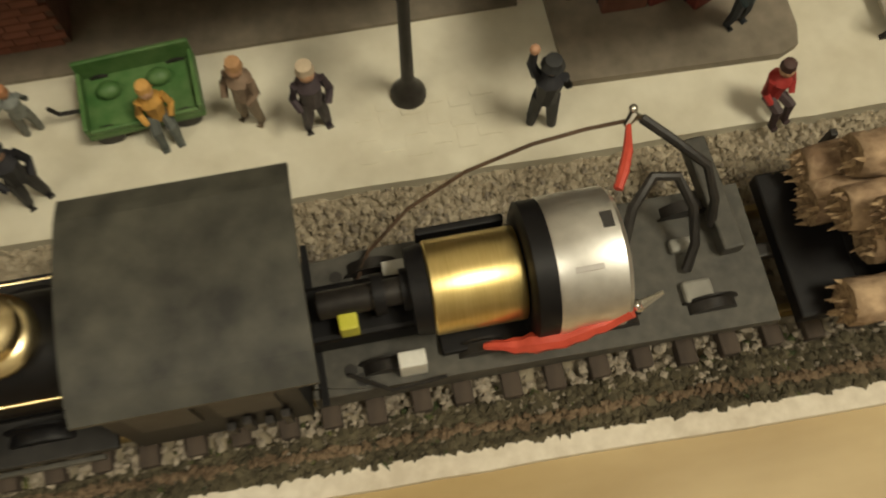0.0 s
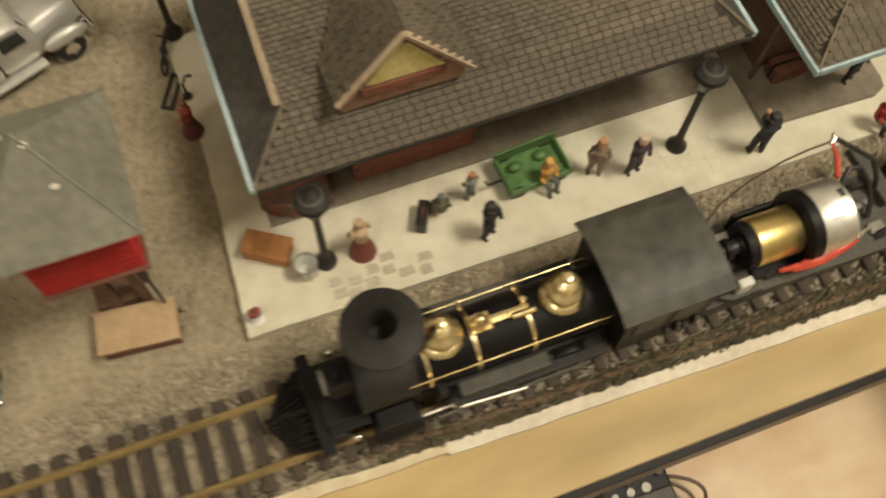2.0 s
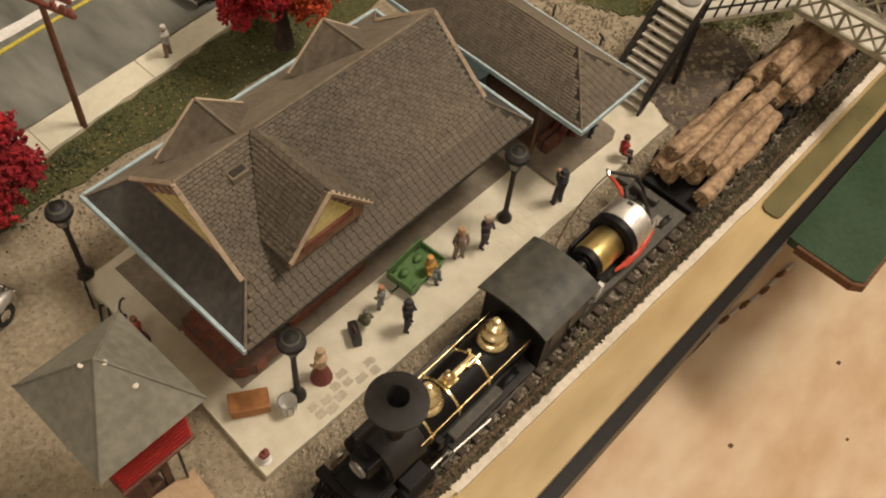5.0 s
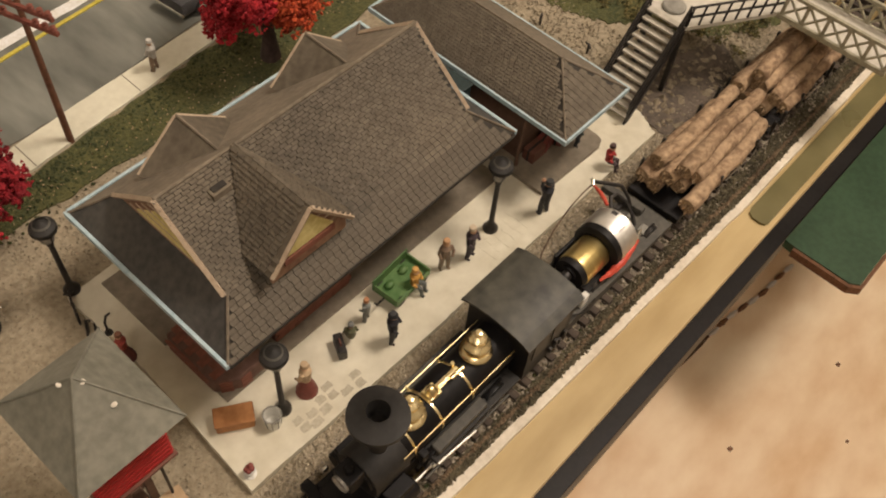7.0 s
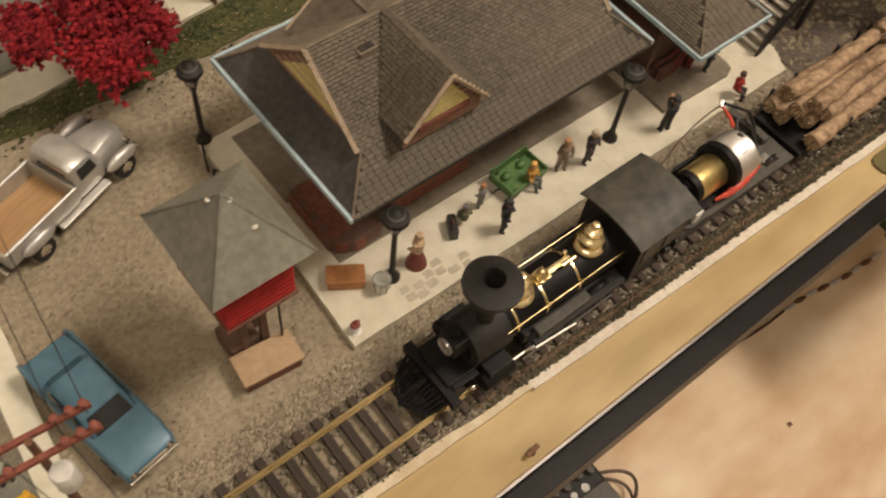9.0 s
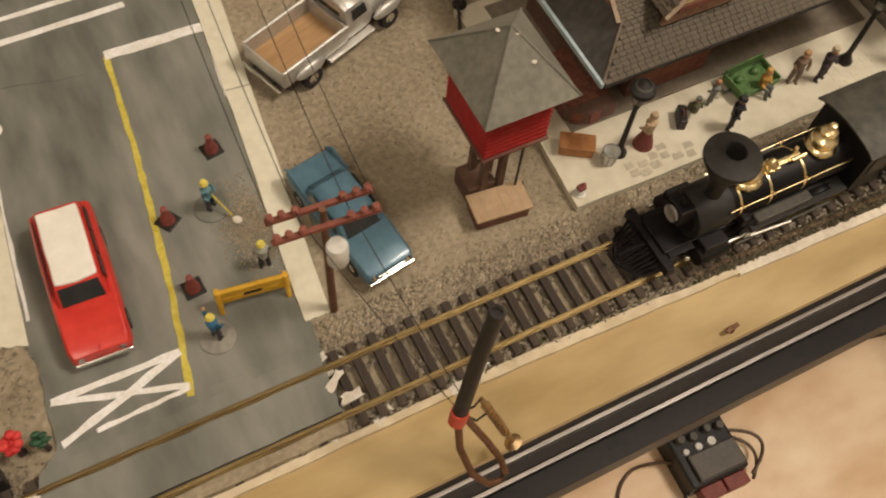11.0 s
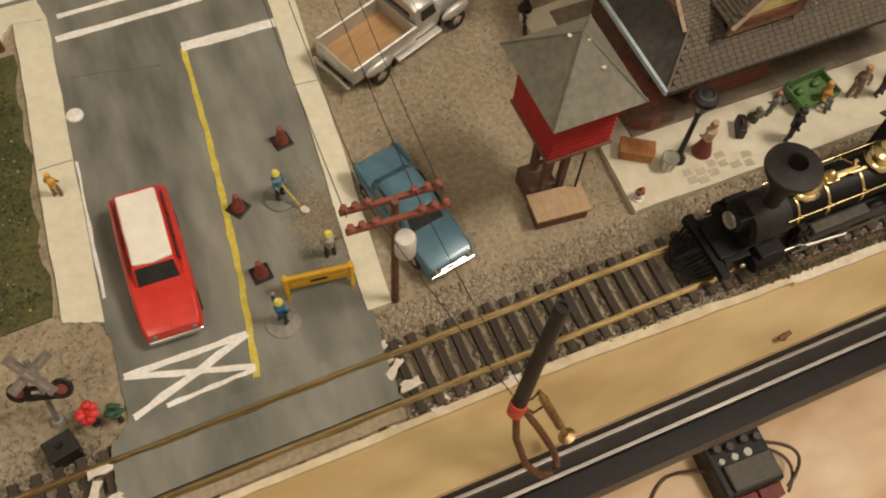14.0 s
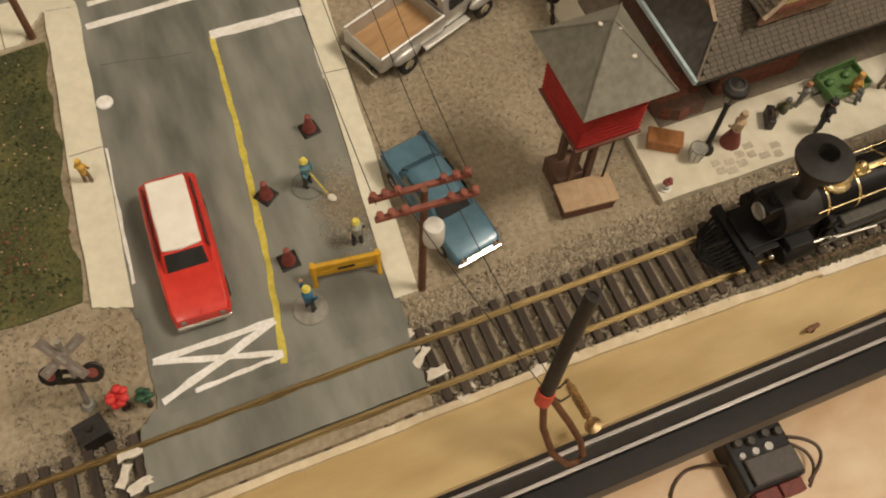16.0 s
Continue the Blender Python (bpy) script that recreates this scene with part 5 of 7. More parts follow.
b = B(); tube(b, [(158.5, -8.6, 20.0), (160, -8.8, 22), (163, -8, 23)], [0.7, 0.8, 0.3], 7); ball(b, (159.6, -8.8, 21.4), 1.0); lp("solder_joint", b, SOLDER, "bright solder blob", smooth=True)
b = B(); tube(b, [(159.6, 6.6, 27.0), (161.0, 9.0, 27.4), (162.4, 12.0, 27.4), (163.6, 16.0, 27.2)], [0.7, 0.8, 0.75, 0.4], 8); lp("red_wire", b, REDWIRE, "short red insulated wire end", smooth=True)
b = B(); tube(b, [(163.2, 15.9, 27.0), (164.6, 17.2, 27.4), (166, 17.0, 26.6)], [0.5, 0.9, 0.4], 8); ball(b, (164.6, 17.8, 28.2), 0.7); lp("solder_joint", b, SOLDER, "bright soldered wire tip", smooth=True)
b = B(); tube(b, [(121, 4, 13), (124, 9, 14), (131, 13.5, 17), (140, 15.5, 22), (150, 16.6, 25), (158, 17.0, 26.0), (163.4, 16.8, 26.8)], 0.32, 6); lp("thin_wire", b, BROWNWIRE, smooth=True)
b = B(); tube(b, [(166, 17.0, 26.4), (170, 13.5, 25), (174.5, 9.5, 23), (176, 6, 18), (176, 3.5, 13.5)], 0.75, 8); lp("black_wire", b, BLACKWIRE, smooth=True)
b = B(); tube(b, [(159.5, -4, 13.0), (160.5, 0.5, 16.5), (162.5, 5.5, 21.5), (166.0, 8.8, 24.0), (169.6, 8.4, 23.4), (171.8, 4.8, 20.0), (172.0, 0.5, 15.5), (170.5, -2.5, 12.6)], 0.8, 8); lp("wire_loop", b, BLACKWIRE, "black wire arched behind the motor", smooth=True)
b = B(); box(b, 176.0, 179.5, -10.0, 9.0, 11.8, 15.0, 0.4, Matrix.Rotation(0.05, 4, "Z")); lp("rear_bar", b, FRAMEGREY)
for y, w in ((-6, 3.4), (1.5, 2.2)):
    b = B(); box(b, 169, 173.5, y - w / 2, y + w / 2, 11.8, 13.4, 0.5); lp("lead_weight", b, DISCGREY, "grey weight on the chassis")
b = B(); tube(b, [(118, -8.5, 12.2), (124, -12.2, 13.0), (132, -11.6, 13.0)], 0.35, 6); lp("thin_wire", b, BLACKWIRE, smooth=True)
b = B(); box(b, 182.5, 190, -1.5, 0.9, 6.5, 8.5, 0.4); lp("coupler", b, IRON)

# ---------------------------------------------------------------- log cars
def log_car(x, n, seed):
    g = random.Random(seed)
    car = thing("log_car", "black skeleton log car coupled behind the locomotive", "railway car", x, TY, 0, group="log cars")
    c = B(); box(c, 0, 62, -2.6, 2.6, 8.4, 11, 0.3); part("beam", c, LOCOBLACK, car)
    for bx in (2, 17, 45, 60):
        c = B(); box(c, bx - 1.4, bx + 1.4, -13.4, 13.4, 9.6, 11.4, 0.3); part("bolster", c, LOCOBLACK, car)
        for s in (-1, 1):
            c = B(); box(c, bx - 0.6, bx + 0.6, s * 14.2 - 0.6, s * 14.2 + 0.6, 9.8, 17.5, 0.15); part("stake", c, IRON, car)
    c = B(); box(c, -9.5, 8, -12, 12, 8.0, 11.2, 0.4); part("end_deck", c, LOCOBLACK, car)
    for bx in (11, 51):
        for s in (-1, 1):
            c = B(); box(c, bx - 8, bx + 8, s * 11.4 - 0.8, s * 11.4 + 0.8, 5.5, 9, 0.4); fr = part("truck_frame", c, IRON, car)
            for wx in (-5, 5):
                c = B(); lathe(c, [(0, -0.9), (4.0, -0.9), (4.0, 0.6), (4.6, 0.8), (4.6, 1.1), (0, 1.1)], 18, Matrix.Translation((bx + wx, s * 9.0, 9.7)) @ Matrix.Rotation(s * math.pi / 2, 4, "X")); part("wheel", c, IRON, fr, smooth=True)
    c = B(); tube(c, [(20, -15.0, 13), (36, -15.4, 13.5)], 0.35, 6); part("chain_bar", c, SOLDER, car, "bright metal rod on the car's side")
    lay = [(-10.6, 14.9, 3.5), (-3.5, 15.0, 3.6), (3.6, 14.9, 3.5), (10.6, 15.0, 3.6), (-7.2, 21.2, 3.7), (0.2, 21.4, 3.9), (7.4, 21.2, 3.6), (-3.6 if seed == 1 else 3.8, 27.4, 3.5)]
    for k, (y, z, r) in enumerate(lay):
        x0, x1 = g.uniform(-6.0, 6.0), n + g.uniform(-6, 4)
        r *= g.uniform(0.88, 1.06)
        c = B(); rings = []
        for i in range(27):
            f = i / 26
            rr_ = r * (1.03 - 0.12 * f) * (1 if 0 < i < 26 else 0.93) * (1 + 0.05 * noise.noise((f * 6, k * 3.1, seed)))
            oy, oz = 2.0 * noise.noise((f * 2.2, k + 0.37, seed + 5.2)), 0.7 * noise.noise((f * 2.2, k, seed + 9))
            rings.append([c.verts.new((x0 + (x1 - x0) * f, y + oy + rr_ * (1 + 0.20 * noise.noise((a * 1.6, f * 9, k + seed + 0.3))) * math.cos(a), z + oz + rr_ * (1 + 0.20 * noise.noise((a * 1.6 + 9, f * 9, k + seed + 0.3))) * math.sin(a))) for a in np.linspace(0, 2 * math.pi, 15)[:-1]])
        for a_, b_ in zip(rings, rings[1:]):
            for i in range(14):
                c.faces.new((a_[i], b_[i], b_[(i + 1) % 14], a_[(i + 1) % 14]))
        c.faces.new(rings[0]).material_index = 1
        c.faces.new(list(reversed(rings[-1]))).material_index = 1
        for i in range(g.randint(16, 24)):
            a, o = g.uniform(0, 6.28), rings[0 if g.random() < 0.7 else -1]
            p = o[g.randrange(14)].co.lerp(sum((v.co for v in o), Vector()) / 14, g.uniform(0, 0.8))
            d = -1 if o is rings[0] else 1
            tube(c, [p, p + Vector((d * g.uniform(0.5, 2.4), g.uniform(-0.5, 0.5), g.uniform(-0.5, 0.5)))], [0.55, 0.1], 4, 1)
        lg = solo("log", c, [BARK, CUTWOOD], "rough brown twig log with splintered pale ends", "log", group="logs on the cars", smooth=False)
        lg.matrix_basis = pose(x * MM, TY * MM, 0)
        for p in lg.data.polygons: p.use_smooth = p.material_index == 0


log_car(195.5, 55, 1)
log_car(262, 58, 2)

# ---------------------------------------------------------------- crossing tower, shed, street things
tw = thing("crossing_tower", "red crossing watchman's tower with a grey pyramid roof on posts", "tower", -26, 24, 0)
c = B(); solid(c, [(-16.5, -19, 67.0), (16.5, -19, 67.0), (16.5, 19, 67.0), (-16.5, 19, 67.0)], [(-0.3, -0.3, 85.5), (0.3, -0.3, 85.5), (0.3, 0.3, 85.5), (-0.3, 0.3, 85.5)]); tr_ = part("roof", c, TOWERROOF, tw, "grey pyramid roof with white specks")
for sx, sy in ((-1, -1), (1, -1), (1, 1), (-1, 1)):
    d = B(); tube(d, [(sx * 16.5, sy * 19, 67.2), (0, 0, 85.8)], 0.35, 5); part("hip_cap", d, TOWERROOF, tr_)
for x, y, z in ((-5.5, 7, 77.5), (-2.8, 2.4, 82.4), (1.4, -1.6, 83.4), (4.0, -8.6, 77.0)):
    d = B(); ball(d, (x, y, z + 0.4), (0.9, 0.9, 0.35)); part("white_speck", d, STONEWHITE, tr_, "white speck of plaster")
c = B(); box(c, -11.5, 11.5, -13.5, 13.5, 42.0, 67.0, 0.4); cabin = part("cabin", c, TOWERRED, tw, "red painted cabin")
for k in range(10):
    z = 44 + k * 2.2
    d = B(); box(d, -11.7, 11.7, -13.72, 13.72, z, z + 0.2); part("board_joint", d, TOWERRED, cabin)
c = B(); box(c, -12.3, 12.3, -14.3, 14.3, 41.0, 42.0, 0.2); part("cabin_floor", c, BROWNPAINT, tw)
for sx in (-1, 1):
    for sy in (-1, 1):
        d = B(); box(d, sx * 3.6 - 1.2, sx * 3.6 + 1.2, sy * 4 - 1.2, sy * 4 + 1.2, 0, 41.0); part("post", d, DARKWALL, tw)
c = B(); box(c, -9, 2, -4.6, 6.5, 0, 9, 0.4); part("base_box", c, DARKWALL, tw)
c = B(); cyl(c, (8, -8, 0), (8, -8, 41.0), 0.5, seg=6); part("pipe", c, IRON, tw)
sd = thing("low_shed", "low brown box shed with a tan lid", "shed", -26.5, 12.2, 0, -6)
c = B(); box(c, -10, 10, -5.2, 5.2, 0, 6.2, 0.3); part("body", c, BROWNPAINT, sd)
c = B(); box(c, -10.8, 10.8, -6.2, 6.0, 6.2, 7.4, 0.25); part("lid", c, TANPAINT, sd, "tan wooden lid")
for k in range(6):
    d = B(); box(d, -9.4 + k * 3.4, -9.2 + k * 3.4, -6.1, 5.9, 7.35, 7.5); part("lid_joint", d, TRIMTAN, sd)


def station_lamp(x, y, z):
    t = thing("street_lamp", "black iron platform lamp with a grey domed shade", "street lamp", x, y, z, group="street lamps")
    c = B(); lathe(c, [(0, 0), (3.1, 0), (3.1, 1.0), (2.4, 2.2), (1.7, 3.4), (1.35, 4.6), (1.1, 5.5), (0.95, 28), (1.3, 28.4), (1.3, 29.5), (0.8, 30)], 18); part("post", c, IRON, t, smooth=True)
    c = B(); lathe(c, [(0.8, 30), (2.2, 31.2), (2.6, 33), (2.2, 36.5), (1.2, 37)], 18); part("lantern", c, GLOBE, t, "grey glass lantern", smooth=True)
    for k in range(4):
        a = math.pi / 4 + k * math.pi / 2
        c = B(); tube(c, [(2.0 * math.cos(a), 2.0 * math.sin(a), 30.8), (3.6 * math.cos(a), 3.6 * math.sin(a), 37.4)], 0.3, 5); part("stay", c, IRON, t)
    c = B(); lathe(c, [(4.4, 36.6), (4.7, 37.2), (4.5, 38.6), (3.4, 39.6), (1.6, 40.2), (0.7, 41.2), (0, 41.4)], 24); part("shade", c, STACKGREY, t, "dark domed lamp shade", smooth=True)
    c = B(); lathe(c, [(3.0, 39.7), (3.2, 40.0), (2.6, 40.5)], 20); part("shade_ring", c, FRAMEGREY, t, smooth=True)
    return t


la = station_lamp(26.4, 14.4, 2.8)
copy_thing(la, pose(0.1355, 0.0143, 0.0028, 0, 0, 20))
copy_thing(la, pose(0.0052, 0.1046, 0.0028, 0, 0, 50))


def doll(x, y, z, turn, legs, coat, head, h=19.0, arm_up=False, sit=False, skirt=False, label="painted model figure", hat=None):
    """A small painted model figure, one plain mesh."""
    c, k = B(), h / 19.0
    hip = 8.6 if not sit else 4.6
    if skirt:
        lathe(c, [(0, 0), (4.0, 0), (3.6, 2), (2.4, 6), (1.6, 9.4)], 14, Matrix(), 0)
    else:
        for s in (-1, 1):
            if sit:
                tube(c, [(s * 1.2, 0, hip + 0.4), (s * 1.5, -3.8, hip + 0.2), (s * 1.5, -4.4, 0.2), (s * 1.5, -5.6, 0.1)], [1.2, 1.1, 0.8, 0.7], 7, 0)
            else:
                tube(c, [(s * 1.0, 0, hip + 0.6), (s * 1.4, -0.3, 4.4), (s * 1.7, 0.2, 0.5), (s * 1.8, -1.3, 0.4)], [1.25, 1.05, 0.8, 0.65], 7, 0)
    tube(c, [(0, 0, hip), (0, 0.2, hip + 2.2), (0, 0.1, hip + 5.4), (0, 0, hip + 7.0)], [1.9, 1.8, 2.3, 0.9], 9, 1)
    sh_ = hip + 6.0
    tube(c, [(-2.1, 0, sh_), (-3.0, -0.4, sh_ - 2.8), (-2.4, -2.2, sh_ - 4.6)], [0.85, 0.75, 0.6], 6, 1)
    if arm_up:
        tube(c, [(2.1, 0, sh_), (3.1, -0.3, sh_ + 2.6), (2.9, -0.4, sh_ + 5.4)], [0.85, 0.75, 0.6], 6, 1); ball(c, (2.9, -0.4, sh_ + 6.1), 0.85, 2, 8)
    else:
        tube(c, [(2.1, 0, sh_), (3.1, -0.6, sh_ - 2.6), (2.2, -2.4, sh_ - 4.2)], [0.85, 0.75, 0.6], 6, 1)
    ball(c, (0, -0.1, hip + 8.7), (1.45, 1.5, 1.75), 2, 10)
    lathe(c, [(0, 0), (1.9 if hat else 1.55, 0), (1.5, 0.5), (1.3, 1.4), (0, 1.7)], 10, Matrix.Translation((0, 0.1, hip + 9.2)), 3)
    bmesh.ops.scale(c, vec=(k, k, k), verts=c.verts)
    return solo("figurine", c, [paint(*legs), paint(*coat), SKIN, paint(*(hat or head))], label, "figurine", smooth=True, group="figurines", at=(x, y, z, turn))


P = 2.8
doll(37.0, 13.9, P, 200, (0.16, 0.035, 0.025), (0.5, 0.36, 0.22), (0.42, 0.30, 0.18), skirt=True, label="woman figurine in a dark red skirt and cream blouse")
doll(61.5, 17.0, P, 150, (0.10, 0.085, 0.05), (0.10, 0.10, 0.05), (0.12, 0.12, 0.11), 15, sit=True, label="olive-clad figurine crouching on the platform")
doll(71.5, 19.4, P, 200, (0.14, 0.14, 0.12), (0.20, 0.21, 0.19), (0.35, 0.16, 0.07), 14, label="grey-clad small figurine on the platform")
doll(71.8, 6.4, P, 30, (0.014, 0.012, 0.014), (0.014, 0.013, 0.016), (0.02, 0.02, 0.02), 19, hat=(0.02, 0.02, 0.02), label="figurine in a black suit and hat on the platform")
doll(93.5, 16.0, P + 0.2, 15, (0.09, 0.10, 0.09), (0.52, 0.28, 0.06), (0.55, 0.30, 0.08), 17, sit=True, label="figurine in an orange shirt leaning at the green cart")
doll(108.5, 14.6, P, 330, (0.20, 0.15, 0.10), (0.22, 0.15, 0.10), (0.40, 0.22, 0.10), 18, label="brown-clad figurine standing on the platform")
doll(119.3, 11.2, P, 10, (0.035, 0.025, 0.03), (0.05, 0.035, 0.04), (0.50, 0.40, 0.28), 19, label="figurine in a dark coat with fair hair")
doll(156.8, 4.6, P, 165, (0.012, 0.012, 0.014), (0.014, 0.014, 0.018), (0.02, 0.02, 0.02), 20, arm_up=True, hat=(0.02, 0.02, 0.02), label="dark-suited figurine waving with a raised arm")
doll(195.5, 0.6, P, 20, (0.05, 0.03, 0.03), (0.36, 0.03, 0.025), (0.05, 0.02, 0.015), 17, sit=True, label="figurine in a red jacket sitting at the platform's edge")
doll(194.5, 16.6, 4.6, 20, (0.02, 0.025, 0.03), (0.03, 0.05, 0.055), (0.05, 0.03, 0.02), 17, label="dark teal-clad figurine standing beside the luggage")
doll(2.2, 68.0, P, 250, (0.12, 0.03, 0.025), (0.30, 0.05, 0.035), (0.15, 0.06, 0.03), 16, skirt=True, label="figurine in a red coat behind the station")
doll(97.6, 176.5, 1.1, 200, (0.22, 0.15, 0.10), (0.42, 0.40, 0.36), (0.55, 0.53, 0.48), 17, label="pale-clad figurine on the street pavement")
doll(-193.0, 86.5, 1.1, 160, (0.20, 0.12, 0.06), (0.60, 0.36, 0.05), (0.62, 0.38, 0.06), 14, label="figurine in a yellow-orange shirt on the pavement")
for x, y, a, vest in ((-119.0, 56.0, 40, (0.10, 0.22, 0.26)), (-110.2, 26.4, 180, (0.34, 0.36, 0.30)), (-134.2, 8.0, 120, (0.02, 0.13, 0.25))):
    if x != -110.2:
        ds = B(); lathe(ds, [(0, 0), (6.2, 0), (6.2, 0.5), (5.9, 0.7), (0, 0.7)], 28)
        solo("base_disc", ds, DISCGREY if x < -120 else ASPHALT, "round flat grey base disc under a worker", "base disc", at=(x, y, 0.45))
    doll(x, y, 1.15 if x != -110.2 else 0.45, a, (0.03, 0.03, 0.035), vest, (0.66, 0.55, 0.08), 16.5, arm_up=x < -130, hat=(0.68, 0.58, 0.10), label="road worker figurine with a yellow hard hat")
sv = thing("shovel", "small shovel with a pale blade on the sand", "shovel", -115.6, 52.6, 0.9, -60)
c = B(); tube(c, [(-4.5, 0, 8), (4, 0, 1.4)], 0.4, 6); part("handle", c, paint(0.5, 0.42, 0.06), sv)
c = B(); ball(c, (6.2, 0, 0.6), (2.0, 1.5, 0.5)); part("blade", c, STONEWHITE, sv, smooth=True)

cone = thing("traffic_cone", "dull red-brown traffic cone on a square foot", "traffic cone", -110.4, 79.6, 0.45, 10, group="traffic cones")
c = B(); box(c, -3.5, 3.5, -3.5, 3.5, 0, 0.8, 0.3); part("foot", c, IRON, cone, "square dark foot")
c = B(); lathe(c, [(2.7, 0.8), (2.5, 1.8), (1.5, 5.6), (1.2, 6.4), (1.15, 8.6), (0.7, 8.9), (0, 8.9)], 16); part("cone_body", c, CONERED, cone, smooth=True)
copy_thing(cone, pose(-0.1346, 0.0572, 0.00045, 0, 0, 35)); copy_thing(cone, pose(-0.1354, 0.0284, 0.00045, 0, 0, 5))
br = thing("road_barrier", "yellow-orange folding road barrier", "barrier", -118.0, 16.3, 0.45, -8)
for z in (3.6, 7.4):
    c = B(); box(c, -12.6, 12.6, -0.9, 0.9, z, z + 3.7, 0.6); part("rail", c, BARRIER, br)
for x in (-11.4, 11.4):
    for s in (-1, 1):
        c = B(); tube(c, [(x, s * 2.4, 0), (x, s * 0.5, 11.4)], 0.9, 6); part("leg", c, BARRIER, br)
c = B(); box(c, -3, 3, -1.15, 1.15, 6.6, 7.6, 0.1); part("sign_bar", c, IRON, br)
c = B(); lathe(c, [(0, 0), (3.3, 0), (3.3, 0.5), (2.9, 0.9), (0, 1.0)], 24); solo("white_disc", c, WHITE_LINE, "white round cap lying at the kerb", "cap", at=(-179.6, 120.2, 0.45))

# crossing signal, flower pot, relay box
sg = thing("crossing_signal", "railway crossing signal with crossbuck and two red lamps", "crossing signal", -212, 2.5, 0, -14)
sg.matrix_basis = pose(-0.212, 0.0025, 0, -3.7, 5.9, -14)
SIGNBROWN = paint(0.17, 0.14, 0.12)
c = B(); cyl(c, (0, 0, 0), (0, 0, 46), 0.9, seg=10); cyl(c, (0, 0, 0), (0, 0, 2), 2.6, 1.8, 12); part("mast", c, DISCGREY, sg, smooth=True)
for a in (45, -45):
    c = B(); box(c, -8.5, 8.5, -0.4, 0.4, -1.5, 1.5, 0.1, Matrix.Translation((0, -1.3 - (0.85 if a > 0 else 0), 39)) @ Matrix.Rotation(math.radians(-38), 4, "X") @ Matrix.Rotation(math.radians(a), 4, "Y")); cb = part("crossbuck", c, SIGNBROWN, sg, "weathered grey-brown crossbuck board")
    for f in (-5, 0, 5):
        c = B(); box(c, f - 1.6, f + 1.6, -0.62, 0.2, -0.5, 0.5, 0.02, Matrix.Translation((0, -1.3 - (0.85 if a > 0 else 0), 39)) @ Matrix.Rotation(math.radians(-38), 4, "X") @ Matrix.Rotation(math.radians(a), 4, "Y")); part("lettering_bar", c, DISCGREY, cb)
c = B(); box(c, -8, 8, -0.6, 0.6, 25.4, 26.8, 0.2); part("lamp_arm", c, IRON, sg)
for s in (-1, 1):
    c = B(); lathe(c, [(0, 0), (3.4, 0), (3.5, 0.6), (3.2, 0.9), (0, 0.9)], 18, Matrix.Translation((s * 6, -0.6, 26)) @ Matrix.Rotation(math.radians(55), 4, "X")); lamp_ = part("backplate", c, IRON, sg, smooth=False)
    c = B(); lathe(c, [(0, 1.2), (1.6, 1.1), (1.8, 0.8)], 14, Matrix.Translation((s * 6, -0.6, 26)) @ Matrix.Rotation(math.radians(55), 4, "X")); part("red_lens", c, CONERED, lamp_, "dark red signal lens", smooth=True)
c = B(); box(c, -5.5, 5.5, -0.9, -0.2, 19, 22.6, 0.1); part("track_plate", c, IRON, sg)
c = B(); tube(c, [(0, 0, 0), (0.3, 0, 4), (0, 0, 8)], [1.6, 1.0, 0.7], 8)
rf = thing("red_flower_plant", "red flowered plant on a stem by the crossing", "plant", -201, -2.6, 0)
part("stem", c, TRUNK, rf)
for k in range(9):
    c = B(); a = k * 0.7; ball(c, (2.4 * math.cos(a) * (k > 0), 2.4 * math.sin(a) * (k > 0), 9 + (k % 3)), (1.7, 1.5, 1.2)); part("bloom", c, FLOWER, rf, smooth=True)
gp = thing("green_plant", "small dark green plant stem by the crossing", "plant", -193.5, -5.0, 0.4)
c = B(); tube(c, [(0, 0, 0), (0.3, 0.2, 6), (0.8, 0.2, 9)], [1.1, 0.8, 0.5], 7); part("stem", c, TRUNK, gp)
for k in range(8):
    c = B(); ball(c, (1.6 * math.cos(k * 2.4), 1.6 * math.sin(k * 2.4), 7.5 + 0.5 * k), (1.6, 1.0, 0.7)); part("leaf", c, paint(0.015, 0.07, 0.03), gp, smooth=True)
bx = thing("relay_box", "small black relay box beside the track", "relay box", -211.5, -9.5, 0, 12)
c = B(); box(c, -4.4, 4.4, -3.4, 3.4, 0, 8.5, 0.4); part("case", c, IRON, bx)
c = B(); box(c, -4.8, 4.8, -3.8, 3.8, 8.5, 9.5, 0.3); part("lid", c, STACKGREY, bx)
c = B(); cyl(c, (0, 0, 9.4), (0, 0, 11), 1.2, 0.9, 10); part("knob", c, IRON, bx)

# ---------------------------------------------------------------- vehicles
def wheels(parent, spots, r, w):
    for x, y in spots:
        s = 1 if y > 0 else -1
        m = Matrix.Translation((x, y, r)) @ Matrix.Rotation(s * -math.pi / 2, 4, "X")
        c = B(); lathe(c, [(0.55 * r, -w / 2), (0.92 * r, -w / 2), (r, -w / 4), (r, w / 4), (0.92 * r, w / 2), (0.58 * r, w / 2), (0.55 * r, w / 4)], 22, m); wh = part("wheel", c, TYRE, parent, smooth=True)
        c = B(); lathe(c, [(0, -w / 3), (0.57 * r, -w / 3), (0.57 * r, w / 4), (0.5 * r, w / 2.2), (0.42 * r, w / 3), (0.2 * r, w / 2.4), (0, w / 2.1)], 22, m); part("rim", c, CHROME, wh, smooth=True)


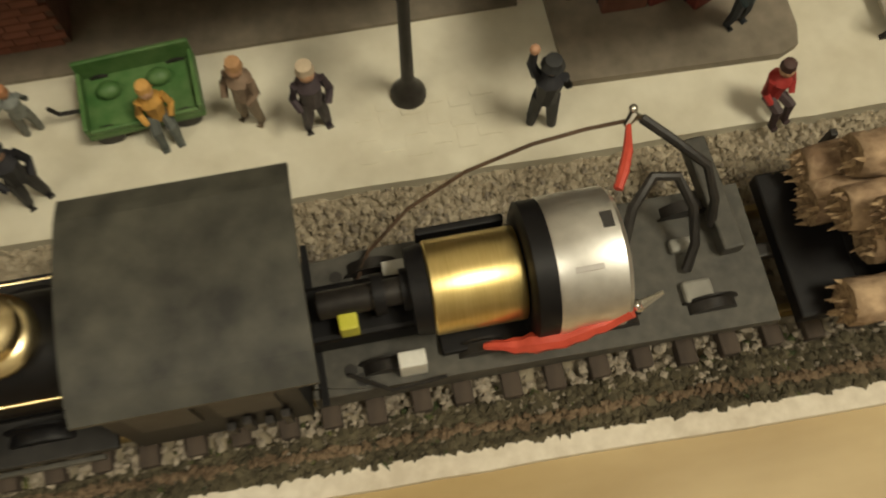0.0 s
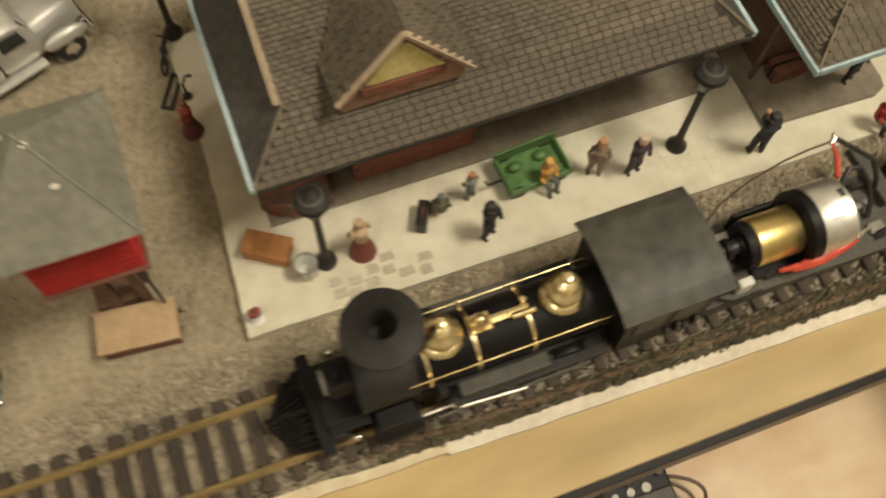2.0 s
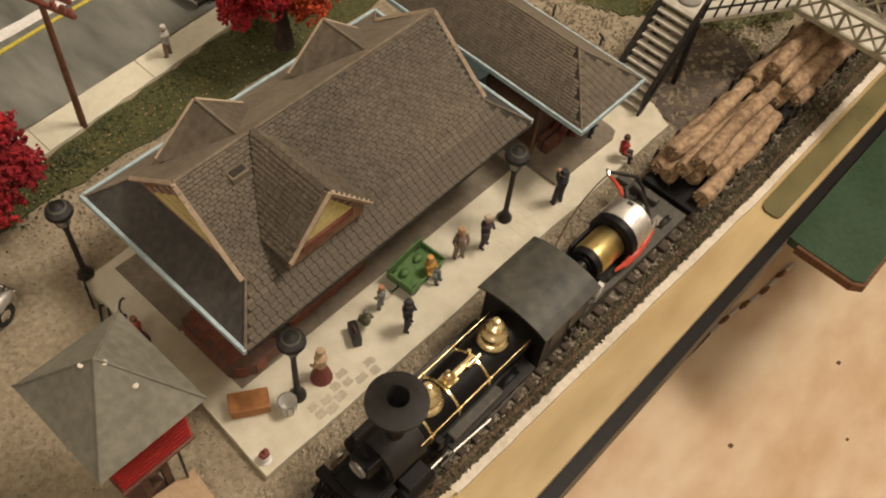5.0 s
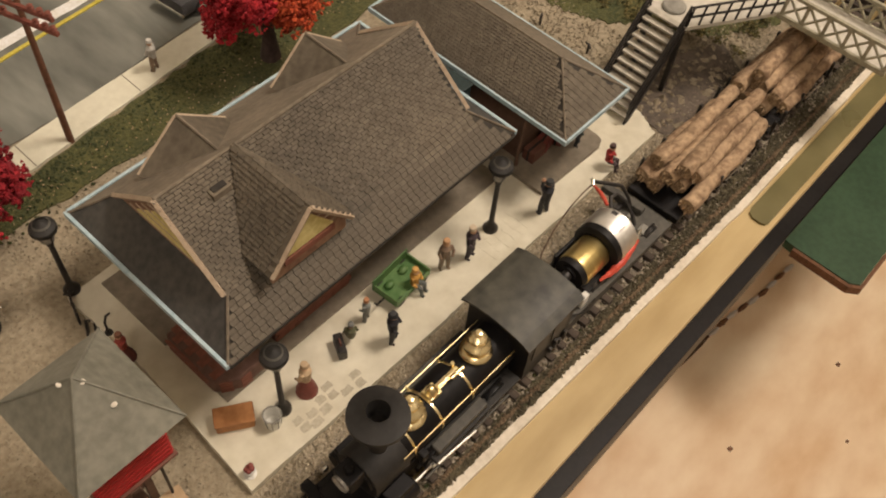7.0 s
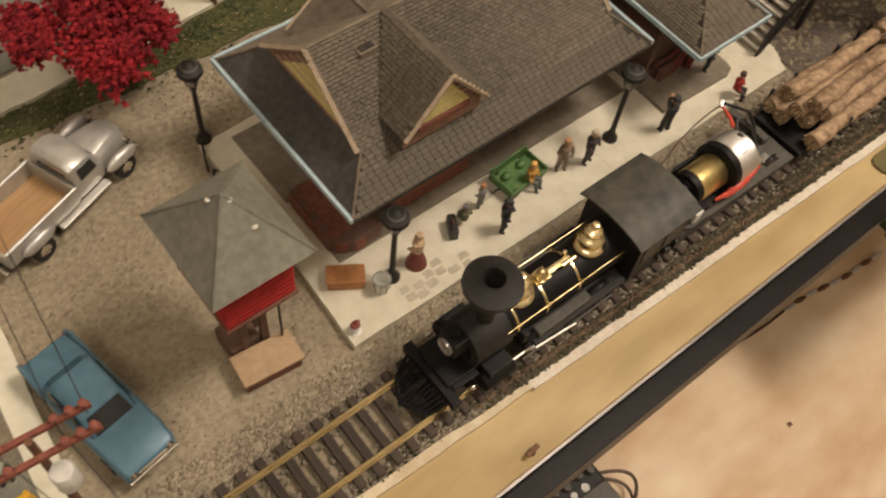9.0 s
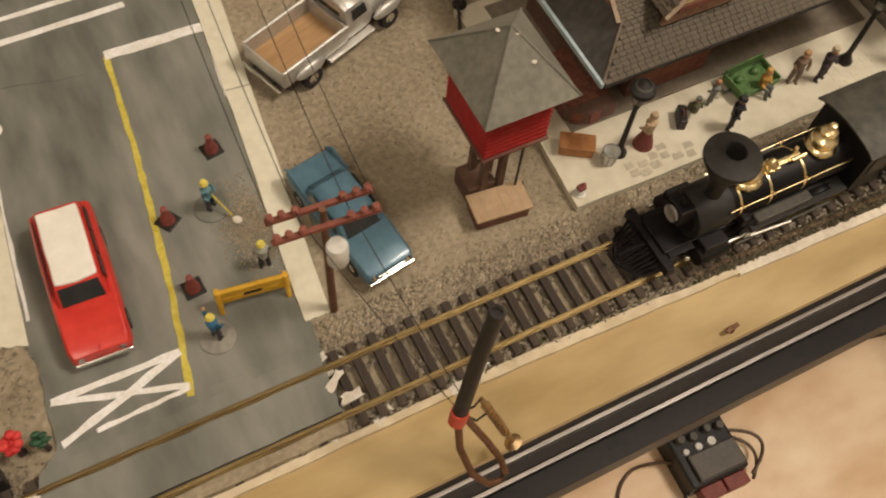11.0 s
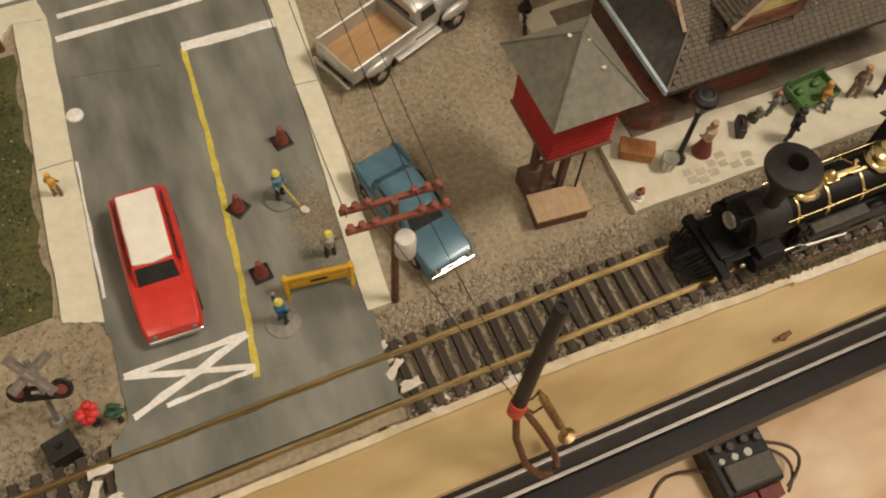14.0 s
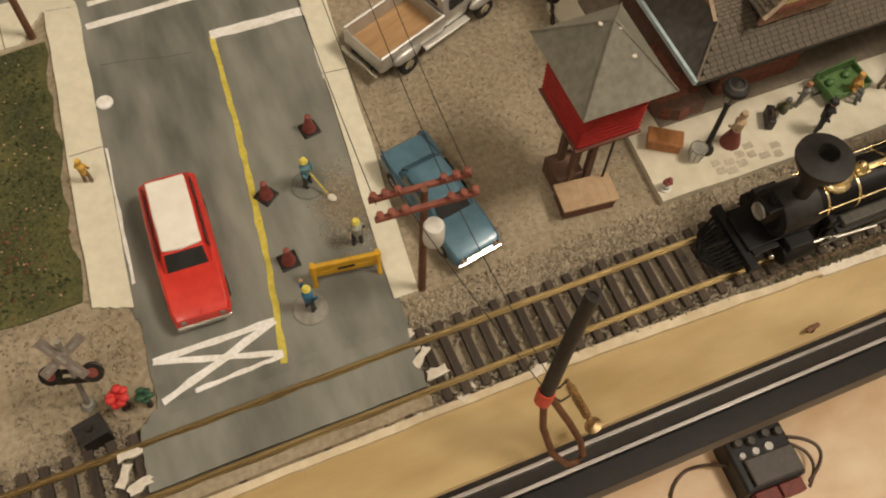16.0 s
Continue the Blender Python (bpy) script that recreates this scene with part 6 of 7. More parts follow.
def loft(c, secs, mi=0):
    """A body through cross-sections: x, then half-width and height outline points mirrored about the middle."""
    rings = [[c.verts.new((x, y, z)) for y, z in pts] + [c.verts.new((x, -y, z)) for y, z in reversed(pts)] for x, pts in secs]
    n = len(rings[0])
    for a, b_ in zip(rings, rings[1:]):
        for i in range(n):
            c.faces.new((a[i], a[(i + 1) % n], b_[(i + 1) % n], b_[i])).material_index = mi
    c.faces.new(list(reversed(rings[0]))).material_index = mi
    c.faces.new(rings[-1]).material_index = mi
    bmesh.ops.recalc_face_normals(c, faces=c.faces)
    return c


def sec(x, w, zb, zt, r=1.2, tuck=0.92):
    return (x, [(w * tuck, zb), (w, zb + r), (w, zt - r * 1.4), (w - r * 0.8, zt - 0.3), (w * 0.55, zt)])


def blue_car():
    t = thing("blue_sedan", "steel-blue fifties sedan parked in the gravel yard", "car", -77.4, 29.4, 0.1, 280.0)
    c = B(); loft(c, [sec(-26.5, 8.6, 3.6, 9.2), sec(-25.5, 9.6, 2.8, 10.6), sec(-16, 10.1, 2.6, 10.8), sec(0, 10.2, 2.6, 10.6), sec(14, 10.0, 2.6, 10.4), sec(24, 9.6, 2.8, 9.8), sec(26, 8.8, 3.6, 8.6)])
    body = bevelled(part("body", c, BLUEPAINT, t, "steel-blue body", True))
    c = B(); loft(c, [(-15.5, [(8.4, 10.2), (8.2, 10.3), (7.6, 10.4), (6, 10.5), (4, 10.5)]), (-11.0, [(8.6, 10.2), (8.2, 12.6), (7.6, 14.6), (6.6, 15.4), (4, 15.8)]), (-2, [(8.7, 10.2), (8.3, 12.8), (7.6, 15.2), (6.6, 16.0), (4, 16.4)]), (4.4, [(8.6, 10.2), (8.2, 12.4), (7.4, 14.8), (6.4, 15.5), (4, 15.9)]), (9.6, [(8.2, 10.2), (8, 10.3), (7.4, 10.4), (6, 10.5), (4, 10.5)])])
    bevelled(part("roof", c, BLUEPAINT, t, "", True))
    c = B(); plate(c, [(9.9, -6.6, 10.75), (9.9, 6.6, 10.75), (5.2, 5.9, 15.45), (5.2, -5.9, 15.45)], 0.5); part("windscreen", c, GLASSDARK, t, "dark windscreen")
    c = B(); plate(c, [(-11.9, -5.9, 14.9), (-11.9, 5.9, 14.9), (-15.9, 6.6, 10.8), (-15.9, -6.6, 10.8)], 0.5); part("rear_window", c, BLUEDARK, t)
    for s in (-1, 1):
        c = B(); plate(c, [(-12, s * 8.75, 10.8), (6, s * 8.75, 10.8), (3.5, s * 8.2, 14.6), (-9.5, s * 8.2, 14.6)][::s], 0.3); part("side_window", c, GLASSDARK, t)
        c = B(); cyl(c, (25.6, s * 6.8, 7.4), (26.9, s * 6.8, 7.4), 1.4, 1.2, 12); part("headlight", c, CHROME, t, smooth=True)
        c = B(); tube(c, [(-27, s * 8.6, 9.0), (-24, s * 9.0, 11.8), (-14, s * 9.4, 11.4)], [0.9, 0.8, 0.3], 6); part("tail_fin", c, BLUEPAINT, t, smooth=True)
        c = B(); box(c, -27.2, -26.3, s * 8.0 - 0.9, s * 8.0 + 0.9, 6.4, 8.6, 0.2); part("tail_light", c, CONERED, t)
    c = B(); box(c, 26, 27.3, -9.2, 9.2, 3.6, 6.2, 0.5); part("front_bumper", c, CHROME, t, "chrome bumper")
    c = B(); box(c, -27.6, -26.4, -9.2, 9.2, 3.6, 5.8, 0.5); part("rear_bumper", c, CHROME, t, "chrome bumper")
    c = B(); box(c, 26, 26.8, -5.4, 5.4, 6.2, 8.2, 0.2); part("grille", c, CHROME, t)
    wheels(t, [(-16.5, 9.0), (-16.5, -9.0), (16.5, 9.0), (16.5, -9.0)], 3.9, 2.4)


def red_wagon():
    t = thing("red_station_wagon", "red station wagon with a white roof standing on the street", "car", -167.6, 42.2, 0.5, 267.5)
    c = B(); loft(c, [sec(-28.4, 9.6, 3.4, 11), sec(-27.2, 10.3, 2.8, 12), sec(-10, 10.7, 2.6, 12), sec(8, 10.6, 2.6, 11.4), sec(24, 10.1, 2.8, 10.2), sec(27, 9.3, 3.4, 8.6)])
    bevelled(part("body", c, REDPAINT, t, "glossy red body", True))
    c = B(); loft(c, [(-25.4, [(8.3, 11.4), (8.0, 12.6), (7.8, 14.6), (7.0, 15.8), (4, 16.0)]), (-20, [(8.6, 11.4), (8.2, 13), (8.0, 15.4), (7.2, 16.8), (4, 17.2)]), (0, [(8.6, 11.4), (8.2, 13), (7.9, 15.4), (7.1, 16.8), (4, 17.2)]), (5.2, [(8.5, 11.2), (8.1, 12.4), (7.8, 14.6), (7.0, 16.0), (4, 16.4)]), (9.4, [(8.3, 11.0), (8.1, 11.1), (7.8, 11.2), (7.0, 11.3), (4, 11.3)])])
    bevelled(part("cabin", c, REDPAINT, t, "", True))
    c = B(); prism(c, wave([(-23.8, -6.8), (4.2, -6.8), (5.2, 0), (4.2, 6.8), (-23.8, 6.8)], 4, 0.15, 3), 16.2, 17.75); bevelled(part("roof", c, WHITEPAINT, t, "matt white roof", True), 0.6)
    c = B(); plate(c, [(9.7, -6.9, 11.55), (9.7, 6.9, 11.55), (5.6, 6.4, 16.3), (5.6, -6.4, 16.3)], 0.5); part("windscreen", c, GLASSDARK, t, "dark windscreen")
    for s in (-1, 1):
        for x0, x1 in ((-23, -13.5), (-12.5, -4.5), (-3.5, 4.5)):
            c = B(); plate(c, [(x0, s * 8.62, 12.4), (x1, s * 8.62, 12.4), (x1, s * 8.2, 15.6), (x0, s * 8.2, 15.6)][::s], 0.4); part("side_window", c, GLASSDARK, t)
        c = B(); cyl(c, (26.2, s * 6.6, 6.9), (27.3, s * 6.6, 6.9), 1.2, 1.0, 12); part("headlight", c, GLOBE, t, smooth=True)
        c = B(); box(c, -28.7, -28.0, s * 7.6 - 0.8, s * 7.6 + 0.8, 6.4, 9, 0.2); part("tail_light", c, CONERED, t)
    c = B(); box(c, 27, 28.3, -9.2, 9.2, 3.4, 5.8, 0.5); part("front_bumper", c, CHROME, t, "chrome bumper")
    c = B(); box(c, -29.6, -28.2, -9.6, 9.6, 3.4, 5.8, 0.5); part("rear_bumper", c, CHROME, t, "chrome bumper")
    c = B(); box(c, 6, 26, -0.25, 0.25, 10.3, 10.9, 0.1, Matrix.Rotation(0.045, 4, "Y")); part("bonnet_ridge", c, REDPAINT, t)
    wheels(t, [(-16.5, 9.4), (-16.5, -9.4), (16.5, 9.4), (16.5, -9.4)], 4.0, 2.4)


def silver_truck():
    t = thing("silver_pickup", "silver fifties pickup truck with a wooden load bed", "pickup truck", -51.6, 111.6, 0.1, 21.0)
    t.scale = (1.14, 1.14, 1.14)
    c = B(); box(c, -27, 24, -6.6, 6.6, 3.2, 5.4, 0.4); part("frame", c, IRON, t)
    c = B(); box(c, -26.5, 2.0, -9.0, 9.0, 5.4, 6.6, 0.2); bed = part("bed_floor", c, BEDWOOD, t, "bare wooden load bed")
    for q in ((-26.5, 2.0, -9.8, -9.0, 5.6, 12.2), (-26.5, 2.0, 9.0, 9.8, 5.6, 12.2), (1.4, 2.4, -9.6, 9.6, 5.6, 12.6), (-27.4, -26.5, -9.6, 9.6, 5.6, 12.0)):
        c = B(); box(c, *q, 0.25); part("bed_side", c, SILVERPAINT, t)
    for s in (-1, 1):
        c = B(); cyl(c, (-27, s * 9.5, 12.4), (2.2, s * 9.5, 12.4), 0.7, seg=8); part("bed_rail", c, SILVERPAINT, t, smooth=True)
    c = B(); loft(c, [(2.8, [(8.6, 5), (9.2, 8), (9.0, 12.4), (7.8, 17.4), (4.6, 18.6)]), (4.6, [(8.9, 5), (9.5, 8), (9.3, 12.6), (8.2, 18.2), (4.8, 19.8)]), (9.4, [(8.9, 5), (9.5, 8), (9.3, 12.6), (8.2, 18.2), (4.8, 19.8)]), (12.2, [(8.8, 5), (9.3, 8), (9.1, 12.4), (7.8, 16.8), (4.6, 18.4)]), (14.8, [(8.4, 5), (8.8, 8), (8.6, 11.8), (7.2, 12.6), (4.4, 13.2)])])
    bevelled(part("cab", c, SILVERPAINT, t, "rounded silver cab", True))
    c = B(); loft(c, [(14.2, [(7.4, 5), (7.6, 8), (7.2, 11.2), (5.6, 13.0), (2.6, 13.7)]), (21, [(6.2, 5), (6.4, 8), (6.0, 11.0), (4.6, 12.8), (2.2, 13.5)]), (26.2, [(5.0, 5), (5.2, 7.6), (4.8, 10.2), (3.6, 12.0), (1.8, 12.7)]), (28.2, [(4.4, 5.2), (4.6, 7), (4.2, 9.2), (3.0, 10.8), (1.4, 11.4)])])
    bevelled(part("bonnet", c, SILVERPAINT, t, "", True))
    c = B(); plate(c, [(14.7, -6.6, 12.9), (14.7, 6.6, 12.9), (12.5, 6.6, 17.4), (12.5, -6.6, 17.4)], 0.5); part("windscreen", c, GLASSDARK, t, "dark windscreen")
    c = B(); plate(c, [(2.5, 5.5, 13.8), (2.5, -5.5, 13.8), (3.1, -5.0, 17.2), (3.1, 5.0, 17.2)], 0.5); part("rear_window", c, GLASSDARK, t)
    for s in (-1, 1):
        c = B(); plate(c, [(5, s * 9.35, 13.2), (11.8, s * 9.25, 13.2), (11, s * 8.5, 17.0), (5.2, s * 8.5, 17.0)][::s], 0.4); part("side_window", c, GLASSDARK, t)
        for x in (-16.5, 20.8):
            c = B(); ball(c, (x, s * (10.8 if x < 0 else 10.2), 8.0), (6.6, 1.9, 2.8), 0, 16); part("fender", c, SILVERPAINT, t, smooth=True)
        c = B(); box(c, -8, 13.5, s * 10.2 - 1.5, s * 10.2 + 1.5, 3.6, 4.6, 0.3); part("running_board", c, SILVERPAINT, t)
        c = B(); cyl(c, (26.4, s * 8.2, 7.6), (27.6, s * 8.2, 7.6), 1.5, 1.2, 12); part("headlight", c, CHROME, t, smooth=True)
    c = B(); box(c, 28.2, 29.4, -9.6, 9.6, 3.6, 5.6, 0.5); part("front_bumper", c, CHROME, t, "chrome bumper")
    c = B(); box(c, -29.4, -28.2, -9.6, 9.6, 3.4, 5.2, 0.5); part("rear_bumper", c, CHROME, t, "chrome bumper")
    for s in (-1, 1):
        c = B(); tube(c, [(-27.2, s * 5, 4.6), (-28.6, s * 5, 4.4)], 0.5, 6); part("bumper_bracket", c, IRON, t)
    c = B(); box(c, 27.6, 28.6, -3.8, 3.8, 5.8, 9.6, 0.3); part("grille", c, CHROME, t)
    wheels(t, [(-16.5, 11.2), (-16.5, -11.2), (20.8, 10.6), (20.8, -10.6)], 4.2, 2.6)


blue_car(); red_wagon(); silver_truck()
dk = thing("dark_car", "dark grey car parked at the far kerb", "car", 152, 203, 0.3, 6)
c = B(); loft(c, [sec(-27, 8.8, 3.4, 10), sec(-10, 9.8, 2.6, 11), sec(8, 9.8, 2.6, 11), sec(24, 9.4, 2.8, 10), sec(27, 8.6, 3.4, 8.6)]); part("body", c, paint(0.05, 0.05, 0.055), dk, "", True)
c = B(); loft(c, [sec(-14, 7.6, 10, 11.2), sec(-8, 8, 10, 16), sec(5, 8, 10, 16), sec(10, 7.6, 10, 11.2)]); part("cabin", c, GLASSDARK, dk, "", True)
c = B(); box(c, -28.2, -27, -9, 9, 3.6, 5.6, 0.4); part("bumper", c, CHROME, dk)
wheels(dk, [(-16.5, 8.7), (-16.5, -8.7), (16.5, 8.7), (16.5, -8.7)], 4.0, 2.4)

# ---------------------------------------------------------------- utility poles and wires
def pole(x, y, h, turn, can, arms=1):
    t = thing("utility_pole", "red-brown wooden utility pole with insulator crossarms", "utility pole", x, y, 0, turn, group="utility poles")
    c = B(); cyl(c, (0, 0, 0), (0, 0, h), 1.5, 1.1, 12); part("post", c, POLEWOOD, t, smooth=True)
    for k in range(2):
        off = (k * 2 - 1) * (0 if arms == 1 else 3.4)
        z = h - 4.0 - (6.5 * k if arms == 1 else 0)
        c = B(); box(c, -16, 16, off - 0.8 - (1.2 if arms == 1 else 0), off + 0.8 - (1.2 if arms == 1 else 0), z - 0.9, z + 0.9, 0.2); arm = part("crossarm", c, ARMRED, t, "red-brown crossarm")
        for x_ in (-14.5, -11, -7, 7, 11, 14.5):
            c = B(); lathe(c, [(0.9, 0), (1.3, 0.7), (0.8, 1.3), (1.1, 1.9), (0, 2.4)], 10, Matrix.Translation((x_, off - (1.2 if arms == 1 else 0), z + 0.9))); part("insulator", c, ARMRED, arm, smooth=True)
    if can:
        c = B(); lathe(c, [(0, 0), (3.2, 0), (3.4, 0.6), (3.4, 8.6), (3.0, 9.6), (0, 9.8)], 18, Matrix.Translation((2.2, -3.4, h - 26))); part("transformer", c, BINWHITE, t, "pale grey transformer can", smooth=True)
    return t


pole(-95.5, 1.5, 66, -4, True, 2)
pole(47.7, 167.5, 76, -72, False)
pole(-199, 163, 92, 12, False)
for k, x in enumerate((-14.5, -7, 7, 14.5)):
    a = Vector((-95.5 + x, 1.5 - x * 0.07, 64.5))
    q = Vector((-78 + x * 1.2, 240, 70))
    cable("utility_wire", [a.lerp(q, f) + Vector((0, 0, -14 * 4 * f * (1 - f))) for f in np.linspace(0, 1, 14)], 0.16, IRON, "thin dark wire strung from the crossarm")
far = pole(-78, 241, 76, 4, False)

# ---------------------------------------------------------------- trees
def tree(x, y, h, r, leaf, seed, label, second=None):
    g = random.Random(seed)
    t = thing("tree", label, "tree", x, y, 0, group="autumn trees")
    c = B(); tube(c, [(0, 0, -0.5), (0.4, 0.2, h * 0.2), (-0.3, 0.5, h * 0.42)], [5.0, 3.2, 2.6], 12); part("trunk", c, TRUNK, t, smooth=True)
    lobes = []
    for k in range(11):
        a = k * 2.4 + g.uniform(-0.3, 0.3)
        tip = Vector((math.cos(a) * r * g.uniform(0.35, 0.95), math.sin(a) * r * g.uniform(0.35, 0.85), h * g.uniform(0.55, 0.95)))
        c = B(); tube(c, [(-0.3, 0.5, h * 0.36), tip * 0.5 + Vector((0, 0, h * 0.2)), tip], [1.5, 0.9, 0.3], 6); part("limb", c, TRUNK, t, smooth=True)
        lobes.append((tip, r * g.uniform(0.24, 0.44)))
    lobes.append((Vector((0, 0, h * 0.8)), r * 0.45))
    vs, fs, tone = [], [], []
    for lobe, lr in lobes:
        for _ in range(900):
            d = Vector((g.gauss(0, 1), g.gauss(0, 1), g.gauss(0, 0.8))).normalized()
            d = d * lr * (g.random() ** 0.4) * (1 + 0.9 * noise.noise(lobe * 0.2 + d * 1.7))
            p = lobe + d
            s = g.uniform(0.55, 1.35)
            i = len(vs)
            q = Euler((g.uniform(0, 6), g.uniform(0, 6), g.uniform(0, 6))).to_matrix()
            for v in ((1, 0, 0), (-0.5, 0.9, 0.2), (-0.5, -0.9, 0.2), (0, 0, 1.1), (0.1, 0.1, -0.9)):
                vs.append((p + q @ (Vector(v) * s * g.uniform(0.75, 1.25))) * MM)
            tone += [1 if second and p.x - 0.5 * p.y < 0 else 0] * 6
            fs += [(i, i + 1, i + 3), (i + 1, i + 2, i + 3), (i + 2, i, i + 3), (i + 1, i, i + 4), (i + 2, i + 1, i + 4), (i, i + 2, i + 4)]
    me = bpy.data.meshes.new("crown"); me.from_pydata(vs, [], fs); me.materials.append(leaf)
    if second:
        me.materials.append(second)
        me.polygons.foreach_set("material_index", tone)
    o = new("crown", me); o.parent = t
    return t


tree(140, 149, 52, 25, LEAFORANGE, 4, "autumn tree with an orange and crimson foam crown", LEAFRED)
tree(-9, 150, 47, 30, LEAFRED, 9, "autumn tree with a bright crimson foam crown")

# ---------------------------------------------------------------- footbridge with stairs
fb = thing("footbridge", "pale steel footbridge with stairs over the track", "footbridge")
N_ = 12
for k in range(N_):
    x, z = 221 + 29 * k / N_, 2.8 + 37.5 * (k + 1) / N_
    c = B(); box(c, x, x + 3.1, 10.4, 27.5, z - 0.9, z, 0.1); part("step", c, STAIRGREY, fb)
for y in (9.8, 28.0):
    c = B(); solid(c, [(220, y - 0.5, 2.8), (223, y - 0.5, 2.8), (251, y - 0.5, 38), (251, y - 0.5, 41)], [(220, y + 0.5, 2.8), (223, y + 0.5, 2.8), (251, y + 0.5, 38), (251, y + 0.5, 41)]); part("stringer", c, IRON, fb)
    for hgt in (5.5, 10.5):
        c = B(); tube(c, [(221, y, 4 + hgt), (250.5, y, 40 + hgt)], 0.55, 6); part("handrail", c, IRON, fb)
    for k in range(8):
        f = k / 7
        c = B(); tube(c, [(221 + 29.5 * f, y, 4 + 36 * f), (221 + 29.5 * f, y, 14.5 + 36 * f)], 0.5, 6); part("baluster", c, IRON, fb)
c = B(); prism(c, [(250, 9), (290, -15), (310, -15), (310, 32), (250, 30)], 38.4, 40.2); part("landing", c, DECK, fb, "pale grey landing deck")
pts = [Vector((250.5 + 39.5 * f, 9.3 - 24 * f, 0)) for f in np.linspace(0, 1, 9)]
for z in (45.2, 50.2):
    c = B(); tube(c, [p + Vector((0, 0, z)) for p in pts], 0.55, 6); part("handrail", c, IRON, fb)
for p in pts:
    c = B(); tube(c, [p + Vector((0, 0, 40)), p + Vector((0.8, -0.5, 50.2))], 0.5, 6); part("baluster", c, IRON, fb)
for x, y in ((252, 11), (252, 28), (308, 30)):
    c = B(); box(c, x - 1, x + 1, y - 1, y + 1, 0, 38.4); part("post", c, IRON, fb)
c = B(); lathe(c, [(0, 40.2), (5.2, 40.2), (5.2, 41.4), (4.6, 41.8), (0, 41.8)], 24, Matrix.Translation((257, 20, 0))); part("round_base", c, DISCGREY, fb)
c = B(); box(c, 289, 310, -64, -15, 38.6, 40.2); part("deck", c, DECK, fb, "pale bridge deck")
for x in (288.2, 310.8):
    for z0, z1 in ((38.0, 40.2), (50.0, 51.6)):
        c = B(); box(c, x - 0.9, x + 0.9, -64.5, -13, z0, z1, 0.2); part("chord", c, TRUSS, fb)
    for k in range(6):
        y = -15 - k * 9.7
        c = B(); box(c, x - 0.6, x + 0.6, y - 0.7, y + 0.7, 40, 50.2); part("truss_post", c, TRUSS, fb)
        if k < 5:
            for a, d in ((40.2, 50), (50, 40.2)):
                c = B(); tube(c, [(x, y, a), (x, y - 9.7, d)], 0.6, 4); part("brace", c, TRUSS, fb)
b = B(); prism(b, wave([(228, -14), (288, -14), (300, 8), (262, 34), (236, 36)], 5, 1.5, 7), -1, 0.9)
solo("earth_bank", b, DIRT, "dark earth and rubble under the stairs", "earth", kind="stuff")
spots = [(rnd.uniform(230, 300), rnd.uniform(-12, 40), 1.0, rnd.uniform(0.6, 2.2)) for _ in range(260)]
scatter("rubble", PEBBLE, spots, "grey rubble stones under the stairs", "rubble")

# ---------------------------------------------------------------- loose things on the platform
cr = thing("bench_chest", "orange-brown wooden chest lying on the platform", "chest", 12.2, 22.4, P, -33)
c = B(); box(c, -6.4, 6.4, -3.4, 3.4, 0, 4.6, 0.5); part("body", c, CRATEWOOD, cr)
c = B(); box(c, -6.8, 6.8, -3.8, 3.8, 4.6, 5.6, 0.4); part("lid", c, CRATEWOOD, cr)
tc = thing("trash_can", "whitish ribbed trash can with a wire rim", "trash can", 20.6, 12.6, P)
c = B(); lathe(c, [(0, 0), (2.5, 0), (3.0, 6.6), (3.2, 6.8), (2.9, 6.9), (2.4, 1.2), (0, 1.0)], 20); part("bin", c, BINWHITE, tc, smooth=True)
c = B(); tube(c, [(3.1 * math.cos(a), 3.1 * math.sin(a), 7.0) for a in np.linspace(0, 6.2832, 21)], 0.3, 6); part("rim", c, DISCGREY, tc, smooth=True)
for k in range(8):
    a = k * math.pi / 4
    c = B(); tube(c, [(2.6 * math.cos(a), 2.6 * math.sin(a), 0.4), (3.15 * math.cos(a), 3.15 * math.sin(a), 6.6)], 0.2, 5); part("rib", c, DISCGREY, tc)
pt = thing("flower_pot", "small white pot with a dark red plant", "flower pot", 3.6, 4.8, P)
c = B(); lathe(c, [(0, 0), (2.2, 0), (2.3, 0.6), (1.5, 0.9), (1.8, 2.6), (0, 2.6)], 16); part("pot", c, BINWHITE, pt, smooth=True)
for k in range(6):
    c = B(); ball(c, (0.9 * math.cos(k * 1.3), 0.9 * math.sin(k * 1.3), 3.4 + 0.35 * k), (1.0, 1.0, 0.9)); part("bloom", c, CONERED, pt, smooth=True)
tk = thing("black_suitcase", "dark grey-brown suitcase standing on the platform", "suitcase", 56.0, 17.0, P, 63)
c = B(); box(c, -4.2, 4.2, -1.6, 1.6, 0, 5.4, 0.5); part("body", c, IRON, tk)
c = B(); tube(c, [(-1.4, 0, 5.3), (-1.2, 0, 6.3), (1.2, 0, 6.3), (1.4, 0, 5.3)], 0.3, 6); part("handle", c, BROWNPAINT, tk)
gc = thing("green_cart", "bright green baggage cart on the platform", "baggage cart", 91.0, 20.5, P, 4)
c = B(); box(c, -9.8, 9.8, -6.0, 6.0, 2.6, 4.2, 0.3); part("bed", c, CARTGREEN, gc)
for q in ((-9.8, 9.8, 5.2, 6.0, 4.2, 8.8), (-9.8, -9.0, -6, 5.2, 4.2, 6.6), (9.0, 9.8, -6, 5.2, 4.2, 6.6), (-9.0, 9.0, -6.0, -5.3, 4.2, 5.4)):
    c = B(); box(c, *q, 0.25); part("side", c, CARTGREEN, gc)
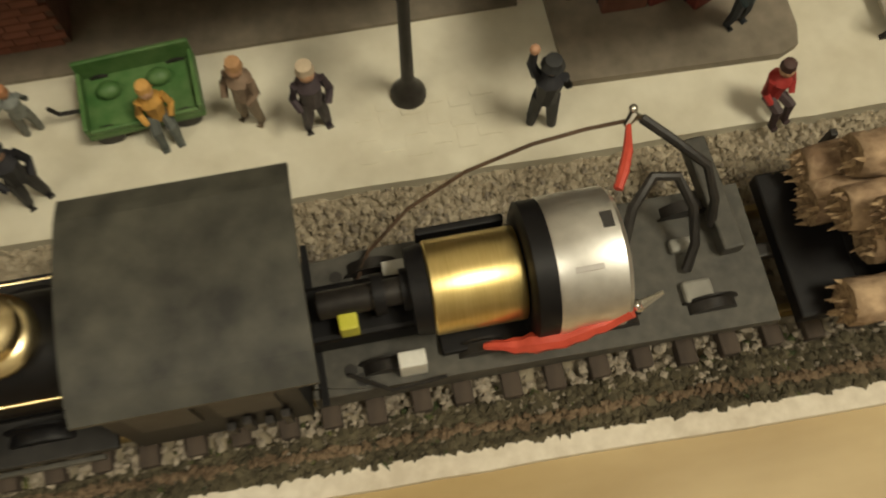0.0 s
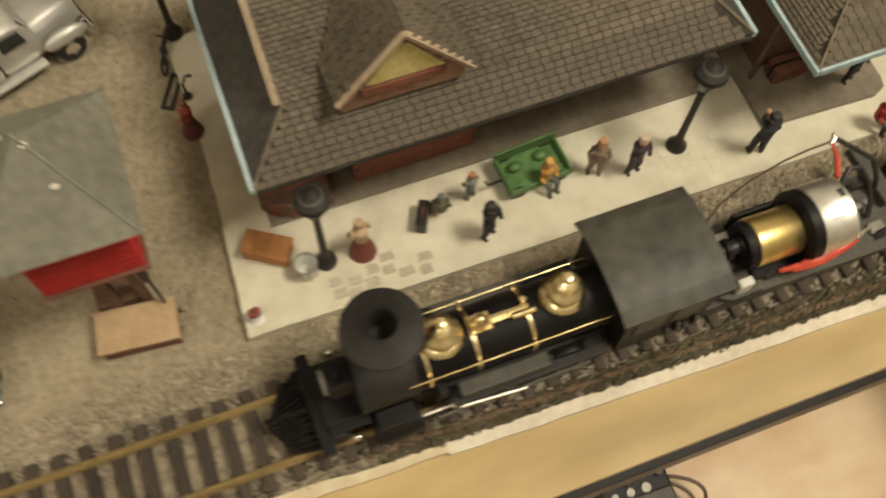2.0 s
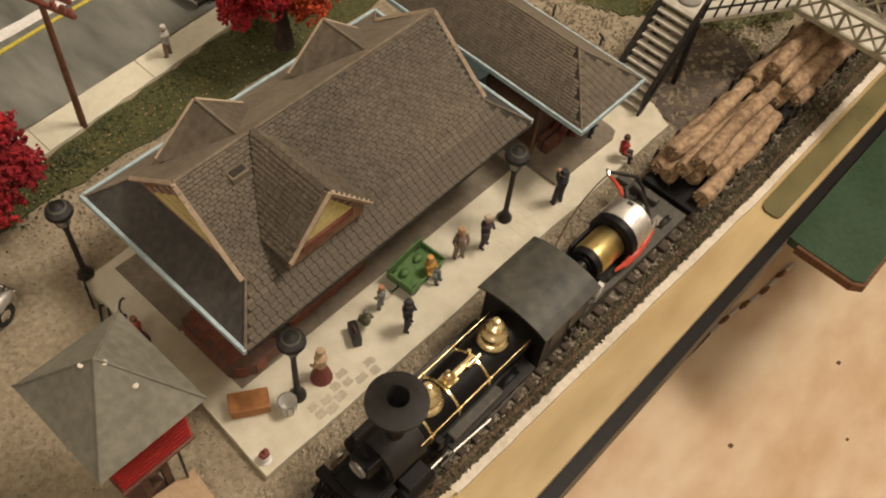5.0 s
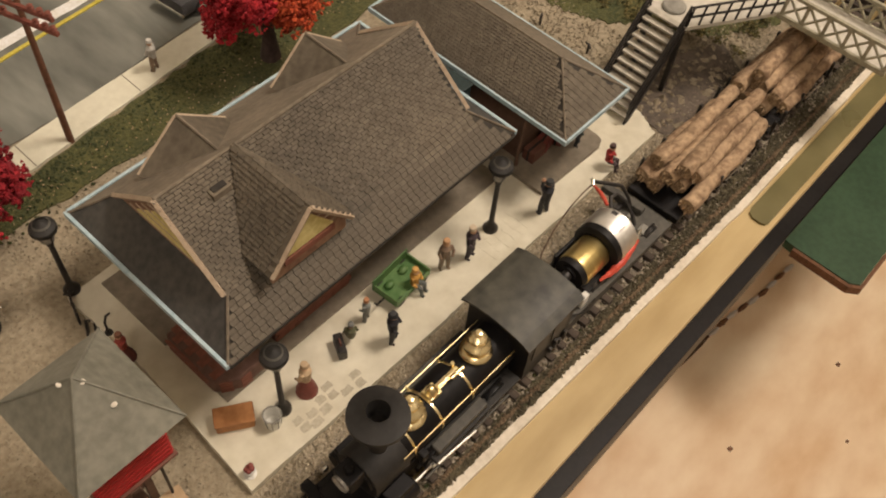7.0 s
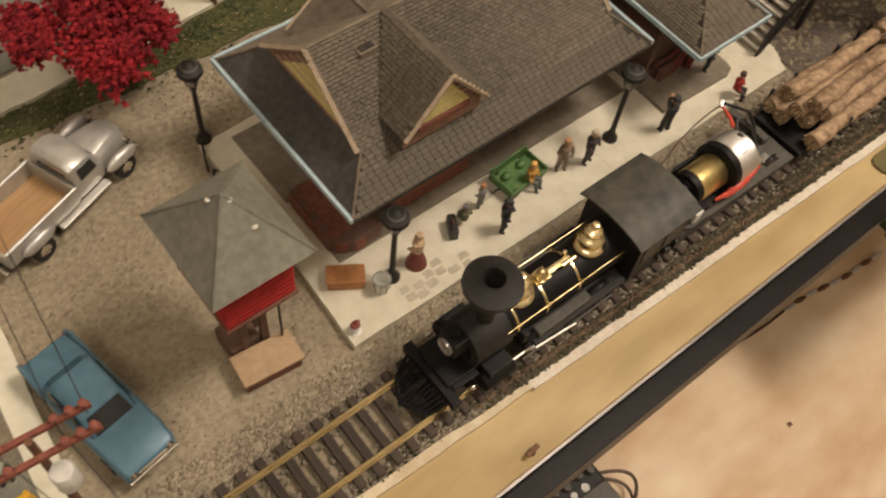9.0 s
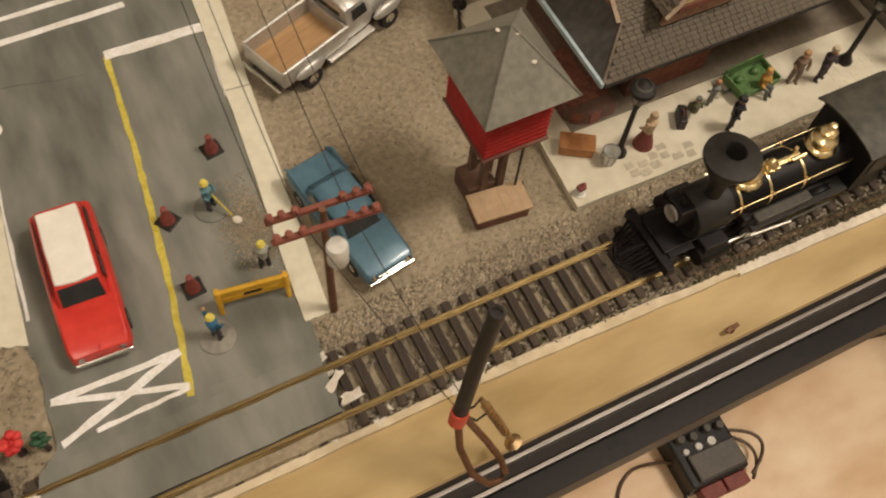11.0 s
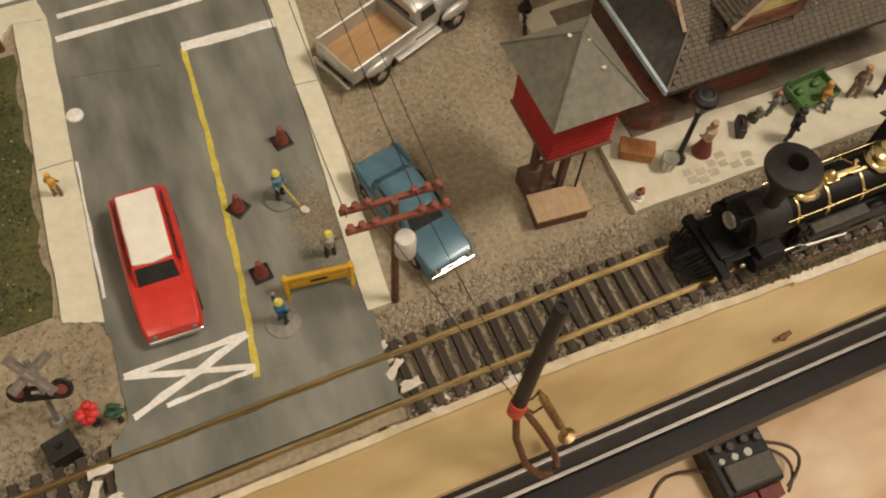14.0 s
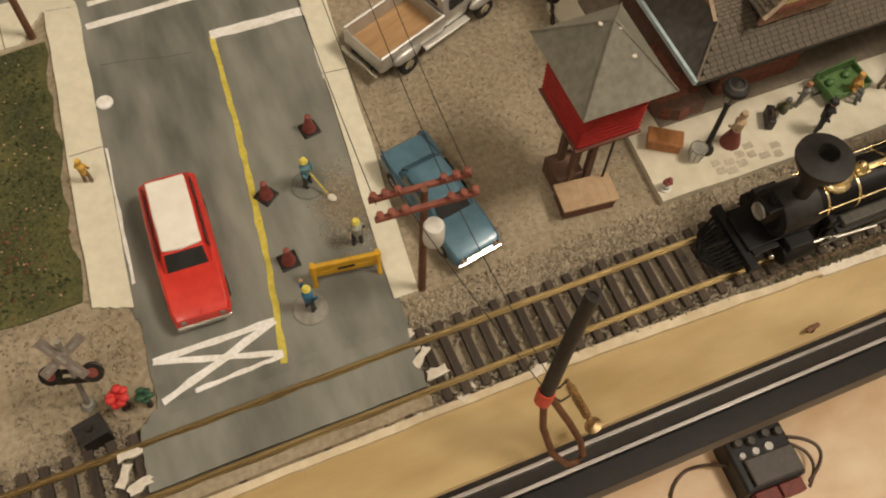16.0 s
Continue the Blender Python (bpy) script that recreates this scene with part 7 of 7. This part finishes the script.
for x in (-6.5, 6.5):
    for s in (-1, 1):
        c = B(); lathe(c, [(0, -0.5), (2.4, -0.5), (2.4, 0.5), (0, 0.5)], 14, Matrix.Translation((x, s * 5.2, 2.4)) @ Matrix.Rotation(math.pi / 2, 4, "X")); part("wheel", c, IRON, gc, smooth=True)
c = B(); tube(c, [(-9.8, 0, 3.2), (-14, 0, 3.6), (-15, 0, 6)], 0.4, 6); part("handle", c, IRON, gc)
for x, y in ((-5, 1.5), (3.5, 2.0)):
    c = B(); ball(c, (x, y, 5.2), (2.2, 1.7, 1.4)); part("sack", c, CARTGREEN, gc, smooth=True)
bk = thing("bicycle", "black bicycle leaning at the lamp post", "bicycle", 1.2, 97.5, 0, 70)
for x in (-4.2, 4.2):
    c = B(); tube(c, [(x + 3.0 * math.cos(a), 0, 3.2 + 3.0 * math.sin(a)) for a in np.linspace(0, 6.2832, 21)], 0.4, 6); part("wheel", c, IRON, bk, smooth=True)
c = B(); tube(c, [(-4.2, 0, 3.2), (-1.4, 0, 7.2), (2.8, 0, 7.4), (4.2, 0, 3.2)], 0.4, 6); tube(c, [(-1.4, 0, 7.2), (0, 0, 3.0), (2.8, 0, 7.4)], 0.4, 6); part("frame", c, IRON, bk)
c = B(); tube(c, [(2.8, -1.8, 8.8), (2.8, 0, 8.4), (2.8, 1.8, 8.8)], 0.35, 6); part("handlebar", c, IRON, bk)
c = B(); ball(c, (-1.6, 0, 8.0), (1.2, 0.6, 0.4)); part("saddle", c, IRON, bk)
ss = thing("bike_rack", "low black iron rack on the platform corner", "rack", -0.5, 85.5, 0.2, 62)
for y in (-1.4, 1.4):
    c = B(); box(c, -6.5, 6.5, y - 0.4, y + 0.4, 0, 0.9, 0.1); part("bar", c, IRON, ss)
for x in (-6, 6):
    c = B(); box(c, x - 0.4, x + 0.4, -1.0, 1.0, 0.1, 0.7); part("tie_bar", c, IRON, ss)
st = thing("platform_stand", "small black iron stand behind the station", "stand", 3.6, 80.5, P, 20)
c = B(); tube(c, [(0, 0, 0), (0, 0, 6.5), (1.6, 0, 9.0), (3.4, 0, 8.0)], 0.45, 6); part("stem", c, IRON, st)
c = B(); lathe(c, [(0, 0), (1.6, 0), (1.4, 0.6), (0, 0.6)], 14); part("foot", c, IRON, st)
for k, (x, y) in enumerate(((-16, 11), (-14.5, 15.5), (-22, 17.5))):
    c = B(); ball(c, (0, 0, 0.8), (1.3, 1.1, 1.0)); solo("stone", c, PEBBLE, "small brown stone on the gravel", "stone", smooth=True, at=(x, y, 0), group="stones")
# wire hanger on the channel: sleeved tube, red tape, rusty loop and a long screw
wh_ = thing("wire_hanger", "rusty wire hanger with black sleeve, red tape and a long screw", "hanger", -72, -73.5, -2.4)
c = B(); tube(c, [(-10, 13.5, 42), (-5, 17.5, 60), (1, 21.5, 82)], 2.3, 12); part("sleeve", c, BLACKWIRE, wh_, "black heat-shrink sleeve", True)
c = B(); lathe(c, [(1.4, 0), (2.35, 0), (2.35, 0.5), (1.4, 0.5)], 14, Matrix.Translation((1.1, 21.6, 82.0)) @ Matrix.Rotation(0.3, 4, "Y")); part("sleeve_rim", c, IRON, wh_)
c = B(); tube(c, [(-11.2, 12.6, 37.5), (-10, 13.5, 42.5)], [2.6, 2.7], 12); part("red_tape", c, REDWIRE, wh_, "red tape wrap", True)
c = B(); tube(c, [(-11, 12.6, 39), (-11.6, 8, 26), (-9, 2.6, 12), (-4, -0.5, 3), (0, -0.8, 1.2), (2.4, 0.4, 3), (1.0, 3, 12), (-3, 7, 24), (-8.5, 12.4, 38)], 1.15, 8); part("loop", c, RUST, wh_, "rusty brown wire loop", True)
c = B(); tube(c, [(-2.0, 15.5, 38), (3.4, 9.5, 24), (6.0, 6.0, 15)], [0.9, 0.95, 1.0], 8); sc = part("screw", c, SCREWBRASS, wh_, "long dull brass wood screw", True)
for k in range(9):
    f = 0.15 + k * 0.08
    p = Vector((-2, 15.5, 38)).lerp(Vector((6, 6, 15)), f)
    c = B(); tube(c, [p, p + Vector((0.35, -0.42, -1.0))], [1.6, 1.1], 8); part("thread", c, SCREWBRASS, sc)
c = B(); tube(c, [(6.0, 6.0, 15), (6.5, 5.5, 13.8)], [1.2, 3.0], 14); part("screw_head", c, SCREWBRASS, sc)
for q in ([(-9, 13.6, 41), (-6, 13, 43), (-2.4, 15.2, 38.6)], [(-9, 13.6, 39), (-5, 11.6, 33), (0, 12.8, 31.8)]):
    c = B(); tube(c, q, 0.35, 6); part("tie_wire", c, IRON, wh_)
for k, x in enumerate((-7, 7)):
    a = Vector((-95.5 + x, 1.5 - x * 0.07, 64.5))
    e_ = Vector((-82.5 + 3 * k, -59.5, 41))
    cable("utility_wire", [a.lerp(e_, f) + Vector((0, 0, -2 * 4 * f * (1 - f))) for f in np.linspace(0, 1, 10)], 0.16, IRON, "thin dark wire strung to the hanger")
for x, y, a in ((247, 78, 20), (247.5, 50, 60)):
    pg = thing("ground_peg", "small bent black iron peg in the sandy ground", "peg", x, y, 0, a, group="ground pegs")
    c = B(); tube(c, [(0, 0, -0.5), (0, 0, 5.0)], 0.55, 6); part("stem", c, IRON, pg)
    c = B(); tube(c, [(-2.2, 0, 4.6), (0, 0, 5.2), (2.4, 0.4, 4.8)], [0.5, 0.7, 0.4], 6); part("arm", c, IRON, pg)
